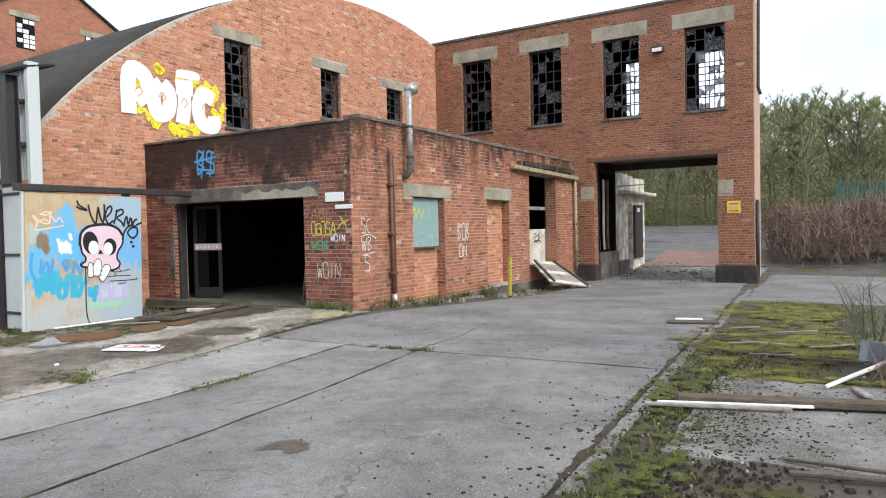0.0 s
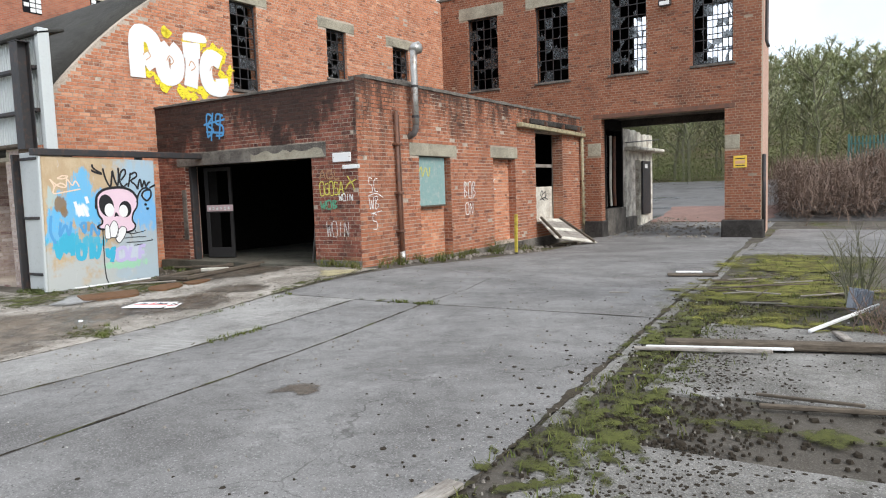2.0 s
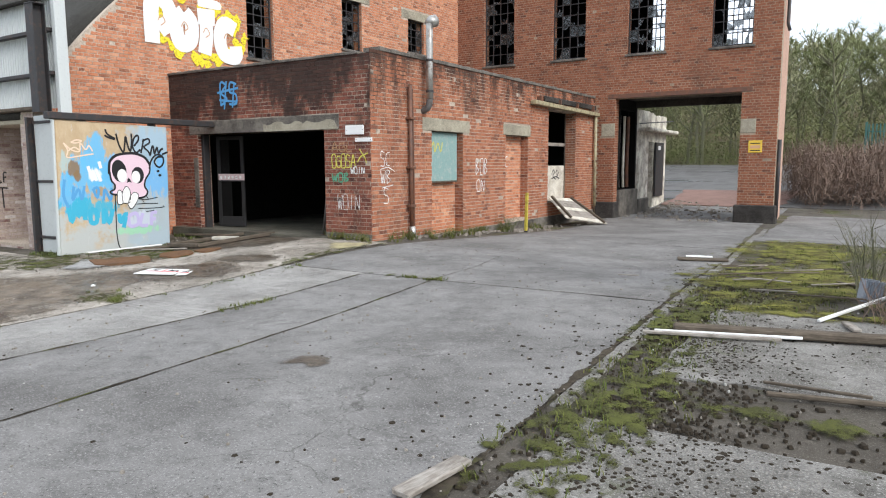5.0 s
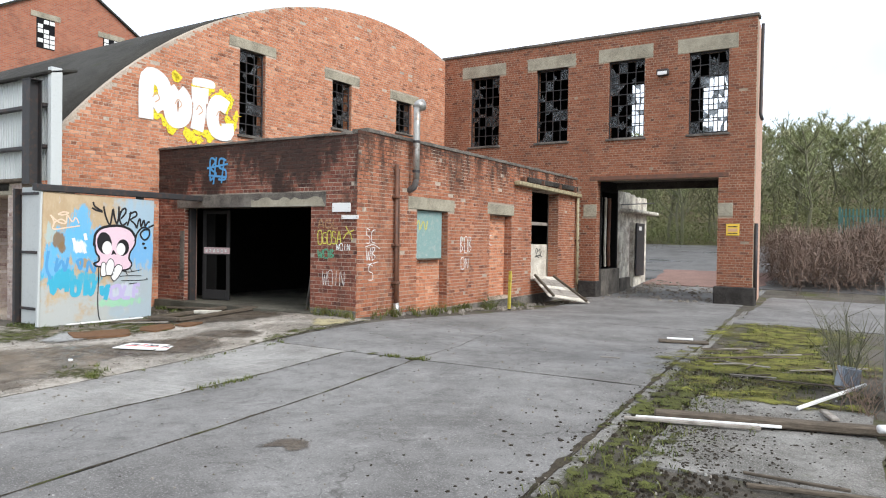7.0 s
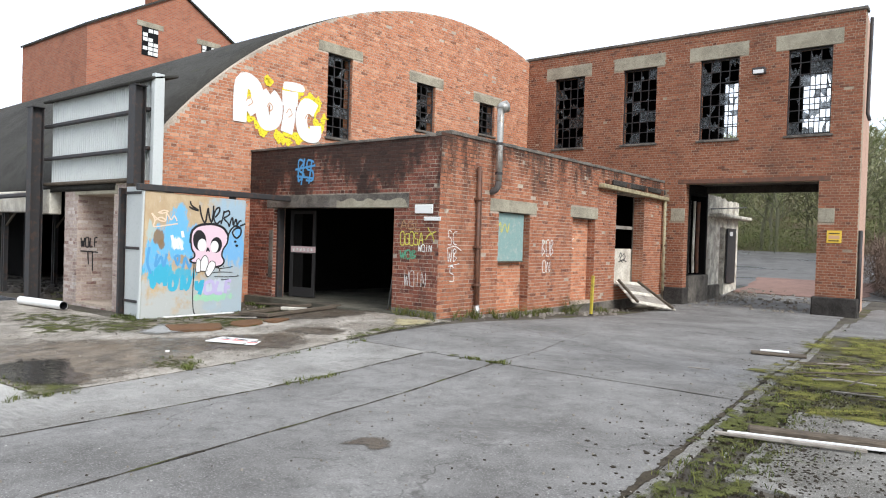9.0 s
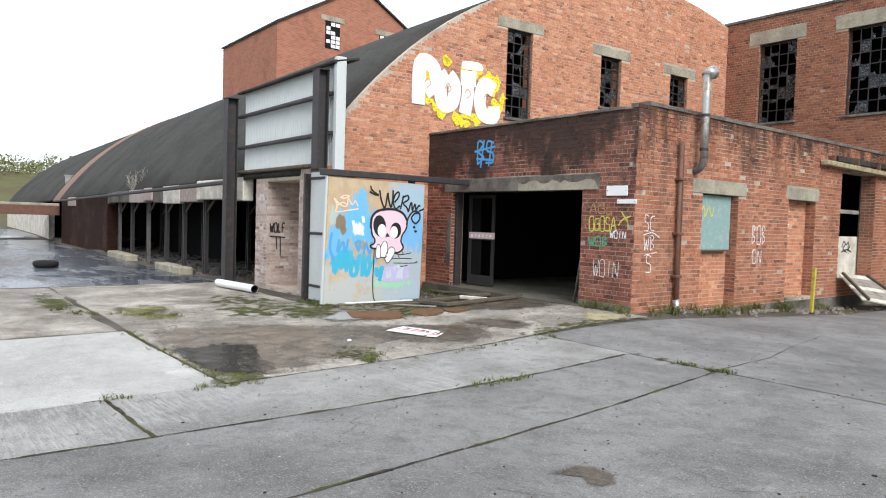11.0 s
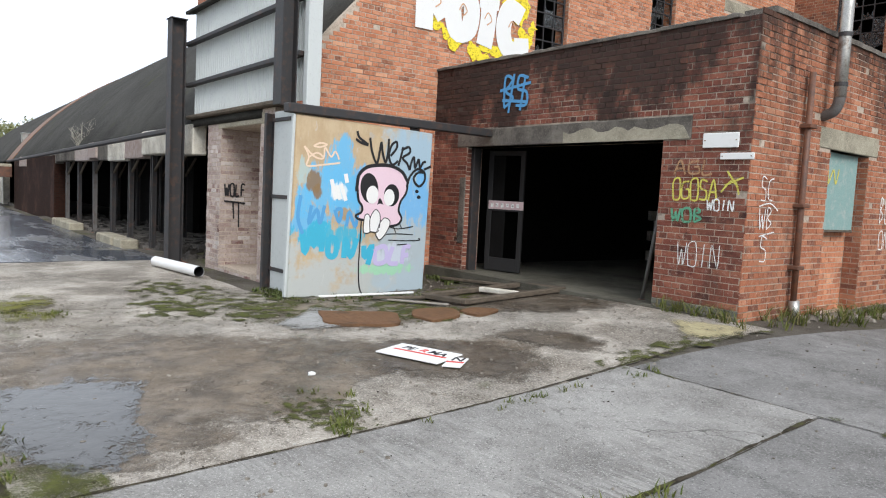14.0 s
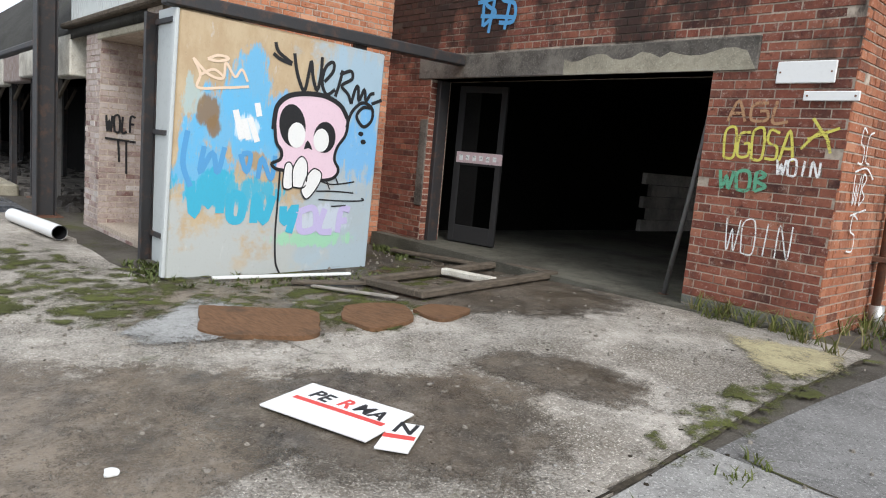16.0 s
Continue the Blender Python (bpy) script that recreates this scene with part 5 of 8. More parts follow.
for pts in (((0.082, 0.379), (0.102, 0.251), (0.140, 0.389), (0.158, 0.289), (0.202, 0.403), (0.213, 0.260)),
            ((0.257, 0.340), (0.309, 0.325), (0.307, 0.243), (0.260, 0.244), (0.257, 0.340)),
            ((0.369, 0.225), (0.374, 0.334), (0.416, 0.232), (0.454, 0.340)),
            ((0.510, 0.298), (0.519, 0.231), (0.571, 0.299), (0.546, 0.186)),):
    stroke(bm, [G(*p) for p in pts], 0.085, -0.0035 - 0.0004 * (len(bm.verts) % 5))
mark("cyan_tag", bm, "cyan", board, "turquoise sprayed letters")
bm = bmesh.new()
for pts in (((0.130, 0.514), (0.118, 0.413), (0.167, 0.493), (0.192, 0.414), (0.217, 0.517)),
            ((0.288, 0.497), (0.322, 0.428), (0.334, 0.499), (0.295, 0.497)),
            ((0.376, 0.406), (0.389, 0.489), (0.438, 0.406), (0.451, 0.503)),
            ((0.058, 0.565), (0.046, 0.445), (0.082, 0.357)),):
    stroke(bm, [G(*p) for p in pts], 0.05, -0.0033 - 0.0004 * (len(bm.verts) % 5))
mark("blue_tag", bm, "blue", board, "blue sprayed letters")
bm = bmesh.new()
for pts in (((0.593, 0.277), (0.669, 0.294), (0.683, 0.212), (0.606, 0.196), (0.593, 0.277)),
            ((0.729, 0.295), (0.705, 0.201), (0.776, 0.194)),
            ((0.809, 0.190), (0.820, 0.292), (0.870, 0.294)),
            ((0.811, 0.240), (0.857, 0.247)),):
    stroke(bm, [G(*p) for p in pts], 0.07, -0.0038 - 0.0004 * (len(bm.verts) % 5))
mark("lilac_tag", bm, "lilac", board, "lilac sprayed letters")
for pts in (((0.254, 0.665), (0.289, 0.555)),
            ((0.270, 0.622), (0.310, 0.565)),
            ((0.320, 0.643), (0.361, 0.551)),
            ((0.349, 0.703), (0.363, 0.652)),
            ((0.293, 0.635), (0.321, 0.556)),):
    mark("white_streak", stroke(bmesh.new(), [G(*p) for p in pts], 0.06, -0.0036, False), "chalk", board, "loose white spray streak")


def tag_on(name, m, colour, strokes, width, y, parent, label):
    bm = bmesh.new()
    for k, s in enumerate(strokes):
        stroke(bm, s, width, y - 0.0004 * k, len(s) > 2)
    ob = part(name, bm, INK[colour], parent, label)
    if parent is None:
        ob.matrix_world = m
    return ob


def letters(word, x, z, w, h, gap=0.25):
    """Rough capital letters as lists of strokes."""
    forms = {"W": [((0, 1), (0.25, 0), (0.5, 0.7), (0.75, 0), (1, 1))], "O": [((0.1, 0), (0, 0.9), (0.8, 1), (0.9, 0.05), (0.1, 0))], "L": [((0.1, 1), (0, 0), (0.8, 0.05))], "F": [((0, 0), (0.1, 1), (0.9, 1)), ((0.05, 0.55), (0.7, 0.55))],
             "A": [((0, 0), (0.5, 1), (1, 0)), ((0.2, 0.4), (0.8, 0.4))], "N": [((0, 0), (0.1, 1), (0.8, 0), (0.9, 1))], "S": [((0.9, 0.9), (0.2, 1), (0.1, 0.6), (0.8, 0.45), (0.8, 0.05), (0, 0.05))], "C": [((0.9, 0.95), (0.1, 0.8), (0.1, 0.15), (0.9, 0.05))],
             "I": [((0.4, 0), (0.5, 1))], "B": [((0.1, 0), (0.1, 1), (0.7, 0.9), (0.2, 0.55), (0.8, 0.3), (0.1, 0))], "G": [((0.9, 0.9), (0.1, 0.8), (0.1, 0.1), (0.9, 0.1), (0.9, 0.5), (0.5, 0.5))]}
    out = []
    for i, ch in enumerate(word):
        for s in forms[ch]:
            out.append([(x + (i * (1 + gap) + u) * w, z + v * h) for u, v in s])
    return out


FY = -0.022
tag_on("graffiti", M_FRONT, "white", letters("WOIN", -7.86, 0.50, 0.12, 0.27, 0.2), 0.011, FY, wall_front, "thin white sprayed word")
tag_on("graffiti", M_FRONT, "yellow", letters("OGOSA", -7.98, 1.28, 0.105, 0.24, 0.12) + [[(-7.36, 1.38), (-7.22, 1.52), (-7.14, 1.36)], [(-7.30, 1.62), (-7.16, 1.44)], [(-7.32, 1.46), (-7.10, 1.55)]], 0.022, FY, wall_front, "yellow sprayed letters")
tag_on("graffiti", M_FRONT, "brown", letters("AGL", -7.98, 1.58, 0.15, 0.17), 0.024, FY - 0.001, wall_front, "brown sprayed letters")
tag_on("graffiti", M_FRONT, "green", letters("WOB", -7.98, 1.02, 0.12, 0.15), 0.03, FY, wall_front, "green sprayed letters")
tag_on("graffiti", M_FRONT, "white", letters("WOIN", -7.52, 1.17, 0.07, 0.12), 0.018, FY - 0.002, wall_front, "small white sprayed letters")
tag_on("graffiti", M_FRONT, "blue", letters("BS", -11.08, 2.58, 0.27, 0.46, 0.05) + [[(-11.16, 2.85), (-10.5, 2.92)], [(-11.1, 2.7), (-10.55, 2.64)], [(-10.95, 2.5), (-10.86, 3.08)], [(-10.7, 2.52), (-10.62, 3.02)]], 0.045, FY, wall_front, "blue sprayed monogram")
tag_on("graffiti", M_SIDE, "white", letters("SC", 9.72, 1.3, 0.13, 0.28) + letters("WB", 9.72, 0.98, 0.14, 0.24) + letters("S", 9.8, 0.6, 0.16, 0.3) + [[(9.7, 1.24), (9.95, 1.28), (10.15, 1.2)], [(9.75, 0.9), (10.1, 0.95)]], 0.015, -0.02, wall_side, "white sprayed scrawl")
tag_on("graffiti", M_SIDE, "white", letters("BOB", 13.25, 1.1, 0.16, 0.35) + letters("ON", 13.3, 0.72, 0.16, 0.25), 0.02, -0.02, wall_side, "faint white sprayed letters")
tag_on("graffiti", M_SIDE @ Matrix.Translation((0, 0.22, 0)), "white", letters("BC", 14.95, 1.25, 0.14, 0.3), 0.022, -0.02, None, "white sprayed letters on the blocked doorway")
bpy.data.objects["graffiti.008"]["kind"] = "structure"
wolf = tag_on("graffiti", M_SCREEN, "black", letters("WOLF", 6.45, 0.99, 0.075, 0.2, 0.3) + [[(6.44, 0.9), (6.82, 0.87)], [(6.6, 0.88), (6.62, 0.6)], [(6.7, 0.88), (6.71, 0.45)]], 0.028, -0.02, bay, "black sprayed word")
wolf.matrix_local = M_SCREEN.inverted() @ pose(-14.72, 0, 0, 0, 0, 90)

# the great white and yellow piece high on the gable
GY = -0.024
u0g, u1g = gable_u(9.05), gable_u(11.55)
bm = bmesh.new()
rng = random.Random(33)
for k in range(46):
    a = rng.uniform(0, math.tau)
    cx, cz = (u0g + u1g) / 2 + math.cos(a) * 1.2 * rng.uniform(0.8, 1.1), 4.42 + math.sin(a) * 0.66 * rng.uniform(0.75, 1.12)
    blob(bm, [(cx + rng.uniform(0.05, 0.16) * math.cos(b), cz + rng.uniform(0.05, 0.17) * math.sin(b)) for b in (math.tau * q / 9 for q in range(9))], GY + 0.0005 * (k % 5))
mark("graffiti", bm, "bright", wall_gable, "yellow sprayed cloud behind white letters")
bm = bmesh.new()
for i, form in enumerate((((0.05, -0.5), (0.08, 0.42), (0.42, 0.40), (0.52, 0.05), (0.32, -0.12), (0.22, -0.2)), ((0.28, 0.3), (0.06, 0.05), (0.15, -0.38), (0.42, -0.3), (0.46, 0.1), (0.28, 0.3)),
                           ((0.05, 0.32), (0.5, 0.34), (0.3, 0.3), (0.27, -0.1), (0.2, -0.52)), ((0.5, 0.18), (0.2, 0.28), (0.06, -0.05), (0.16, -0.42), (0.5, -0.45), (0.5, -0.2)))):
    x, z = u0g + 0.02 + i * 0.58, 4.5 - 0.03 * i
    stroke(bm, [(x + a, z + b) for a, b in form], 0.36, GY - 0.004 - 0.0006 * i)
blob(bm, [(u0g + 1.25, 4.98), (u0g + 1.85, 5.0), (u0g + 1.8, 5.18), (u0g + 1.3, 5.16)], GY - 0.004)
mark("graffiti", bm, "chalk", wall_gable, "fat white sprayed letters")
bm = bmesh.new()
for i in range(4):
    x, z = u0g + 0.22 + i * 0.57, 4.5 - 0.05 * i
    stroke(bm, [(x, z), (x + 0.08, z + 0.12), (x + 0.17, z), (x + 0.06, z - 0.1)], 0.022, GY - 0.012)
mark("graffiti", bm, "orange", wall_gable, "pale line work inside the letters")


# ---- loading bays along the shed ----
def eave_dz(x):
    return 0.0155 * (x + 16.4) if x < -16.4 else 0.0


rng = random.Random(51)
fascia = thing("fascia", Matrix(), "broken concrete and brick fascia under the shed eave", "fascia", "", "structure")
x = -16.1
while x > -41.4:
    w = rng.uniform(0.9, 2.2)
    dz = eave_dz(x - w / 2)
    mat = rng.choice((RENDER_WHITE, CONCRETE_SOOT, BRICK_PALE, BRICK_PALE, RENDER_WHITE, CONCRETE_SOOT))
    if x > -18.6:
        mat = RENDER_WHITE
    part("block", boxed((x - w + 0.015, 6.32 + rng.uniform(0, 0.06), (1.74 if x > -24 else 1.84) + dz + rng.uniform(-0.06, 0.05)), (x, 6.62, 2.29 + dz), 0.02), mat, fascia)
    x -= w
part("gutter", boxed((-41.5, 6.02, 2.12 - 0.13), (-16.4, 6.14, 2.22 - 0.13), 0.02, Matrix.Translation((-16.4, 0, 0.1)) @ Euler((0, -0.0155, 0)).to_matrix().to_4x4() @ Matrix.Translation((16.4, 0, 0))), STEEL_DARK, fascia, "sagging black gutter")


def bay_column(x, y, lean=0.0):
    z0, z1 = low(x, y) - 0.03, 1.95 + eave_dz(x)
    xx_odd = int(abs(x) * 10) % 3 > 0
    col = thing("bay_column", pose(x, y, z0, 0, lean, 0), "dark twin steel column of a loading bay", "column", "loading bay columns")
    # rear columns (y > 7) all in black steel, the bay's gloom in their colour
    for dx in (-0.07, 0.07):
        part("channel", h_section(bmesh.new(), z1 - z0, 0.05, 0.10), STEEL_DARK if (dx < 0 or y > 7 or xx_odd) else STEEL_WEATHERED, col).matrix_local = Matrix.Translation((dx, 0, 0))
    part("base_plate", boxed((-0.14, -0.1, 0.0), (0.14, 0.1, 0.03), 0.005), STEEL_RUST, col)
    part("brace", tube(bmesh.new(), [(0, 0, z1 - z0 - 0.55), (0.6, 0.1, z1 - z0 - 0.02)], 0.035, 6), WOOD_OLD, col)
    return col


STEEL_WEATHERED = steel_material("grey_weathered_steel", (0.14, 0.135, 0.13), (0.10, 0.07, 0.055), 0.4)
for i, xx in enumerate((-17.7, -19.3, -21.2, -23.0, -25.2, -27.4, -29.4)):
    bay_column(xx, 6.55, rng.uniform(-0.6, 0.6))
for xx in (-18.4, -20.3, -22.3, -24.4, -27.0, -29.6):
    bay_column(xx, 8.2, rng.uniform(-0.6, 0.6))
for x0, x1 in ((-22.4, -20.9), (-20.6, -19.9), (-29.0, -26.0)):
    z = low((x0 + x1) / 2, 6.2)
    part("concrete_block", boxed((x0, 6.02, z - 0.1), (x1, 6.42, z + 0.2), 0.03), CONCRETE_LINTEL, None, "pale broken concrete kerb block at the bay's edge", "concrete block", "dock blocks")


def chunk(r, seed, flat=0.6):
    bm = bmesh.new()
    bmesh.ops.create_icosphere(bm, subdivisions=2, radius=r)
    for v in bm.verts:
        k = 1 + 0.55 * noise.noise(v.co * (1.6 / r) + Vector((seed, seed * 2, 0)))
        v.co = Vector((round(v.co.x * k / r * 2.5) / 2.5 * r * 0.5 + v.co.x * k * 0.5, v.co.y * k, v.co.z * k * flat))
    return bm


def heap(name, spots, material, label, seed, r0=0.03, r1=0.1, category="rubble", flat=1.0, lift=0.003):
    """Loose bits too many to count, as one mesh."""
    rng = random.Random(seed)
    verts, faces = [], []
    for (x, y) in spots:
        r = rng.uniform(r0, r1)
        base, z = len(verts), ground_z(x, y) + lift
        a = rng.uniform(0, math.tau)
        for k in range(5):
            b = a + math.tau * k / 5
            verts.append((x + r * rng.uniform(0.7, 1.1) * math.cos(b), y + r * rng.uniform(0.7, 1.1) * math.sin(b), z - 0.012))
        for k in range(5):
            b = a + math.tau * k / 5
            verts.append((x + r * rng.uniform(0.4, 0.8) * math.cos(b), y + r * rng.uniform(0.4, 0.8) * math.sin(b), z + r * flat * rng.uniform(0.25, 0.8)))
        faces += [(base + k, base + (k + 1) % 5, base + 5 + (k + 1) % 5, base + 5 + k) for k in range(5)] + [tuple(base + 5 + k for k in range(5))]
    mesh = bpy.data.meshes.new(name)
    mesh.from_pydata(verts, [], faces)
    return link_mesh(name, mesh, material, None, label, category, "", "stuff")


RUBBLE = concrete_material("rubble", (0.30, 0.27, 0.23), (0.10, 0.085, 0.07), 0.8, 0.0, 6.0, 3.0)
LITTER = paint_material("black_leaf_litter", (0.035, 0.028, 0.02), 0.95, 0.4)
rng = random.Random(77)
# rubble in near-black concrete, the bay's gloom put into its colour
heap("rubble", [(rng.uniform(-33, -16.6), rng.uniform(6.5, 9.5)) for _ in range(420)], CONCRETE_BLACK, "near-black broken masonry and rubbish on the bay floor", 5, 0.05, 0.22)

part("wall_bay_end", boxed((-41.6, 6.35, -0.8), (-30.7, 6.75, 1.9), 0.01), DARK_BRICK, None, "dark brick wall at the end of the bays", "wall", "", "structure")
part("wall_far", boxed((-68, 6.3, -0.8), (-45.6, 6.6, 1.6), 0.01), RENDER_WHITE, None, "stained whitewashed wall of the far shed", "wall", "", "structure")
canopy = thing("canopy", Matrix(), "low rusty steel canopy across the yard road", "canopy")
part("roof", boxed((-45.5, -16, 1.50), (-42.0, 6.3, 1.64), 0.02), CONCRETE_LINTEL, canopy, "thin grey canopy roof")
part("beam", boxed((-42.1, -16, 1.0), (-41.94, 6.3, 1.50), 0.01), STEEL_RUST, canopy, "deep rust-orange beam")
for y in (-15.5, -8.5):
    part("post", boxed((-42.15, y, -0.6), (-41.9, y + 0.22, 1.0), 0.01), STEEL_DARK, canopy)
vent = thing("roof_vent", pose(-44.9, 7.2, arch(7.2) - 0.95), "white sheet metal vent on the roof edge", "vent")
part("duct", boxed((-0.2, -0.16, 0), (0.2, 0.16, 0.75), 0.02), STEEL_GALV, vent)
part("hood", boxed((-0.25, -0.2, 0.75), (0.25, 0.2, 0.8), 0.015), STEEL_GALV, vent)
hut = thing("distant_hut", Matrix(), "low white building far along the yard road", "building")
part("wall", boxed((-75, -2.5, -0.8), (-69, 3.2, 2.0), 0.05), RENDER_WHITE, hut)
part("roof", boxed((-75.3, -2.8, 2.0), (-68.7, 3.5, 2.2), 0.05), CONCRETE_LINTEL, hut)
tyre = thing("tyre", pose(-23.5, 3.2, low(-23.5, 3.2) + 0.1), "worn black tyre lying in the wet road", "tyre")
bm = bmesh.new()
tor = [[bm.verts.new(((0.26 + 0.09 * math.cos(b)) * math.cos(a), (0.26 + 0.09 * math.cos(b)) * math.sin(a), 0.1 * math.sin(b))) for b in (math.tau * k / 10 for k in range(10))] for a in (math.tau * k / 22 for k in range(22))]
for i in range(22):
    for k in range(10):
        bm.faces.new((tor[i][k], tor[(i + 1) % 22][k], tor[(i + 1) % 22][(k + 1) % 10], tor[i][(k + 1) % 10]))
part("tread", bm, paint_material("tyre_rubber", (0.02, 0.02, 0.02), 0.8), tyre, smooth=True)


# ---- fixtures of the annex ----
flue = thing("flue_pipe", Matrix(), "dented galvanised flue pipe on the annex wall", "flue")
part("pipe", tube(bmesh.new(), [(-6.86, 11.12, z) for z in (2.62, 3.2, 3.7, 4.08)], 0.07, 14), STEEL_GALV, flue, smooth=True)
part("elbow", tube(bmesh.new(), spline([(-6.86, 11.12, 2.66), (-6.87, 11.12, 2.55), (-6.93, 11.13, 2.45), (-7.08, 11.15, 2.40)], 4), 0.066, 12), STEEL_WEATHERED, flue, smooth=True)
part("cowl", tube(bmesh.new(), [(-6.86, 11.12, 4.07), (-6.85, 11.17, 4.12), (-6.82, 11.26, 4.15)], 0.105, 14, 1.15), STEEL_GALV, flue, smooth=True)
for z in (2.75, 3.35):
    part("collar", tube(bmesh.new(), [(-6.86, 11.12, z), (-6.86, 11.12, z + 0.05)], 0.078, 14), STEEL_DARK, flue)
dp = thing("downpipe", Matrix(), "rusty cast iron downpipe with a broken foot", "drainpipe")
part("pipe", tube(bmesh.new(), [(-6.97, 10.62, 0.1), (-6.98, 10.62, 1.2), (-6.97, 10.6, 2.86)], 0.038, 10), STEEL_RUST, dp, smooth=True)
part("shoe", tube(bmesh.new(), [(-6.95, 10.64, -0.14), (-6.96, 10.62, 0.12)], 0.062, 12), STEEL_GALV, dp, "pale metal shoe", smooth=True)
for z in (0.5, 1.25, 2.2):
    part("bracket", boxed((-7.06, 10.54, z), (-6.91, 10.70, z + 0.05), 0.008), STEEL_RUST, dp)
part("conduit", tube(bmesh.new(), [(-7.02, 10.78, 0.05), (-7.02, 10.76, 1.9), (-7.02, 10.74, 2.8)], 0.02, 8), STEEL_RUST, dp, "thin yellowed conduit")
bm = bmesh.new()
stroke(bm, [(11.55, 1.62), (11.68, 1.8), (11.72, 1.6), (11.85, 1.78), (11.95, 1.6), (12.02, 1.8)], 0.03, -0.004)
teal = thing("window_panel", M_SIDE @ Matrix.Translation((0, 0.10, 0)), "faded teal sheet boarding over a window", "panel")
TEAL = steel_material("teal_sheet", (0.24, 0.38, 0.36), (0.42, 0.47, 0.44), 0.4)
sheet = part("sheet", boxed((11.47, 0.0, 0.98), (12.62, 0.03, 2.01), 0.004), TEAL, teal)
part("graffiti", bm, INK["yellow"], sheet, "yellow scribble")
part("frame", boxed((11.47, -0.012, 0.95), (12.62, 0.04, 0.985), 0.004), WOOD_OLD, teal)
for a, b, z0, z1, nm in ((-7.63, -7.19, 1.885, 2.055, "white blank sign plate on the brick pier"), (-7.40, -7.0, 1.75, 1.825, "narrow white sign plate on the brick pier")):
    pl = thing("sign_plate", M_FRONT, nm, "sign")
    part("plate", boxed((a, -0.035, z0), (b, -0.016, z1), 0.006), WHITE_PAINT, pl)
    for xx in (a + 0.03, b - 0.03):
        part("screw", tube(bmesh.new(), [(xx, -0.039, (z0 + z1) / 2), (xx, -0.034, (z0 + z1) / 2)], 0.008, 8), STEEL_RUST, pl)
YELLOW_RAIL = steel_material("yellow_rail_paint", (0.44, 0.39, 0.24), (0.14, 0.10, 0.07), 0.55)
rail = thing("door_rail", Matrix(), "yellow painted sliding door rail above the side doorway", "rail")
part("channel", boxed((-7.03, 16.1, 2.86), (-6.86, 20.85, 2.97), 0.01, Matrix.Translation((0, 18, 2.9)) @ Euler((-0.012, 0, 0)).to_matrix().to_4x4() @ Matrix.Translation((0, -18, -2.9))), YELLOW_RAIL, rail)
for y in (16.5, 17.8, 19.1, 20.4):
    part("bracket", boxed((-7.06, y, 2.9), (-6.9, y + 0.06, 3.12), 0.005), STEEL_RUST, rail)
part("soffit", boxed((-7.02, 16.9, 3.02), (-6.97, 20.8, 3.16), 0.015), CONCRETE_BLACK, rail, "sooty flashing board")
cp = thing("downpipe", Matrix(), "rusty corner downpipe beside the gateway", "drainpipe")
part("pipe", tube(bmesh.new(), [(-6.95, 20.74, 0.0), (-6.95, 20.74, 1.5), (-6.95, 20.72, 2.95)], 0.05, 10), YELLOW_RAIL, cp, smooth=True)
part("bracket", boxed((-7.03, 20.7, 1.4), (-6.88, 20.86, 1.46)), STEEL_RUST, cp)
rdp = thing("downpipe", Matrix(), "black downpipe at the corner of the gateway building", "drainpipe")
part("pipe", tube(bmesh.new(), [(-1.68, 21.1, -0.2), (-1.68, 21.1, 2.0)], 0.05, 10), STEEL_DARK, rdp, smooth=True)
part("upper_pipe", tube(bmesh.new(), [(-1.64, 21.3, 7.8), (-1.66, 21.3, 5.2), (-1.60, 21.25, 5.0)], 0.045, 10), STEEL_DARK, rdp, smooth=True)
# the side doorway's interior and its fallen door
hatch = thing("door_panel", Matrix(), "scuffed white half door with an open upper frame inside the side doorway", "door")
lower = part("panel", boxed((-7.46, 18.0, -0.3), (-7.42, 19.9, 1.29), 0.01), RENDER_WHITE, hatch, "scuffed white lower panel")
bm = bmesh.new()
for pts in (((18.42, 1.02), (18.5, 1.16), (18.62, 1.1), (18.5, 0.98), (18.72, 0.88)), ((18.66, 1.08), (18.8, 1.14), (18.78, 0.94), (18.92, 1.1)), ((18.4, 0.9), (18.7, 0.96), (18.98, 0.9))):
    stroke(bm, list(pts), 0.035, 0)
part("graffiti", bm, ink("spray_soot", (0.012, 0.012, 0.014)), lower, "black sprayed tag").matrix_local = pose(-7.415, 0, 0, 0, 0, 90)
for y in (18.0, 19.42):
    part("stile", boxed((-7.47, y, 1.29), (-7.40, y + 0.1, 2.84), 0.01), WOOD_PALE if y > 19 else WOOD_OLD, hatch)
part("rail", boxed((-7.465, 18.1, 1.86), (-7.41, 19.42, 1.96), 0.01), WOOD_PALE, hatch, "grey cross rail")
part("side_board", boxed((-7.465, 19.52, 1.29), (-7.42, 19.95, 2.84), 0.01), RENDER_WHITE, hatch, "pale sooty board beside the glazing")
# near black instead of brick red: the bay's gloom is in the colour
wall("wall_bay_brick", pose(0, 9.0, 0), -33.5, -24.0, -0.5, 2.0, [], 0.2, PLASTER_SOOT_GLOOM, "wall inside the loading bays with the gloom in its near-black colour")
fallen = thing("fallen_door", Matrix(), "rotten ledged door fallen from the side doorway", "door")
A, B, C, D = Vector((-6.98, 17.25, 0.42)), Vector((-6.9, 18.75, 0.32)), Vector((-5.72, 18.55, -0.37)), Vector((-6.35, 17.05, -0.12))
fm = Matrix.Translation(A)
e1, e2 = (B - A), (D - A)
nrm = e1.cross(e2).normalized()
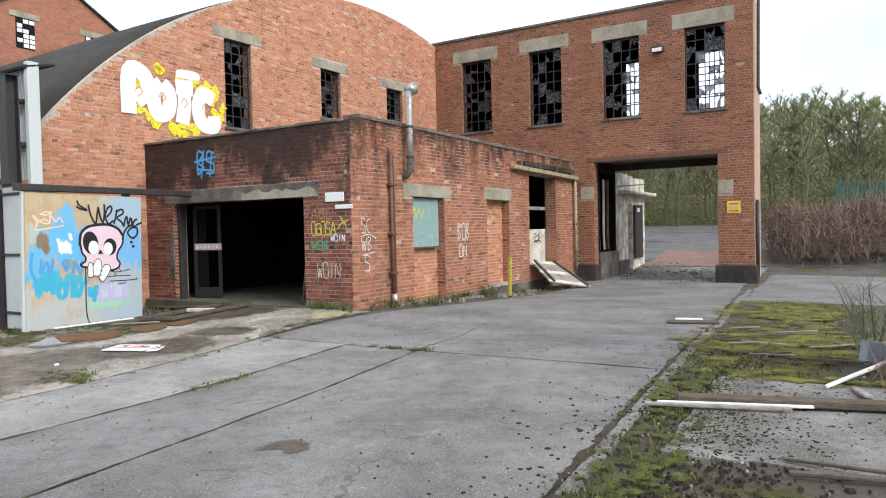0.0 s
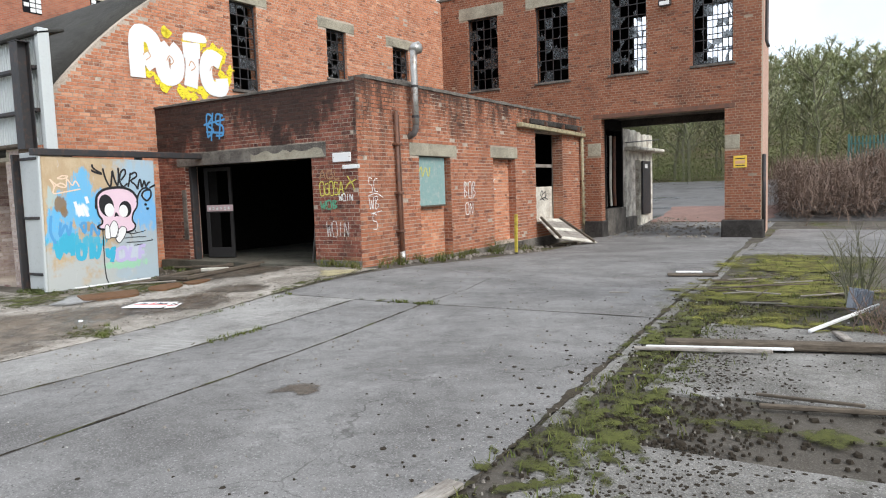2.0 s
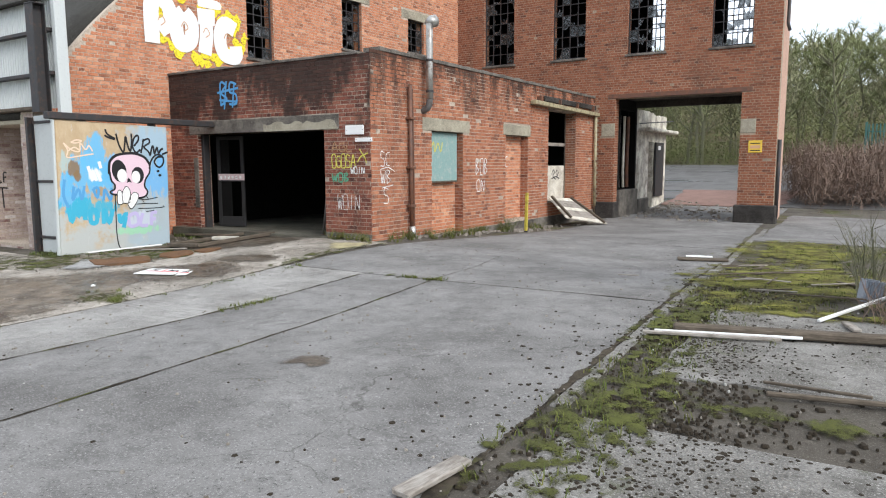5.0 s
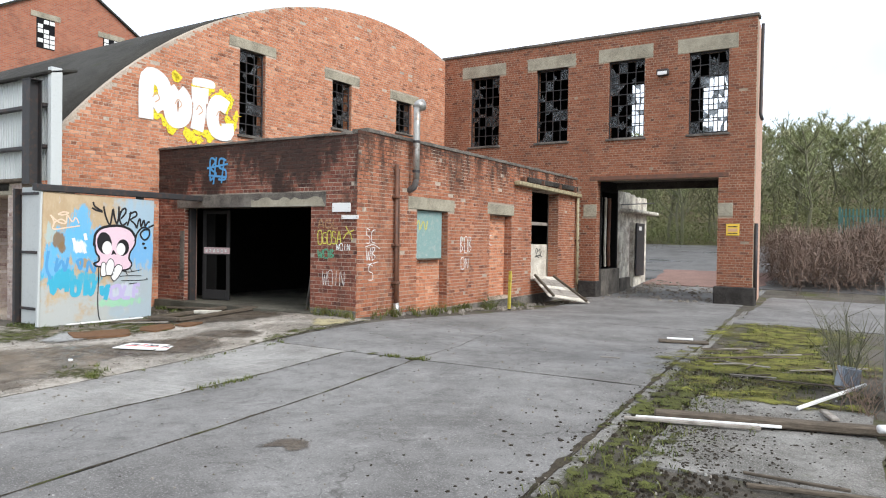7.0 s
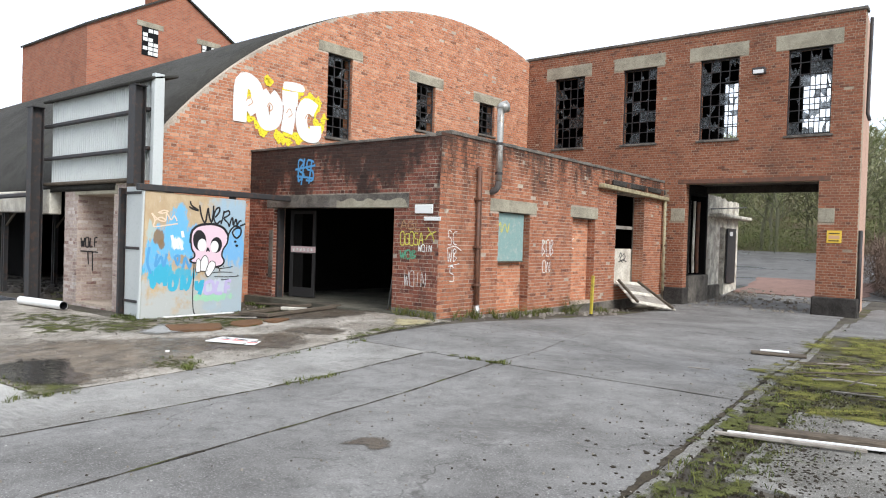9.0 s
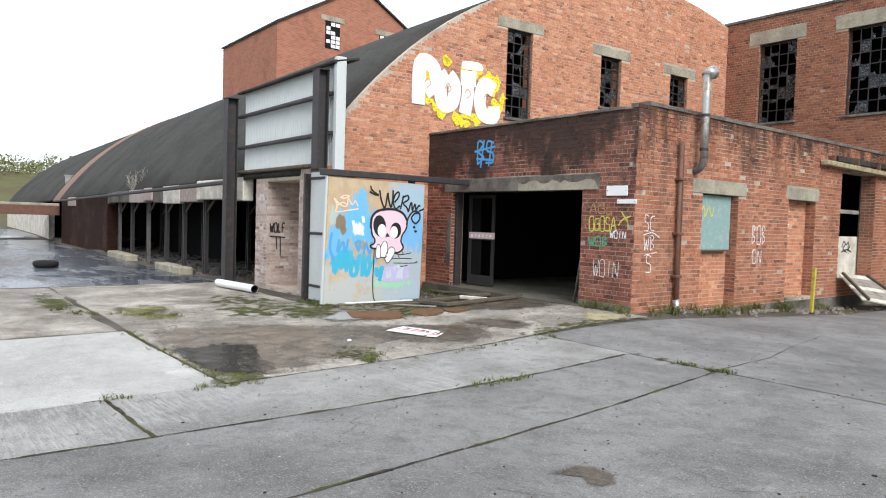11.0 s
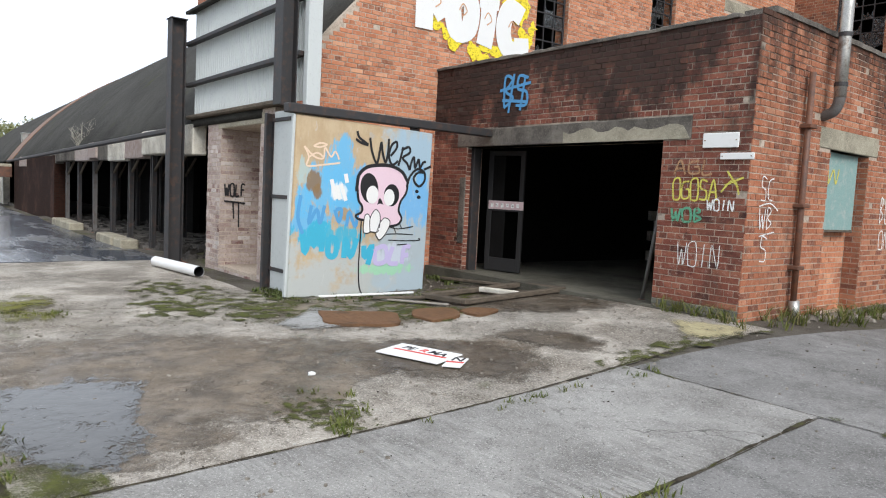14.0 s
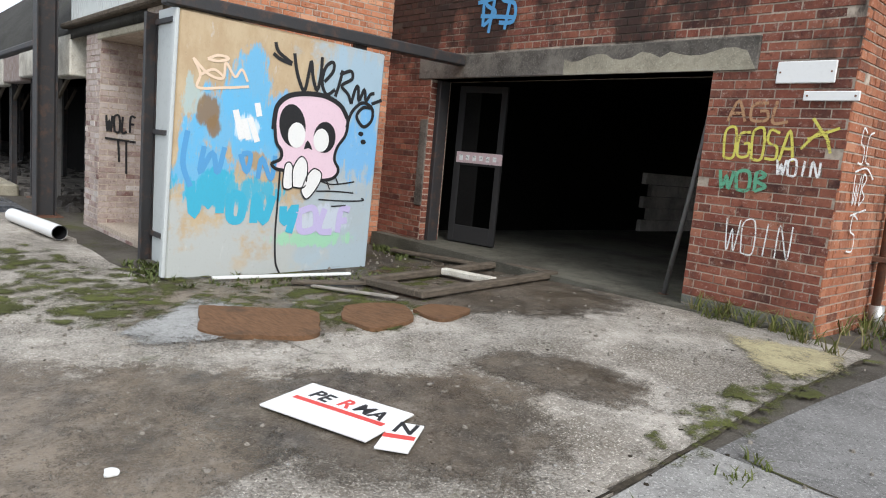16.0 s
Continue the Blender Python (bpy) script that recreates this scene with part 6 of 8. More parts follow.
for i in range(7):
    p, q = A.lerp(D, i / 7), A.lerp(D, (i + 0.93) / 7)
    r, s = B.lerp(C, (i + 0.93) / 7), B.lerp(C, i / 7)
    bm = bmesh.new()
    vs = [bm.verts.new(v) for v in (p, q, r, s)]
    f = bm.faces.new(vs)
    got = bmesh.ops.extrude_face_region(bm, geom=[f])
    bmesh.ops.translate(bm, verts=[v for v in got["geom"] if isinstance(v, bmesh.types.BMVert)], vec=nrm * 0.03)
    part("board", bm, WOOD_PALE if i % 3 else RENDER_WHITE, fallen)
for k in (0.08, 0.9):
    bm = bmesh.new()
    tube(bm, [A.lerp(B, k) - nrm * 0.035, D.lerp(C, k) - nrm * 0.035], 0.04, 4)
    part("ledge", bm, WOOD_OLD, fallen)
prop = part("timber_prop", tube(bmesh.new(), [(-6.75, 17.5, low(-6.75, 17.5)), (-6.2, 18.1, low(-6.2, 18.1) + 0.05)], 0.05, 4), WOOD_OLD, None, "dark timber offcut under the fallen door", "timber")
yp = thing("marker_post", pose(-6.47, 14.74, low(-6.47, 14.74) - 0.05, 1.5, 2, 0), "yellow painted steel marker post by the kerb", "post")
YELLOW = steel_material("chipped_yellow", (0.58, 0.48, 0.06), (0.12, 0.10, 0.05), 0.35)
part("bar", boxed((-0.035, -0.03, 0), (0.035, 0.03, 1.0), 0.008), YELLOW, yp)
part("foot", boxed((-0.06, -0.05, 0), (0.06, 0.05, 0.07), 0.01), STEEL_DARK, yp)

lamp = thing("floodlight", M_FACADE, "small grey floodlight on a bracket over the gateway", "lamp")
part("housing", boxed((-4.50, -0.30, 6.46), (-4.14, -0.12, 6.66), 0.03), STEEL_DARK, lamp)
part("reflector", boxed((-4.46, -0.315, 6.47), (-4.18, -0.298, 6.58), 0.01), WHITE_PAINT, lamp)
part("bracket", boxed((-4.40, -0.13, 6.50), (-4.24, 0.0, 6.60), 0.01), STEEL_DARK, lamp)
ys = thing("warning_sign", M_FACADE, "small yellow warning sign on the gateway pier", "sign")
plate = part("plate", boxed((-2.46, -0.03, 1.64), (-2.10, -0.012, 1.98), 0.006), paint_material("yellow_sign", (0.78, 0.52, 0.06), 0.5), ys)
for z, h in ((1.90, 0.012), (1.80, 0.045), (1.70, 0.012)):
    part("bar", boxed((-2.41, -0.035, z - h), (-2.15, -0.029, z + h)), INK["orange"] if h > 0.02 else INK["black"], plate, "unreadable dark line")

# inside the wide doorway
FRAME_BLACK = paint_material("black_frame", (0.018, 0.017, 0.017), 0.75, 0.3)
leaf = thing("door_leaf", pose(-11.78, 9.86, -0.03, 0, 0, 14), "dark glazed door leaf folded back inside the doorway", "door")
for lo, hi in (((0, 0), (0.09, 2.0)), ((0.62, 0), (0.7, 2.0)), ((0.09, 0), (0.62, 0.22)), ((0.09, 1.92), (0.62, 2.0)), ((0.09, 1.0), (0.62, 1.06))):
    part("rail", boxed((lo[0], 0, lo[1]), (hi[0], 0.05, hi[1]), 0.006), FRAME_BLACK, leaf)
# panes near black, the dark of the doorway put into their colour
part("pane", boxed((0.09, 0.02, 0.22), (0.36, 0.03, 1.0)), PLASTER_SOOT_GLOOM, leaf, "near-black door panel with the gloom in its colour")
part("pane", boxed((0.09, 0.02, 1.06), (0.32, 0.03, 1.92)), PLASTER_SOOT_GLOOM, leaf, "near-black door panel with the gloom in its colour")
tape = part("tape", boxed((0.04, -0.012, 1.03), (0.72, -0.004, 1.17), 0.003), paint_material("faded_tape", (0.62, 0.47, 0.47), 0.6, 0.5), leaf, "faded pink and white tape")
for k in range(6):
    part("mark", boxed((0.09 + k * 0.1, -0.017, 1.06 + 0.01 * (k % 2)), (0.14 + k * 0.1, -0.0125, 1.13)), INK["white"], tape)
part("frame_post", boxed((-11.9, 9.56, -0.1), (-11.82, 9.72, 2.0), 0.008), STEEL_DARK, None, "black steel door post in the wide doorway", "door post")
pole = thing("pole", Matrix(), "thin steel pole leaning in the doorway", "pole")
part("tube", tube(bmesh.new(), [(-8.50, 9.72, -0.06), (-8.40, 9.80, 1.0), (-8.33, 9.86, 1.98)], 0.024, 8), STEEL_WEATHERED, pole, smooth=True)
part("foot", tube(bmesh.new(), [(-8.50, 9.72, -0.06), (-8.50, 9.72, -0.04)], 0.05, 8), STEEL_RUST, pole)
blocks = thing("block_wall", pose(-12.28, 15.3, -0.045, 0, 0, 87), "low pale blockwork lining deep in the dark annex", "wall")
for j in range(5):
    for i in range(7):
        part("block", boxed((i * 0.45 + 0.22 * (j % 2), 0, j * 0.225), (i * 0.45 + 0.44 + 0.22 * (j % 2), 0.1, j * 0.225 + 0.215), 0.006), BLOCK_PALE, blocks)

# ---- gateway passage and the hut beyond ----
pl2 = part("passage_sill", boxed((-6.62, 21.3, -0.6), (-6.3, 23.22, 0.49), 0.02), CONCRETE_SOOT, None, "scuffed concrete dwarf wall in the passage", "wall", "", "structure")
for k, y in enumerate((21.75, 22.2, 22.6)):
    part("hanging_pipe", tube(bmesh.new(), spline([(-6.5, y, 2.9), (-6.52, y + 0.05, 2.0), (-6.5, y - 0.04, 1.2), (-6.52, y + 0.08, 0.56)], 3), 0.03 + 0.015 * k, 6), (STEEL_WEATHERED, RENDER_WHITE, STEEL_RUST)[k], None, "burnt pipe hanging in the passage window", "pipe")
gh = thing("white_hut", Matrix(), "ruined white rendered lean-to with flaking paint behind the gateway", "building")


def torn_wall(y0, y1, z0, z1, seed, x0=-6.65, x1=-6.4):
    """A length of wall whose head has crumbled unevenly."""
    bm = bmesh.new()
    n = 14
    rows = []
    for k in range(n + 1):
        y = y0 + (y1 - y0) * k / n
        top = z1 - 0.10 * abs(noise.noise((y * 3.1, seed, 0.5)))
        rows.append([bm.verts.new(p) for p in ((x1, y, z0), (x1, y, top), (x0, y, top - 0.02), (x0, y, z0))])
    for r, s in zip(rows, rows[1:]):
        for k in range(3):
            bm.faces.new((r[k], s[k], s[k + 1], r[k + 1]))
    bm.faces.new(rows[0][::-1])
    bm.faces.new(rows[-1])
    return bm


part("wall", torn_wall(23.26, 24.70, -0.6, 3.22, 1), WHITEWASH, gh)
part("wall", torn_wall(25.34, 27.02, -0.6, 3.14, 2), WHITEWASH, gh)
part("head", torn_wall(24.705, 25.335, 2.14, 3.2, 3), WHITEWASH, gh)
part("end_wall", boxed((-9.2, 26.8, -0.6), (-6.66, 27.0, 3.0), 0.02), WHITEWASH, gh)
part("back_wall", boxed((-7.9, 24.0, -0.6), (-7.8, 26.7, 3.0)), PLASTER_SOOT_GLOOM, gh)
part("canopy", boxed((-6.38, 23.4, 2.46), (-5.98, 27.3, 2.58), 0.03), WHITEWASH, gh, "thin chipped canopy slab")
part("stay", tube(bmesh.new(), [(-6.36, 23.45, 2.72), (-6.1, 26.9, 2.95)], 0.02, 6), STEEL_DARK, gh, "bent black pipe")
part("plinth", boxed((-6.42, 23.3, -0.7), (-6.3, 24.6, 0.12), 0.03), CONCRETE_SOOT, gh)
door = part("door", boxed((-6.36, 25.36, 0.12), (-6.30, 26.42, 2.12), 0.01), STEEL_DARK, gh, "dark steel door folded back against the wall")
part("notice", boxed((-6.298, 25.6, 1.85), (-6.29, 25.95, 2.0)), WHITE_PAINT, door, "white notice")
rng = random.Random(91)
heap("rubble", [(rng.gauss(-5.9, 0.4), rng.uniform(22.6, 27.5)) for _ in range(220)] + [(rng.uniform(-6.2, -2), rng.uniform(20.5, 26.5)) for _ in range(220)], RUBBLE, "broken masonry along the gateway passage", 9, 0.02, 0.09)
BRICKDUST = concrete_material("brick_dust", (0.27, 0.17, 0.14), (0.16, 0.10, 0.085), 0.6, 0.0, 1.5, 5.0)
slab("brick_floor", ((-6.3, 26.3), (-2.3, 26.3), (-1.9, 31.5), (-6.6, 31.5)), BRICKDUST, None, 0.02, 0.6, 0.3, 44, "pink brick-dust floor of a cleared building", "floor", "structure")


# ---- things lying about the apron ----
def patch(name, outline, material, lift, label, category="patch", kind="structure", ragged=0.05, seed=0, soft=False):
    """A thin irregular layer that follows the ground."""
    pts = spline([*outline, outline[0]], 8)[:-1]
    cx, cy = sum(p[0] for p in pts) / len(pts), sum(p[1] for p in pts) / len(pts)
    bm = bmesh.new()
    edge = bm.verts.layers.float.new("edge")
    rings = []
    for s in (1.15, 0.9, 0.65, 0.3) if soft else (1.0, 0.8, 0.5, 0.2):
        ring = []
        for (x, y) in pts:
            k = s + (ragged * 2.0 * noise.noise((x * 3.1, y * 3.1, seed)) + ragged * noise.noise((x * 9, y * 9, seed))) * (s >= 1.0)
            px, py = cx + (x - cx) * k, cy + (y - cy) * k
            v = bm.verts.new((px, py, low(px, py) + lift))
            v[edge] = min(1.0, max(0.0, (1.15 - s) / 0.4))
            ring.append(v)
        rings.append(ring)
    n = len(pts)
    for r0, r1 in zip(rings, rings[1:]):
        for k in range(n):
            bm.faces.new((r0[k], r0[(k + 1) % n], r1[(k + 1) % n], r1[k]))
    bm.faces.new(rings[-1])
    if not soft:
        rim = bmesh.ops.extrude_edge_only(bm, edges=[e for e in bm.edges if e.is_boundary])
        bmesh.ops.translate(bm, verts=[v for v in rim["geom"] if isinstance(v, bmesh.types.BMVert)], vec=(0, 0, -lift - 0.01))
    return part(name, bm, material, None, label, category, "", kind)


def damp_material(name="damp_concrete", gain=1.0):
    m = Nodes(name, 0.5)
    m.feather(3.0, 0.25, 0.95)
    c = m.mix(m.span(m.noise(3, 6, 0.7), 0.35, 0.7), tuple(v * gain for v in (0.115, 0.090, 0.064)), tuple(v * gain for v in (0.045, 0.035, 0.025)))
    c = m.mix(m.span(m.noise(70, 4, 0.7), 0.5, 0.7, 0, 0.75), c, (0.26, 0.225, 0.18))
    c = m.mix(m.span(m.noise(5, 6, 0.75, seed=8), 0.54, 0.66, 0, 0.6), c, (0.24, 0.205, 0.165))
    c = m.mix(m.span(m.noise(40, 4, 0.7, seed=4), 0.56, 0.7, 0, 0.7), c, (0.02, 0.016, 0.012))
    return m.done(c, m.noise(60, 5, 0.8), 0.005, m.span(m.noise(2.2, 5), 0.35, 0.65, 0.75, 0.3))


def water_material():
    m = Nodes("puddle_water", 0.09)
    m.feather(7.0)
    return m.done((0.05, 0.047, 0.042), m.noise(6, 4), 0.006)


DAMP, DAMP_THIN, WATER = damp_material(), damp_material("drying_concrete", 1.8), water_material()
patch("damp_patch", [(-8.35, 5.1), (-8.5, 5.7), (-8.2, 6.15), (-7.6, 6.45), (-7.0, 6.3), (-6.85, 5.85), (-7.2, 5.4), (-7.8, 5.0)], DAMP, 0.010, "dark damp stain round the fallen sign", seed=1, soft=True)
patch("damp_patch_2", [(-8.1, 6.7), (-8.05, 7.1), (-7.5, 7.3), (-7.05, 7.2), (-7.0, 6.85), (-7.6, 6.65)], DAMP, 0.010, "dark damp stain on the apron", seed=2, soft=True)
patch("damp_patch_3", [(-10.2, 2.6), (-9.9, 3.9), (-8.9, 5.0), (-7.9, 4.7), (-6.9, 3.6), (-7.0, 2.6), (-8.5, 2.55)], DAMP_THIN, 0.008, "broad damp stain on the yard", seed=3, soft=True, ragged=0.08)
patch("damp_patch_5", [(-11.2, 5.7), (-11.1, 7.0), (-9.8, 7.4), (-9.0, 6.6), (-9.4, 5.4), (-10.4, 5.3)], DAMP_THIN, 0.009, "damp dirty ground before the gate", seed=14, ragged=0.1, soft=True)
patch("damp_patch_6", [(-9.2, 4.9), (-8.6, 5.6), (-7.9, 6.6), (-7.4, 6.7), (-7.5, 4.9), (-6.9, 4.2), (-7.6, 3.9), (-8.4, 4.3)], DAMP_THIN, 0.007, "trail of damp across the apron", seed=15, ragged=0.12, soft=True)
patch("damp_patch_4", [(-10.9, 7.0), (-11.0, 9.2), (-8.6, 9.35), (-8.3, 8.2), (-9.2, 7.3)], DAMP, 0.012, "damp algae-dark ground at the doorway", seed=4, soft=True, ragged=0.07)
patch("puddle", [(-8.55, 2.55), (-8.6, 2.9), (-8.35, 3.42), (-7.7, 3.3), (-7.0, 3.1), (-6.85, 2.8), (-7.2, 2.58), (-7.9, 2.52)], WATER, 0.016, "shallow puddle reflecting the pale sky", "puddle", seed=5, soft=True, ragged=0.1)
patch("tar_stain", [(-2.86, 3.1), (-2.84, 3.36), (-2.66, 3.42), (-2.52, 3.3), (-2.58, 3.14), (-2.72, 3.2)], DAMP, 0.006, "black tar stain on the concrete", "stain", seed=7, soft=True, ragged=0.12)
patch("cement_spill", [(-9.7, 5.15), (-10.1, 5.6), (-10.4, 5.95), (-9.9, 6.1), (-9.3, 5.6), (-9.35, 5.25)], concrete_material("cement_spill", (0.36, 0.355, 0.34), (0.2, 0.195, 0.18), 0.5, 0.0, 2.0, 4.0, 0.9, 3.0, True), 0.02, "pale cracked cement spill", "cement", seed=8, soft=True, ragged=0.06)
patch("sand_spill", [(-7.4, 8.75), (-6.75, 8.95), (-6.55, 8.5), (-6.75, 8.05), (-7.1, 8.35)], concrete_material("yellow_sand", (0.42, 0.37, 0.22), (0.25, 0.21, 0.13), 0.5, 0.0, 3.0, 2.0, 0.9, 0.0, True), 0.02, "yellowish sand spill beside the pier", "sand", seed=9, soft=True)
RUST_BOARD = wood_material("rotten_plywood", (0.20, 0.11, 0.06), (0.12, 0.065, 0.035))
patch("plywood", [(-10.15, 5.86), (-9.85, 6.25), (-9.6, 6.52), (-9.25, 6.38), (-9.0, 6.2), (-9.1, 5.95), (-9.4, 5.62), (-9.75, 5.7)], RUST_BOARD, 0.036, "sodden brown plywood sheet flaking on the ground", "board", "", 0.03, 10)
patch("plywood.001", [(-9.28, 6.6), (-9.62, 6.88), (-9.4, 7.25), (-9.0, 7.02), (-8.93, 6.62)], RUST_BOARD, 0.032, "brown scrap of rotten plywood", "board", "", 0.06, 11)
patch("plywood.002", [(-9.23, 7.2), (-9.27, 7.45), (-8.95, 7.56), (-8.84, 7.18)], RUST_BOARD, 0.03, "small brown scrap of rotten plywood", "board", "", 0.06, 12)


def flat_on_ground(p, q, r):
    """A frame with its origin at p, x towards q, y towards r, lying on the ground."""
    P, Q, R = [Vector((a, b, low(a, b))) for a, b in (p, q, r)]
    ex = (Q - P).normalized()
    ez = ex.cross(R - P).normalized()
    ey = ez.cross(ex)
    m = Matrix((ex, ey, ez)).transposed().to_4x4()
    m.translation = P
    return m


def text_mesh(words, size):
    cu = bpy.data.curves.new("text", "FONT")
    cu.body, cu.size, cu.extrude, cu.offset = words, size, 0.0006, 0.0035
    ob = bpy.data.objects.new("text", cu)
    scene.collection.objects.link(ob)
    bpy.context.view_layer.update()
    mesh = bpy.data.meshes.new_from_object(ob.evaluated_get(bpy.context.evaluated_depsgraph_get()))
    bpy.data.objects.remove(ob)
    return mesh


def lettering(words, size, x, y, z, colour, parent, stretch=1.0, slant=0.25):
    mesh = text_mesh(words, size)
    mesh.materials.clear()
    mesh.materials.append(INK[colour])
    ob = new("lettering", mesh)
    ob.parent = parent
    ob.matrix_local = Matrix.Translation((x, y, z)) @ Matrix(((stretch, slant, 0, 0), (0, 1, 0, 0), (0, 0, 1, 0), (0, 0, 0, 1)))
    return ob


sm = flat_on_ground((-8.10, 5.33), (-7.48, 5.52), (-8.22, 5.69)) @ Matrix.Translation((0, 0, 0.024))
sign = thing("signboard", sm, "broken white signboard with black letters lying on damp concrete", "sign")
sheet = part("sheet", boxed((0, 0, 0), (0.655, 0.385, 0.012), 0.003), WHITE_PAINT, sign)
lettering("PE", 0.125, 0.10, 0.235, 0.0125, "black", sheet, 1.05)
lettering("R", 0.125, 0.285, 0.235, 0.0125, "red", sheet, 1.05)
lettering("MA", 0.125, 0.385, 0.235, 0.0125, "black", sheet, 1.05)
part("stripe", boxed((0.06, 0.165, 0.0125), (0.62, 0.20, 0.0135)), INK["red"], sheet, "red stripe")
sm2 = flat_on_ground((-7.41, 5.52), (-7.27, 5.62), (-7.54, 5.76)) @ Matrix.Translation((0, 0, 0.022))
sign2 = thing("signboard", sm2, "snapped-off end of the white signboard", "sign")
sheet2 = part("sheet", boxed((0, 0, 0), (0.155, 0.285, 0.012), 0.003), WHITE_PAINT, sign2)
lettering("N", 0.15, 0.02, 0.18, 0.0125, "black", sheet2, 0.95)
part("stripe", boxed((0.0, 0.11, 0.0125), (0.15, 0.15, 0.0135)), INK["red"], sheet2, "red stripe")

fm = flat_on_ground((-9.45, 7.5), (-9.55, 9.4), (-10.3, 7.6)) @ Matrix.Translation((0, 0, 0.03))
frame_ob = thing("window_frame", fm, "weathered timber window frame lying flat before the doorway", "frame")
for lo, hi in (((0, 0), (1.95, 0.09)), ((0, 0.78), (1.95, 0.87)), ((0, 0.09), (0.09, 0.78)), ((1.86, 0.09), (1.95, 0.78))):
    part("rail", boxed((*lo, 0), (*hi, 0.07), 0.012), WOOD_OLD, frame_ob)
part("mullion", boxed((0.98, 0.09, 0.012), (1.07, 0.78, 0.078), 0.01), RENDER_WHITE, frame_ob, "bar with white paint left on it")


def plank(name, p, q, w, t, material, label, lift=0.012, lean=0.0, category="timber"):
    P, Q = Vector((*p, low(*p) + lift)), Vector((*q, low(*q) + lift + lean))
    ex = (Q - P).normalized()
    ey = Vector((0, 0, 1)).cross(ex).normalized()
    m = Matrix((ex, ey, ex.cross(ey))).transposed().to_4x4()
    m.translation = P
    ob = part(name, boxed((0, -w / 2, 0), ((Q - P).length, w / 2, t), min(w, t) * 0.2), material, None, label, category)
    ob.matrix_world = m
    return ob


plank("plank", (-11.05, 6.35), (-10.75, 7.65), 0.05, 0.025, WHITE_PAINT, "white painted batten at the foot of the gate", 0.03)
plank("plank", (-10.6, 6.9), (-10.1, 7.75), 0.09, 0.03, WOOD_OLD, "dark wet plank beside the fallen frame", 0.03)
plank("plank", (-11.9, 9.05), (-10.5, 9.35), 0.10, 0.04, WOOD_OLD, "dark wet plank across the doorway threshold", 0.03)
plank("plank", (-10.4, 7.0), (-9.6, 7.35), 0.05, 0.02, WOOD_PALE, "grey splintered lath beside the frame", 0.03)
wp = thing("plastic_pipe", Matrix(), "length of white plastic pipe lying on the road", "pipe")
pa, pb = (-15.45, 5.55), (-13.75, 5.72)
part("tube", tube(bmesh.new(), [(*pa, low(*pa) + 0.10), (*pb, low(*pb) + 0.10)], 0.085, 16, 1.0, False), WHITE_PAINT, wp, smooth=True)
part("bore", tube(bmesh.new(), [(*pb, low(*pb) + 0.10), (*pa, low(*pa) + 0.10)], 0.075, 16, 1.0, False), INK["black"], wp, "dark bore", smooth=True)
part("stone", chunk(0.028, 3), WHITE_PAINT, None, "small white lump of plaster", "stone").location = (-7.82, 4.57, low(-7.82, 4.57) + 0.02)
rng = random.Random(3)
heap("grit", [(rng.uniform(-12, -6.6), rng.uniform(2.6, 9.2)) for _ in range(900)], RUBBLE, "loose grit and crumbs of concrete", 2, 0.006, 0.024, "grit")
heap("grit.001", [(rng.uniform(-6.5, -1), rng.uniform(0.5, 12)) for _ in range(400)], RUBBLE, "loose grit on the road", 3, 0.005, 0.018, "grit")
heap("leaf_litter", [(rng.gauss(-0.2, 0.28), rng.uniform(2.0, 5.4)) for _ in range(1500)] + [(rng.gauss(-0.5, 0.25), rng.uniform(5, 8)) for _ in range(700)] + [(rng.gauss(0.2, 0.7), rng.uniform(2.0, 6.8)) for _ in range(500)] + [(rng.gauss(-0.2, 0.6), rng.uniform(7, 12)) for _ in range(500)], LITTER, "black rotten leaf clumps on the verge", 4, 0.004, 0.018, "litter", 0.25, 0.007)
heap("leaf_clumps", [(rng.gauss(-1.05, 0.35), rng.uniform(1.2, 5.6)) for _ in range(60)] + [(rng.gauss(0.1, 0.5), rng.uniform(1.8, 6.4)) for _ in range(160)], LITTER, "black sodden clumps of leaves by the kerb", 44, 0.012, 0.04, "leaves", 0.18)
heap("wood_chips", [(rng.gauss(-0.3, 0.5), rng.uniform(2.0, 11)) for _ in range(500)], WOOD_PALE, "pale crumbs of rotten wood on the verge", 24, 0.003, 0.011, "chips", 0.3, 0.007)
heap("fallen_leaves", [(rng.uniform(-6.5, -0.9), rng.uniform(1.0, 12)) for _ in range(110)] + [(rng.uniform(-12, -6.5), rng.uniform(2.5, 9)) for _ in range(120)], LITTER, "black sodden leaves on the concrete", 14, 0.006, 0.02, "leaves", 0.2)
heap("plaster_flakes", [(rng.uniform(-6.6, -0.9), rng.uniform(1.0, 14)) for _ in range(150)] + [(rng.uniform(-12, -6.6), rng.uniform(2.5, 9)) for _ in range(520)] + [(rng.gauss(-0.4, 0.5), rng.uniform(2.2, 9)) for _ in range(130)], CONCRETE_PALE, "pale plaster flakes on the concrete", 15, 0.003, 0.014, "flakes", 0.2)

heap("rubble", [(rng.gauss(-6.86, 0.09), rng.uniform(10.3, 17.2)) for _ in range(160)] + [(rng.gauss(-6.5, 0.25), rng.uniform(12, 20)) for _ in range(60)], RUBBLE, "brick crumbs and mortar along the annex footing", 33, 0.015, 0.07)

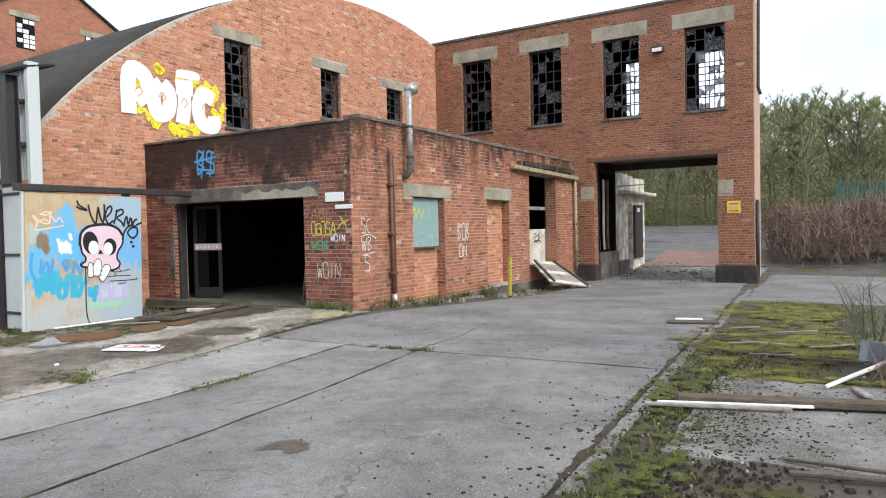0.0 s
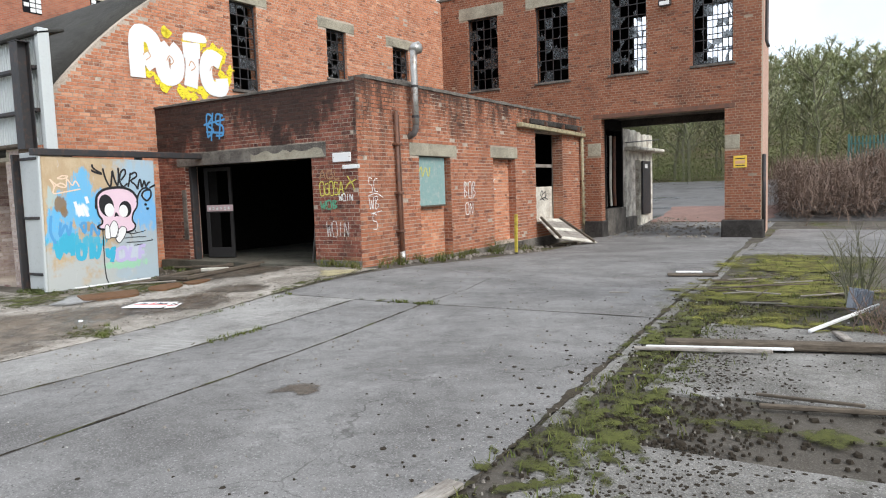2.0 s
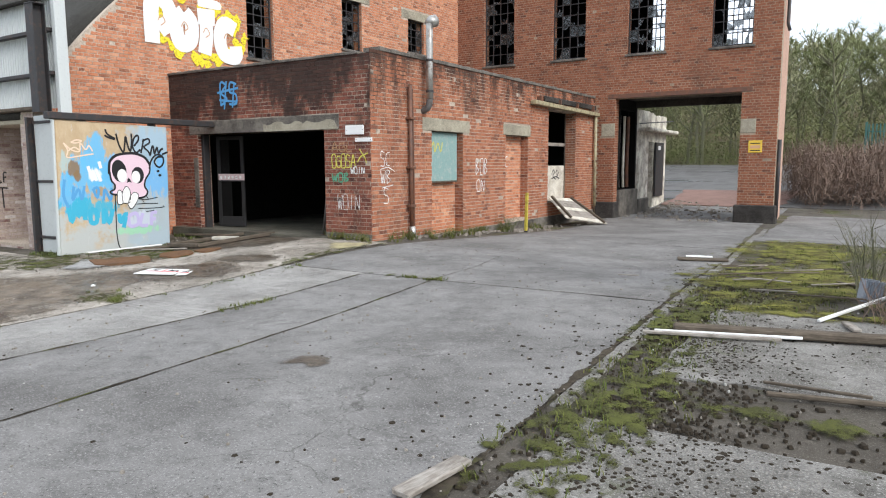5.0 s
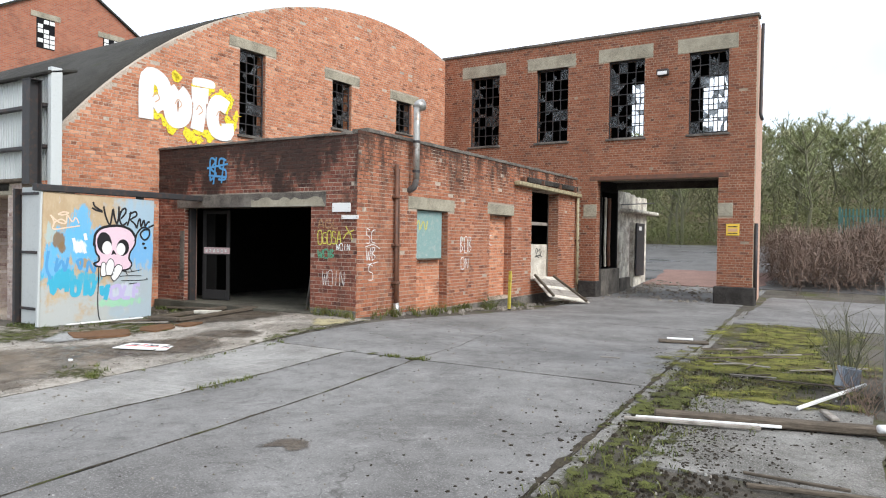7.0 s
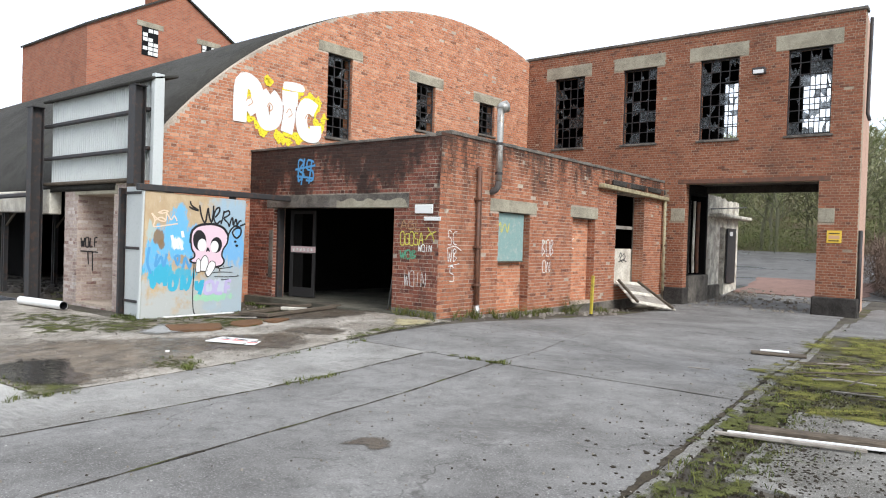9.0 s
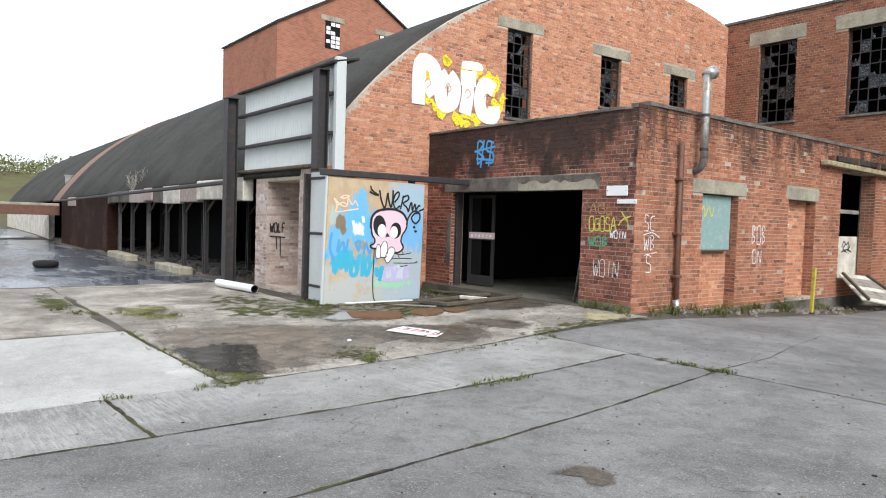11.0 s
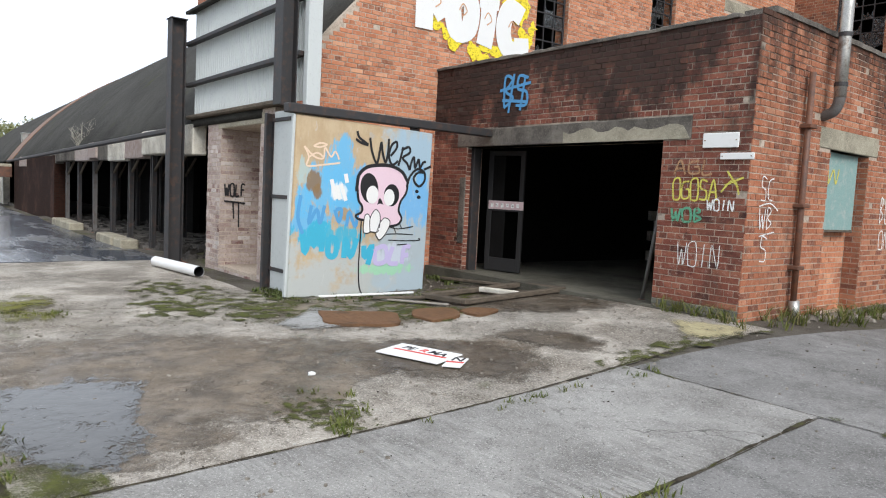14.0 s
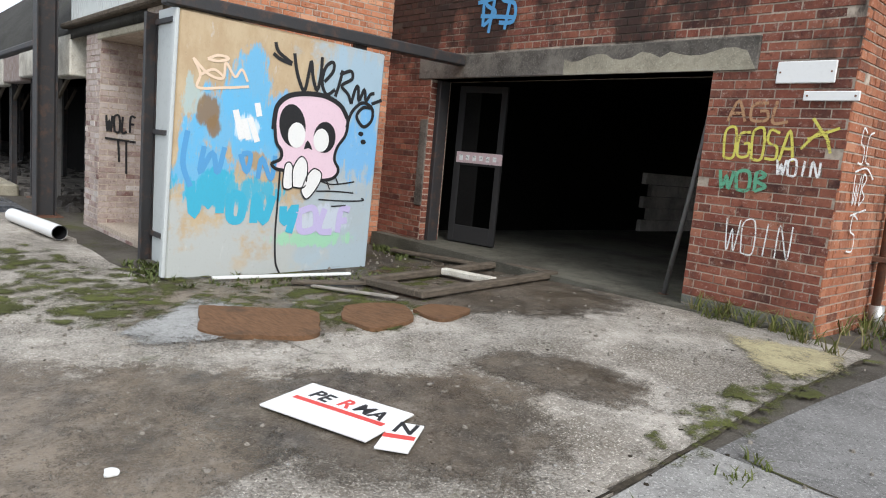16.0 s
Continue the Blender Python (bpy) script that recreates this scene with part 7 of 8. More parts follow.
# ---- the verge ----
heap("mulch", [(rng.uniform(0.1, 2.4), rng.uniform(1.6, 3.8)) for _ in range(260)], LITTER, "dark mulch on the verge slab", 28, 0.006, 0.022, "mulch", 0.3)
bar = plank("metal_pole", (-0.72, 5.32), (0.36, 5.66), 0.024, 0.024, WHITE_PAINT, "white painted metal pole on the verge", 0.03, 0.0, "pole")
plank("metal_pole", (-0.80, 5.25), (0.22, 5.55), 0.03, 0.03, WOOD_PALE, "grey pole beside the white one", 0.02, 0.0, "pole")
plank("timber", (-0.6, 5.46), (1.35, 6.02), 0.11, 0.07, WOOD_OLD, "long dark timber lying on the verge", 0.02)
plank("metal_pole", (0.42, 6.42), (0.95, 7.45), 0.03, 0.03, WHITE_PAINT, "short white pole propped on rubbish", 0.03, 0.10, "pole")
plank("plank", (0.62, 6.55), (0.72, 6.25), 0.07, 0.03, WOOD_PALE, "broken pale wooden offcut on the verge")
plank("plank", (0.30, 4.1), (1.3, 4.35), 0.03, 0.03, WOOD_OLD, "thin dark branch on the slab", 0.012)
for k in range(24):
    x, y = rng.gauss(-0.45, 0.5), rng.gauss(9.6, 0.9)
    a = rng.gauss(0.1, 0.3) if k % 3 else rng.uniform(-1.5, 1.5)
    l = rng.uniform(0.12, 0.5) if k % 4 else rng.uniform(0.6, 1.1)
    tagged(plank("lath", (x, y), (x + l * math.cos(a), y + l * math.sin(a)), rng.uniform(0.015, 0.05), 0.014, rng.choice((WOOD_OLD, WOOD_OLD, WOOD_PALE)), "splintered lath lying on the mossy verge", 0.03, rng.uniform(0, 0.03)), group="scattered laths")
plank("plank", (-1.95, 11.1), (-1.2, 11.3), 0.25, 0.03, WOOD_OLD, "dark warped board on the drive", 0.01)
plank("plank", (-1.85, 11.25), (-1.45, 11.35), 0.12, 0.02, WHITE_PAINT, "white painted board end on the drive", 0.045)
trough = thing("crate", pose(0.72, 7.85, low(0.72, 7.85), 0, 8, 20) @ Matrix.Diagonal((0.6, 0.8, 1.05, 1)), "grey-blue ribbed plastic crate tipped in the weeds", "crate")
CRATE = paint_material("grey_blue_plastic", (0.30, 0.34, 0.40), 0.5)
for lo, hi in (((0, 0, 0), (0.3, 0.02, 0.22)), ((0, 0.2, 0), (0.3, 0.22, 0.22)), ((0, 0.02, 0), (0.02, 0.2, 0.22)), ((0.28, 0.02, 0), (0.3, 0.2, 0.22)), ((0.02, 0.02, 0), (0.28, 0.2, 0.02))):
    part("side", boxed(lo, hi, 0.004), CRATE, trough)
for k in range(7):
    part("rib", boxed((0.02 + k * 0.04, -0.012, 0.01), (0.035 + k * 0.04, 0.0, 0.21)), CRATE, trough)
BLOCKWORK = concrete_material("mossy_blockwork", (0.34, 0.345, 0.30), (0.20, 0.205, 0.17), 0.6, 0.4, 1.2, 6.0)
pier = thing("block_pier", pose(1.10, 7.0, low(1.2, 7.4) - 0.05), "tall pier of grey mossy concrete blocks", "pier")
for j in range(17):
    part("block", boxed((0.0, 0.0, j * 0.225), (0.42, 0.44, j * 0.225 + 0.217), 0.008), BLOCKWORK, pier)
    part("block", boxed((0.0, 0.448, j * 0.225), (0.42, 0.9, j * 0.225 + 0.217), 0.008), BLOCKWORK, pier)
part("mortar", boxed((0.008, 0.008, 0), (0.412, 0.892, 3.82)), MORTAR, pier)
part("door_edge", boxed((0.425, -0.03, 0), (0.62, 0.06, 3.8), 0.01), STEEL_DARK, pier, "black steel door edge")
plank("plank", (-0.83, 1.85), (-0.78, 2.3), 0.10, 0.03, WOOD_PALE, "pale split board end lying on the road", 0.012)
plank("branch", (0.25, 4.36), (0.85, 4.27), 0.02, 0.02, WOOD_OLD, "thin dark branch on the verge slab", 0.012, 0.03, "branch")
can = thing("drink_can", pose(1.02, 5.75, low(1.02, 5.75) + 0.11, 0, 90, 30), "crushed white drink can on the dark timber", "can")
part("body", tube(bmesh.new(), [(0, 0, 0), (0, 0, 0.05), (0.008, 0, 0.11)], 0.033, 14), WHITE_PAINT, can, smooth=True)
part("lid", tube(bmesh.new(), [(0.008, 0, 0.11), (0.008, 0, 0.113)], 0.028, 14), STEEL_GALV, can)


# ---- plants ----
def leaf_material(name, a, b, rough=0.8):
    m = Nodes(name, rough)
    c = m.mix(m.chance(), a, b)
    return m.done(m.mix(m.span(m.noise(1.5, 4), 0.4, 0.7, 0, 0.4), c, tuple(v * 0.6 for v in a)))


GRASS = leaf_material("grass_blades", (0.07, 0.10, 0.022), (0.16, 0.16, 0.05))
GRASS_DRY = leaf_material("dry_grass", (0.24, 0.20, 0.10), (0.13, 0.12, 0.05))
TWIG = leaf_material("bramble_twigs", (0.28, 0.20, 0.155), (0.17, 0.125, 0.10))
BARK = leaf_material("grey_green_bark", (0.24, 0.23, 0.16), (0.16, 0.16, 0.10))
BARK_PALE = leaf_material("silvery_bark", (0.42, 0.40, 0.34), (0.26, 0.25, 0.2))
CROWN = leaf_material("budding_twigs", (0.34, 0.34, 0.20), (0.46, 0.44, 0.28))
IVY = leaf_material("ivy_and_moss", (0.075, 0.10, 0.035), (0.13, 0.145, 0.05))
CROWN_GREEN = leaf_material("green_budding_twigs", (0.26, 0.29, 0.14), (0.37, 0.39, 0.21))


def blades(name, spots, material, label, seed, h0, h1, spread=0.5, width=0.006, category="grass", per=6):
    """Tufts of thin bent blades as one mesh."""
    rng = np.random.default_rng(seed)
    n = len(spots) * per
    base = np.repeat(np.array([(x, y, ground_z(x, y) - 0.01) for x, y in spots]), per, axis=0)
    base[:, :2] += rng.normal(0, 0.025, (n, 2))
    a = rng.uniform(0, 2 * np.pi, n)
    h = rng.uniform(h0, h1, n)
    way = np.stack([np.cos(a), np.sin(a), np.zeros(n)], 1)
    side = np.stack([-np.sin(a), np.cos(a), np.zeros(n)], 1) * width
    up = np.array([0, 0, 1.0])
    mid = base + up * (h * 0.6)[:, None] + way * (h * spread * 0.35)[:, None]
    tip = base + up * (h * rng.uniform(0.75, 1.0, n))[:, None] + way * (h * spread)[:, None]
    v = np.stack([base - side, base + side, mid + side * 0.7, mid - side * 0.7, tip], 1).reshape(-1, 3)
    f = []
    for i in range(n):
        k = i * 5
        f += [(k, k + 1, k + 2, k + 3), (k + 3, k + 2, k + 4)]
    mesh = bpy.data.meshes.new(name)
    mesh.from_pydata(v.tolist(), [], f)
    return link_mesh(name, mesh, material, None, label, category, "", "stuff")


rng = random.Random(101)
line = lambda x0, y0, x1, y1, n, s: [(x0 + (x1 - x0) * k / n + rng.gauss(0, s), y0 + (y1 - y0) * k / n + rng.gauss(0, s)) for k in range(n)]
wall_foot = [(x, y) for x, y in line(-6.93, 10.0, -6.85, 16.5, 130, 0.11) if noise.noise((x, y * 1.7, 3)) > -0.12] + line(-8.0, 9.34, -6.95, 9.28, 26, 0.06) + [(x, y) for x, y in line(-6.75, 9.2, -6.55, 12.0, 60, 0.14) if noise.noise((x, y * 2, 5)) > -0.05]
blades("grass", wall_foot, GRASS, "rank green grass along the annex wall", 1, 0.05, 0.24, 1.0, 0.006, "grass", 8)
blades("dry_grass", wall_foot[::2], GRASS_DRY, "dry straw grass along the annex wall", 2, 0.06, 0.28, 1.1, 0.005, "grass", 6)
joint = (line(-6.56, 1.0, -6.5, 2.8, 36, 0.05) + line(-6.56, 4.4, -6.3, 7.2, 26, 0.03) + line(-6.9, 2.5, -6.5, 2.6, 30, 0.07) + line(-10.2, 2.42, -7.0, 2.46, 40, 0.05) + line(-7.3, 4.45, -6.7, 4.1, 90, 0.09) + line(-5.0, 6.78, -3.7, 6.76, 40, 0.05)
         + line(-5.0, 4.4, -5.0, 5.0, 14, 0.04) + line(-12.3, 2.9, -11.2, 3.5, 50, 0.14) + line(-13.5, 1.9, -12.0, 2.3, 50, 0.12))
joint = [(x, y) for x, y in joint if noise.noise((x * 2.3, y * 2.3, 9)) > 0.02]
blades("grass.001", joint, GRASS, "small grass tufts in the slab joints", 3, 0.02, 0.075, 0.9, 0.005, "grass", 12)
gate_foot = line(-11.6, 9.0, -12.5, 9.3, 40, 0.08) + line(-12.2, 6.1, -11.3, 5.9, 30, 0.1) + line(-10.9, 6.2, -10.5, 8.0, 40, 0.15)
blades("grass.002", gate_foot, IVY, "green weeds behind the gate", 4, 0.02, 0.08, 0.9, 0.010, "weeds", 9)
MOSS = concrete_material("moss", (0.10, 0.108, 0.03), (0.042, 0.042, 0.017), 0.8, 0.0, 3.0, 8.0, 0.95, 0.0, True, 0.3)
MOSS_BRIGHT = concrete_material("moss_bright", (0.20, 0.20, 0.045), (0.07, 0.058, 0.024), 0.95, 0.0, 3.0, 12.0, 0.95, 0.0, True, 0.3)


def moss(name, cx, cy, rx, ry, material, label, seed, height=0.035, holes=0.0, cells=46, freq=2.2, torn=0.75):
    """A cushion of moss with a torn outline and gaps."""
    bm = bmesh.new()
    edge = bm.verts.layers.float.new("edge")
    grid = {}
    for i in range(cells + 1):
        for j in range(cells + 1):
            x, y = cx + rx * (2 * i / cells - 1), cy + ry * (2 * j / cells - 1)
            d = ((x - cx) / rx) ** 2 + ((y - cy) / ry) ** 2
            n = noise.fractal(Vector((x * freq, y * freq, seed)), 1.0, 2.0, 5)
            k = 1.0 - d + torn * n - holes
            if k > -0.25:
                grid[i, j] = bm.verts.new((x, y, ground_z(x, y) + min(height, height * 2.0 * max(0.0, k)) * (0.6 + 0.6 * abs(noise.noise((x * 14, y * 14, seed)))) + 0.009))
                grid[i, j][edge] = min(1.0, max(0.0, (k + 0.2) * 0.95))
    for (i, j), v in grid.items():
        q = [grid.get(p) for p in ((i, j), (i + 1, j), (i + 1, j + 1), (i, j + 1))]
        if all(q):
            bm.faces.new(q)
    bmesh.ops.delete(bm, geom=[v for v in bm.verts if not v.link_faces], context="VERTS")
    return part(name, bm, material, None, label, "moss", "", "stuff", smooth=True)


moss("moss", -0.1, 9.3, 1.35, 2.6, MOSS_BRIGHT, "bright green moss carpet on the verge", 1, 0.012, 0.08, 110, 2.6, 0.8)
moss("moss.001", -0.3, 13.3, 1.35, 2.0, MOSS_BRIGHT, "bright green moss farther along the verge", 2, 0.012, 0.08, 90, 2.6, 0.8)
moss("moss.002", -0.46, 3.5, 0.42, 1.7, MOSS, "dark torn moss along the kerb", 3, 0.010, 0.4, 120, 8.0, 1.5)
moss("moss.012", -0.66, 6.2, 0.34, 1.6, MOSS, "thin torn moss along the kerb", 21, 0.010, 0.3, 120, 8.0, 1.5)
moss("moss.013", 0.55, 3.75, 0.9, 0.22, MOSS, "moss in the joint between the verge slabs", 22, 0.012, 0.6, 90, 5.0, 1.5)
moss("moss.014", 0.2, 6.85, 1.0, 0.3, MOSS_BRIGHT, "moss creeping over the slab edge", 23, 0.014, 0.4, 90, 5.0, 1.4)
moss("moss.004", -6.75, 2.62, 0.38, 0.3, MOSS, "moss cushion at the slab corner", 5, 0.03, 0.25, 24)
moss("moss.005", -7.0, 4.25, 0.45, 0.3, MOSS, "moss in the apron crack", 6, 0.006, 0.45, 120, 14.0, 1.6)
moss("moss.006", -11.9, 3.1, 1.2, 0.5, MOSS_BRIGHT, "moss and grass tuft by the wet road", 7, 0.04, 0.35, 30)
moss("moss.007", -10.9, 5.6, 1.2, 0.9, MOSS, "thin moss before the gate", 8, 0.008, 0.5, 110, 5.0, 1.5)
moss("moss.008", -10.0, 6.9, 1.1, 1.0, MOSS, "thin moss at the foot of the gate", 9, 0.008, 0.5, 110, 5.0, 1.5)
moss("moss.009", -12.6, 5.0, 1.1, 0.6, MOSS, "moss along the edge of the bay", 10, 0.010, 0.45, 80, 5.0, 1.5)
moss("moss.010", -13.8, 2.0, 1.6, 0.4, MOSS, "moss along a slab joint", 11, 0.02, 0.4, 30)
moss("moss.011", -4.4, 6.78, 0.8, 0.1, MOSS, "moss along the cross joint", 12, 0.008, 0.5, 60, 6.0, 1.4)
moss("moss.015", -11.2, 4.6, 0.9, 0.6, MOSS, "moss at the edge of the apron", 31, 0.008, 0.35, 90, 5.0, 1.4)
moss("moss.016", -10.35, 5.2, 0.55, 0.45, MOSS, "moss round the cement spill", 32, 0.008, 0.4, 90, 6.0, 1.4)
moss("moss.017", -9.3, 6.75, 0.5, 0.4, MOSS, "moss between the plywood scraps", 33, 0.008, 0.4, 80, 6.0, 1.4)
moss("moss.018", -10.6, 8.3, 0.8, 0.8, MOSS, "moss at the doorway threshold", 34, 0.008, 0.45, 90, 5.0, 1.4)
moss("moss.019", -6.65, 7.8, 0.22, 1.6, MOSS, "moss along the apron joint by the pier", 35, 0.010, 0.5, 110, 7.0, 1.5)
verge = [(rng.uniform(-0.9, 1.0), rng.uniform(6.9, 15)) for _ in range(420)] + [(rng.gauss(-0.45, 0.2), rng.uniform(2.2, 7)) for _ in range(160)]
blades("grass.003", verge, GRASS, "short grass through the verge moss", 5, 0.02, 0.09, 0.8, 0.004, "grass", 6)


def twig_shrub(name, x, y, height, count, material, label, seed, spread=0.55, r=0.008):
    rng = random.Random(seed)
    bm = bmesh.new()
    for _ in range(count):
        a, s = rng.uniform(0, math.tau), rng.uniform(0.1, spread)
        h = height * rng.uniform(0.55, 1.0)
        p = Vector((x + rng.gauss(0, 0.08), y + rng.gauss(0, 0.08), ground_z(x, y) - 0.02))
        q = p + Vector((math.cos(a) * s * 0.4, math.sin(a) * s * 0.4, h * 0.55))
        t = p + Vector((math.cos(a) * s, math.sin(a) * s, h))
        tube(bm, [p, q, t], r, 4, 0.25, False)
        for _ in range(4):
            k = rng.uniform(0.3, 0.9)
            o = p.lerp(t, k)
            tube(bm, [o, o + Vector((rng.gauss(0, 0.12), rng.gauss(0, 0.12), rng.uniform(0.05, 0.3)))], r * 0.5, 3, 0.3, False)
    return part(name, bm, material, None, label, "shrub")


twig_shrub("shrub", 0.78, 8.2, 0.95, 26, BARK, "bare straggling shrub beside the block pier", 3)
twig_shrub("shrub", 0.95, 6.7, 0.40, 18, TWIG, "small dead weed beside the timber", 4, 0.3, 0.005)
twig_shrub("shrub", -26.5, 6.25, 1.0, 16, BARK_PALE, "leafless sapling growing from the shed eave", 6, 0.5, 0.012).location = (0, 0.2, 2.3)
twig_shrub("shrub", -6.75, 14.3, 0.35, 14, IVY, "weeds at the annex footing", 8, 0.4, 0.006)


def thicket(name, x0, y0, x1, y1, deep, height, count, label, seed, material):
    """A tangle of arching canes as one mesh of thin three-sided strips."""
    rng = np.random.default_rng(seed)
    t = rng.random(count)
    d = rng.normal(0, 1, count) * deep * 0.4
    nx, ny = -(y1 - y0), x1 - x0
    ln = math.hypot(nx, ny)
    bx, by = x0 + (x1 - x0) * t + nx / ln * d, y0 + (y1 - y0) * t + ny / ln * d
    bz = np.array([ground_z(a, b) for a, b in zip(bx, by)])
    env = height * (1 - 0.55 * (d / deep) ** 2) * (0.72 + 0.28 * np.array([noise.noise((v * 9.0, seed, 0.5)) for v in t]))
    a = rng.uniform(0, 2 * np.pi, count)
    s = rng.uniform(0.15, 0.6, count)
    rise = rng.normal(0.12, 0.3, count)
    p0 = np.stack([bx, by, bz + env * rng.random(count) ** 0.7 * 0.92], 1)
    p1 = p0 + np.stack([np.cos(a) * s * 0.55, np.sin(a) * s * 0.55, rise * 0.8], 1)
    p2 = p1 + np.stack([np.cos(a) * s * 0.6, np.sin(a) * s * 0.6, rise * 0.25 - 0.08], 1)
    for p in (p0, p1, p2):
        p[:, 2] = np.maximum(p[:, 2], bz)
    w = rng.uniform(0.004, 0.011, count)[:, None] * np.stack([-np.sin(a), np.cos(a), np.full(count, 0.4)], 1)
    v = np.stack([p0 - w, p0 + w, p1 + w, p1 - w, p2], 1).reshape(-1, 3)
    f = [q for i in range(count) for q in ((5 * i, 5 * i + 1, 5 * i + 2, 5 * i + 3), (5 * i + 3, 5 * i + 2, 5 * i + 4))]
    mesh = bpy.data.meshes.new(name)
    mesh.from_pydata(v.tolist(), [], f)
    return link_mesh(name, mesh, material, None, label, "thicket", "", "stuff")


thicket("bramble_thicket", -2.2, 29.0, 14.0, 34.0, 3.4, 2.5, 40000, "dense brown bramble thicket behind the yard", 1, TWIG)
thicket("bramble_thicket.001", -1.9, 27.4, 2.2, 28.3, 1.3, 1.9, 2500, "brown brambles at the gateway corner", 2, TWIG)
thicket("scrub", -14, 46, 22, 48, 4, 1.3, 5000, "greenish scrub at the foot of the wood", 3, IVY)


def leaf_cloud(name, x0, x1, y0, y1, height, count, material, label, seed, size):
    """Undergrowth on the slope: many small tilted leaves in uneven clumps."""
    g = np.random.default_rng(seed)
    mids = np.stack([g.uniform(x0, x1, 260), g.uniform(y0, y1, 260), g.uniform(0.4, 1.0, 260)], 1)
    pick = mids[g.integers(0, 260, count)]
    x, y = pick[:, 0] + g.normal(0, 1.0, count), pick[:, 1] + g.normal(0, 1.0, count)
    z = np.array([ground_z(a, b) for a, b in zip(x, y)]) + pick[:, 2] * height * g.random(count) ** 0.8
    p = np.stack([x, y, z], 1)
    u, w = g.normal(0, 1, (count, 3)), g.normal(0, 1, (count, 3))
    s = g.uniform(0.4, 1.0, count)[:, None] * size
    u, w = u / np.linalg.norm(u, axis=1)[:, None] * s, w / np.linalg.norm(w, axis=1)[:, None] * s * 0.6
    v = np.stack([p - u, p + w, p + u, p - w], 1).reshape(-1, 3)
    mesh = bpy.data.meshes.new(name)
    mesh.from_pydata(v.tolist(), [], np.arange(4 * count).reshape(-1, 4).tolist())
    return link_mesh(name, mesh, material, None, label, "undergrowth", "", "stuff")


SLOPE_LEAF = leaf_material("slope_undergrowth", (0.16, 0.175, 0.075), (0.25, 0.255, 0.135))
leaf_cloud("undergrowth", -26, 36, 46, 58, 4.2, 60000, SLOPE_LEAF, "mossy green undergrowth at the foot of the wood", 5, 0.085)
leaf_cloud("undergrowth.001", -40, 60, 58, 84, 6.5, 60000, SLOPE_LEAF, "dim green undergrowth up the wooded slope", 6, 0.13)

leaf_cloud("undergrowth.002", -190, -130, -90, 30, 4.0, 24000, SLOPE_LEAF, "hazy green woodland on the far hill", 7, 0.4)


def fence_panel():
    ob = thing("palisade_fence", Matrix(), "green steel palisade fence below the wood", "fence", "palisade fence panels")
    green = steel_material("fence_green", (0.05, 0.16, 0.14), (0.08, 0.10, 0.08), 0.2)
    for z in (0.5, 2.0):
        part("rail", boxed((0, 0, z), (2.75, 0.05, z + 0.06)), green, ob)
    part("post", h_section(bmesh.new(), 2.5, 0.1, 0.1), green, ob)
    for k in range(17):
        part("pale", boxed((0.08 + k * 0.158, -0.02, 0.05), (0.15 + k * 0.158, 0.0, 2.4)), green, ob)
    return ob


fence = fence_panel()
fence.matrix_world = pose(0.0, 39.5, ground_z(0, 39.5) + 0.05, 0, 0, 6)
for k in range(1, 9):
    x, y = 2.74 * k, 39.5 + 0.288 * k
    copy_thing(fence, pose(x, y, ground_z(x, y) + 0.05, 0, 0, 6))
bank = slab("bank", ((-3, 37.5), (30, 40.5), (30, 45), (-3, 43)), GROUND, None, 0.06, 1.5, 0.3, 60, "low grassy bank under the fence", "bank", "structure")


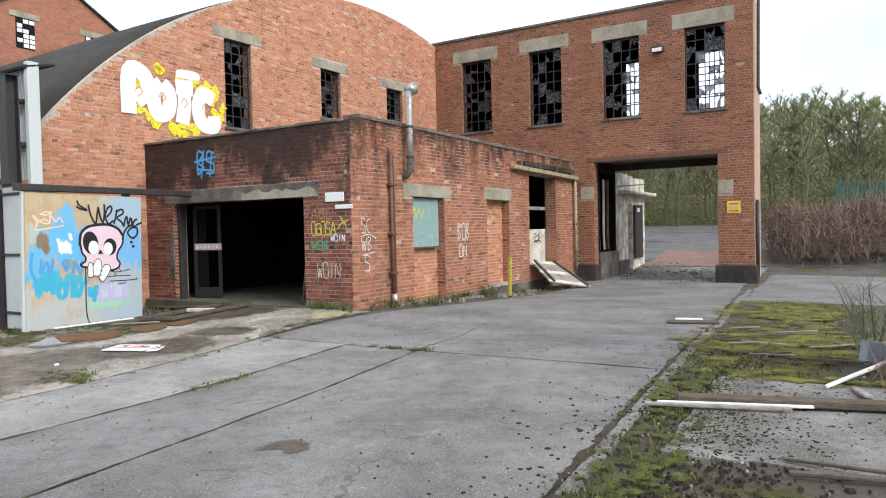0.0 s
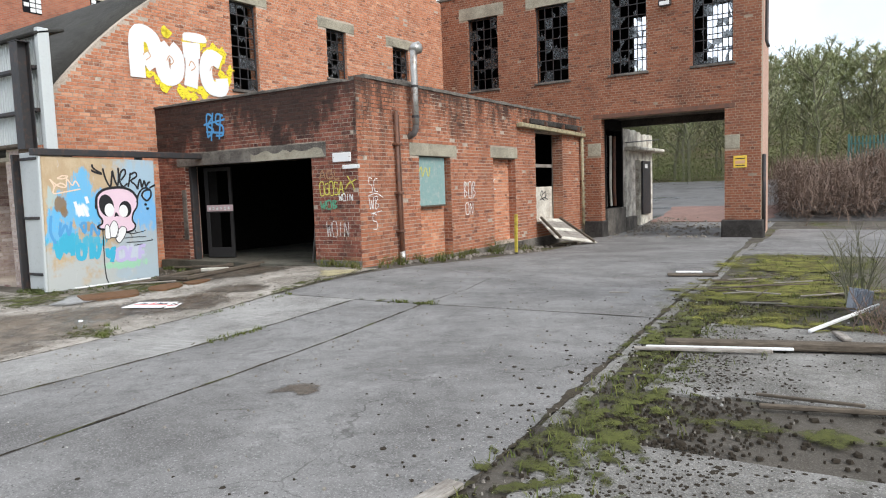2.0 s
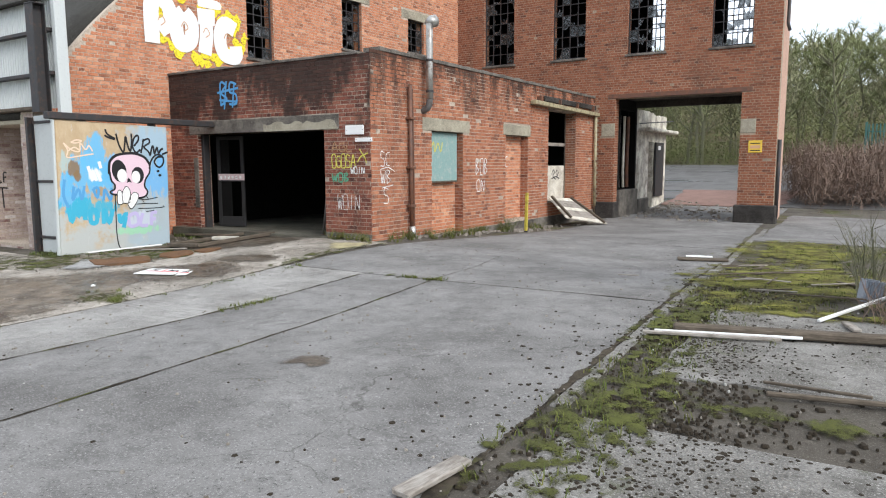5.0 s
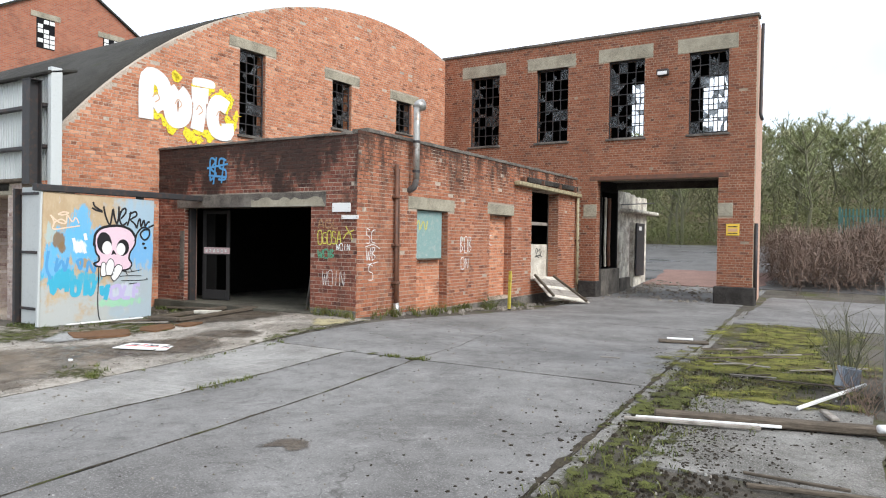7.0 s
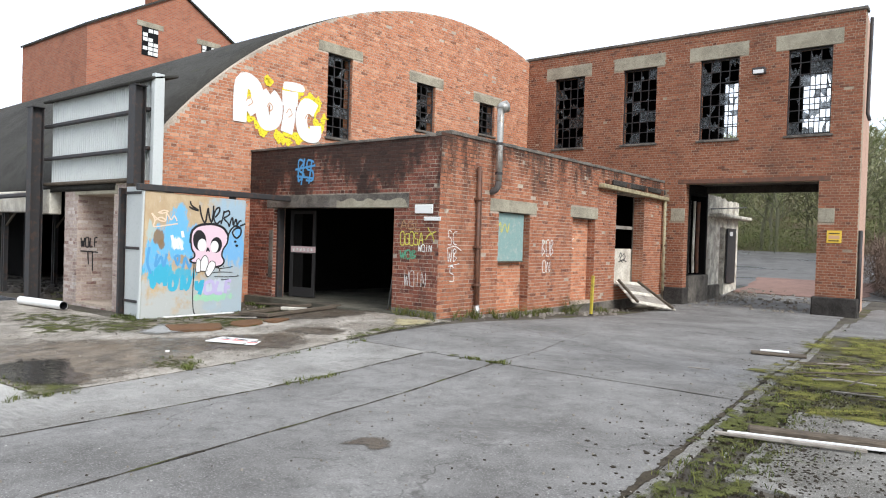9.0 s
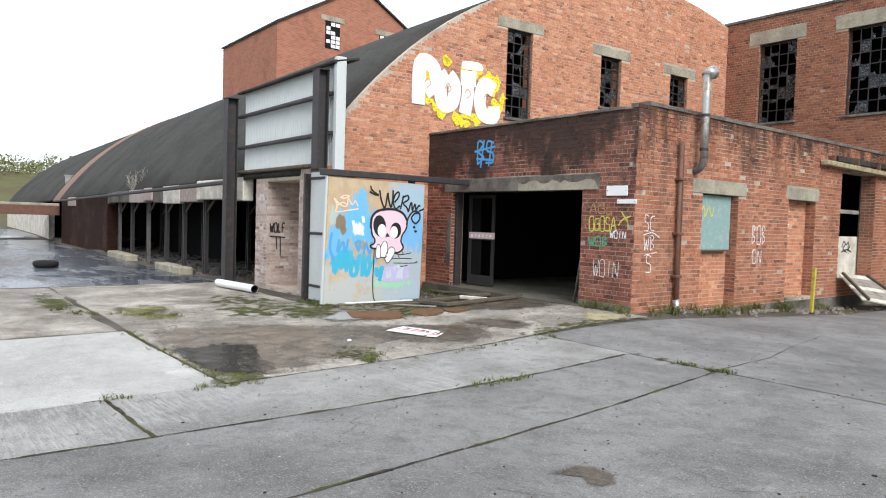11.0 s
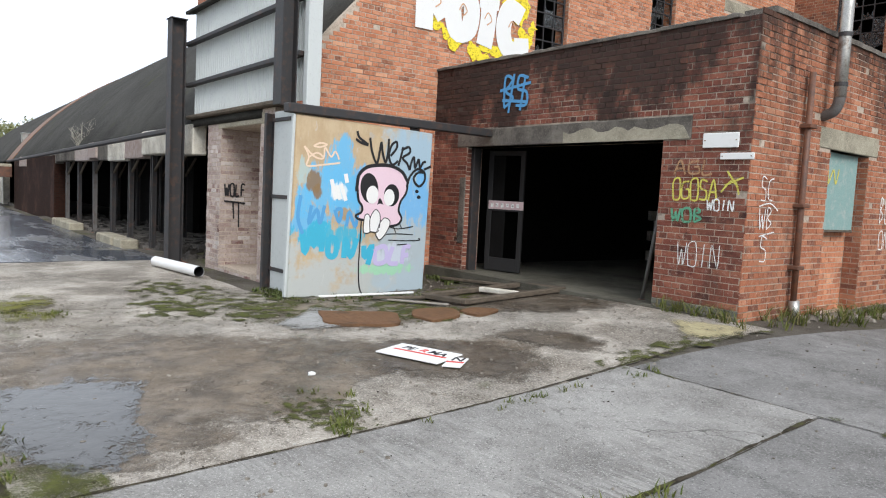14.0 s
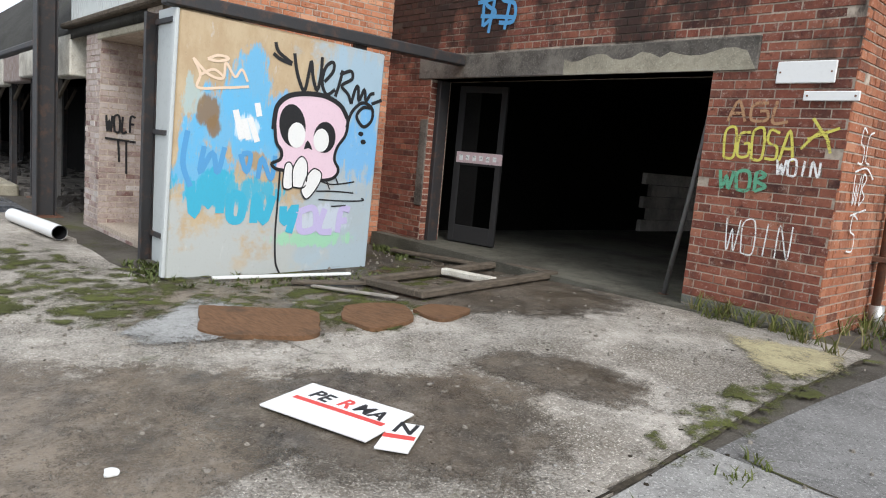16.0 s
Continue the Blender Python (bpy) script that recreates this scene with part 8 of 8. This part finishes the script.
def tree(name, height, lean, seed, bark, crown_tone, label, twigs=1500):
    """A slender winter tree: tapered trunk, limbs, forked branches and a cloud of fine twigs."""
    rng = random.Random(seed)
    ob = thing(name, Matrix(), label, "tree")
    bm = bmesh.new()
    spine = [Vector((lean * (k / 6) ** 1.5 * height + rng.gauss(0, 0.06 * k), rng.gauss(0, 0.06 * k), height * 0.92 * k / 6)) for k in range(7)]
    tube(bm, spine, height * 0.016, 7, 0.18)
    part("trunk", bm, bark, ob)
    ends = []
    bm = bmesh.new()
    for _ in range(22):
        k = rng.uniform(0.22, 0.97)
        i = min(5, int(k * 6))
        p = spine[i].lerp(spine[i + 1], k * 6 - i)
        a, l = rng.uniform(0, math.tau), height * rng.uniform(0.12, 0.30) * (1.15 - k * 0.7)
        q = p + Vector((math.cos(a) * l * 0.6, math.sin(a) * l * 0.6, l * 0.45))
        t = q + Vector((math.cos(a) * l * 0.45, math.sin(a) * l * 0.45, l * rng.uniform(0.5, 0.9)))
        tube(bm, [p, q, t], height * 0.0055, 4, 0.3, False)
        ends += [(p, q), (q, t), (q, t)]
        for _ in range(3):
            o = q.lerp(t, rng.uniform(0.0, 0.9))
            e = o + Vector((rng.gauss(0, l * 0.3), rng.gauss(0, l * 0.3), l * rng.uniform(0.2, 0.55)))
            tube(bm, [o, e], height * 0.0025, 3, 0.4, False)
            ends.append((o, e))
    part("branchwork", bm, bark, ob)
    verts, faces = [], []
    for n in range(twigs):
        o, e = rng.choice(ends)
        p = o.lerp(e, rng.uniform(0.1, 1.1))
        d = Vector((rng.gauss(0, 0.32), rng.gauss(0, 0.32), rng.uniform(0.05, 0.6))) * height * 0.075
        s = Vector((rng.gauss(0, 1), rng.gauss(0, 1), 0.2)).normalized() * rng.uniform(0.012, 0.035)
        k = len(verts)
        verts += [p - s, p + s, p + d * 0.6 + s, p + d]
        faces += [(k, k + 1, k + 2), (k, k + 2, k + 3)]
    mesh = bpy.data.meshes.new("crown")
    mesh.from_pydata([tuple(v) for v in verts], [], faces)
    link_mesh("crown", mesh, crown_tone, ob)
    return ob


kinds = [tree("tree", 7.6, 0.05, 1, BARK, CROWN, "bare budding tree on the wooded slope", 2200), tree("tree", 8.6, -0.04, 2, BARK, CROWN_GREEN, "ivy-grown tree on the wooded slope", 2600),
         tree("tree", 6.6, 0.10, 3, BARK, CROWN, "slim leaning tree on the wooded slope", 1800), tree("tree", 8.2, 0.02, 4, BARK, CROWN_GREEN, "dense green-budded tree on the wooded slope", 2600)]
birch = tree("tree", 8.5, -0.16, 7, BARK_PALE, CROWN, "pale leaning birch behind the brambles", 700)
rng = random.Random(202)
spots = [(rng.uniform(-24, 30), rng.uniform(47, 54)) for _ in range(46)] + [(rng.uniform(-30, 42), rng.uniform(54, 66)) for _ in range(60)] + [(rng.uniform(-40, 60), rng.uniform(68, 84)) for _ in range(50)]
spots += [(rng.uniform(20, 60), rng.uniform(24, 46)) for _ in range(16)]
for k, (x, y) in enumerate(spots):
    m = pose(x, y, ground_z(x, y) - 0.15, 0, 0, rng.uniform(0, 360))
    if k < 4:
        kinds[k].matrix_world = m
        tagged(kinds[k], group="wooded slope")
    else:
        copy_thing(kinds[k % 4], m)
birch.matrix_world = pose(5.6, 36.0, ground_z(5.6, 36))
copy_thing(birch, pose(8.8, 37.2, ground_z(8.8, 37.2), 0, 0, 70))


# ---- bricks that can be told apart at the pier and jamb ----
single_bricks([b for b in near_bricks if b[2] > 0.02], BRICK_FRONT, wall_front)
single_bricks([b for b in near_bricks if b[2] <= 0.02], BRICK_PLINTH, wall_front, 6)
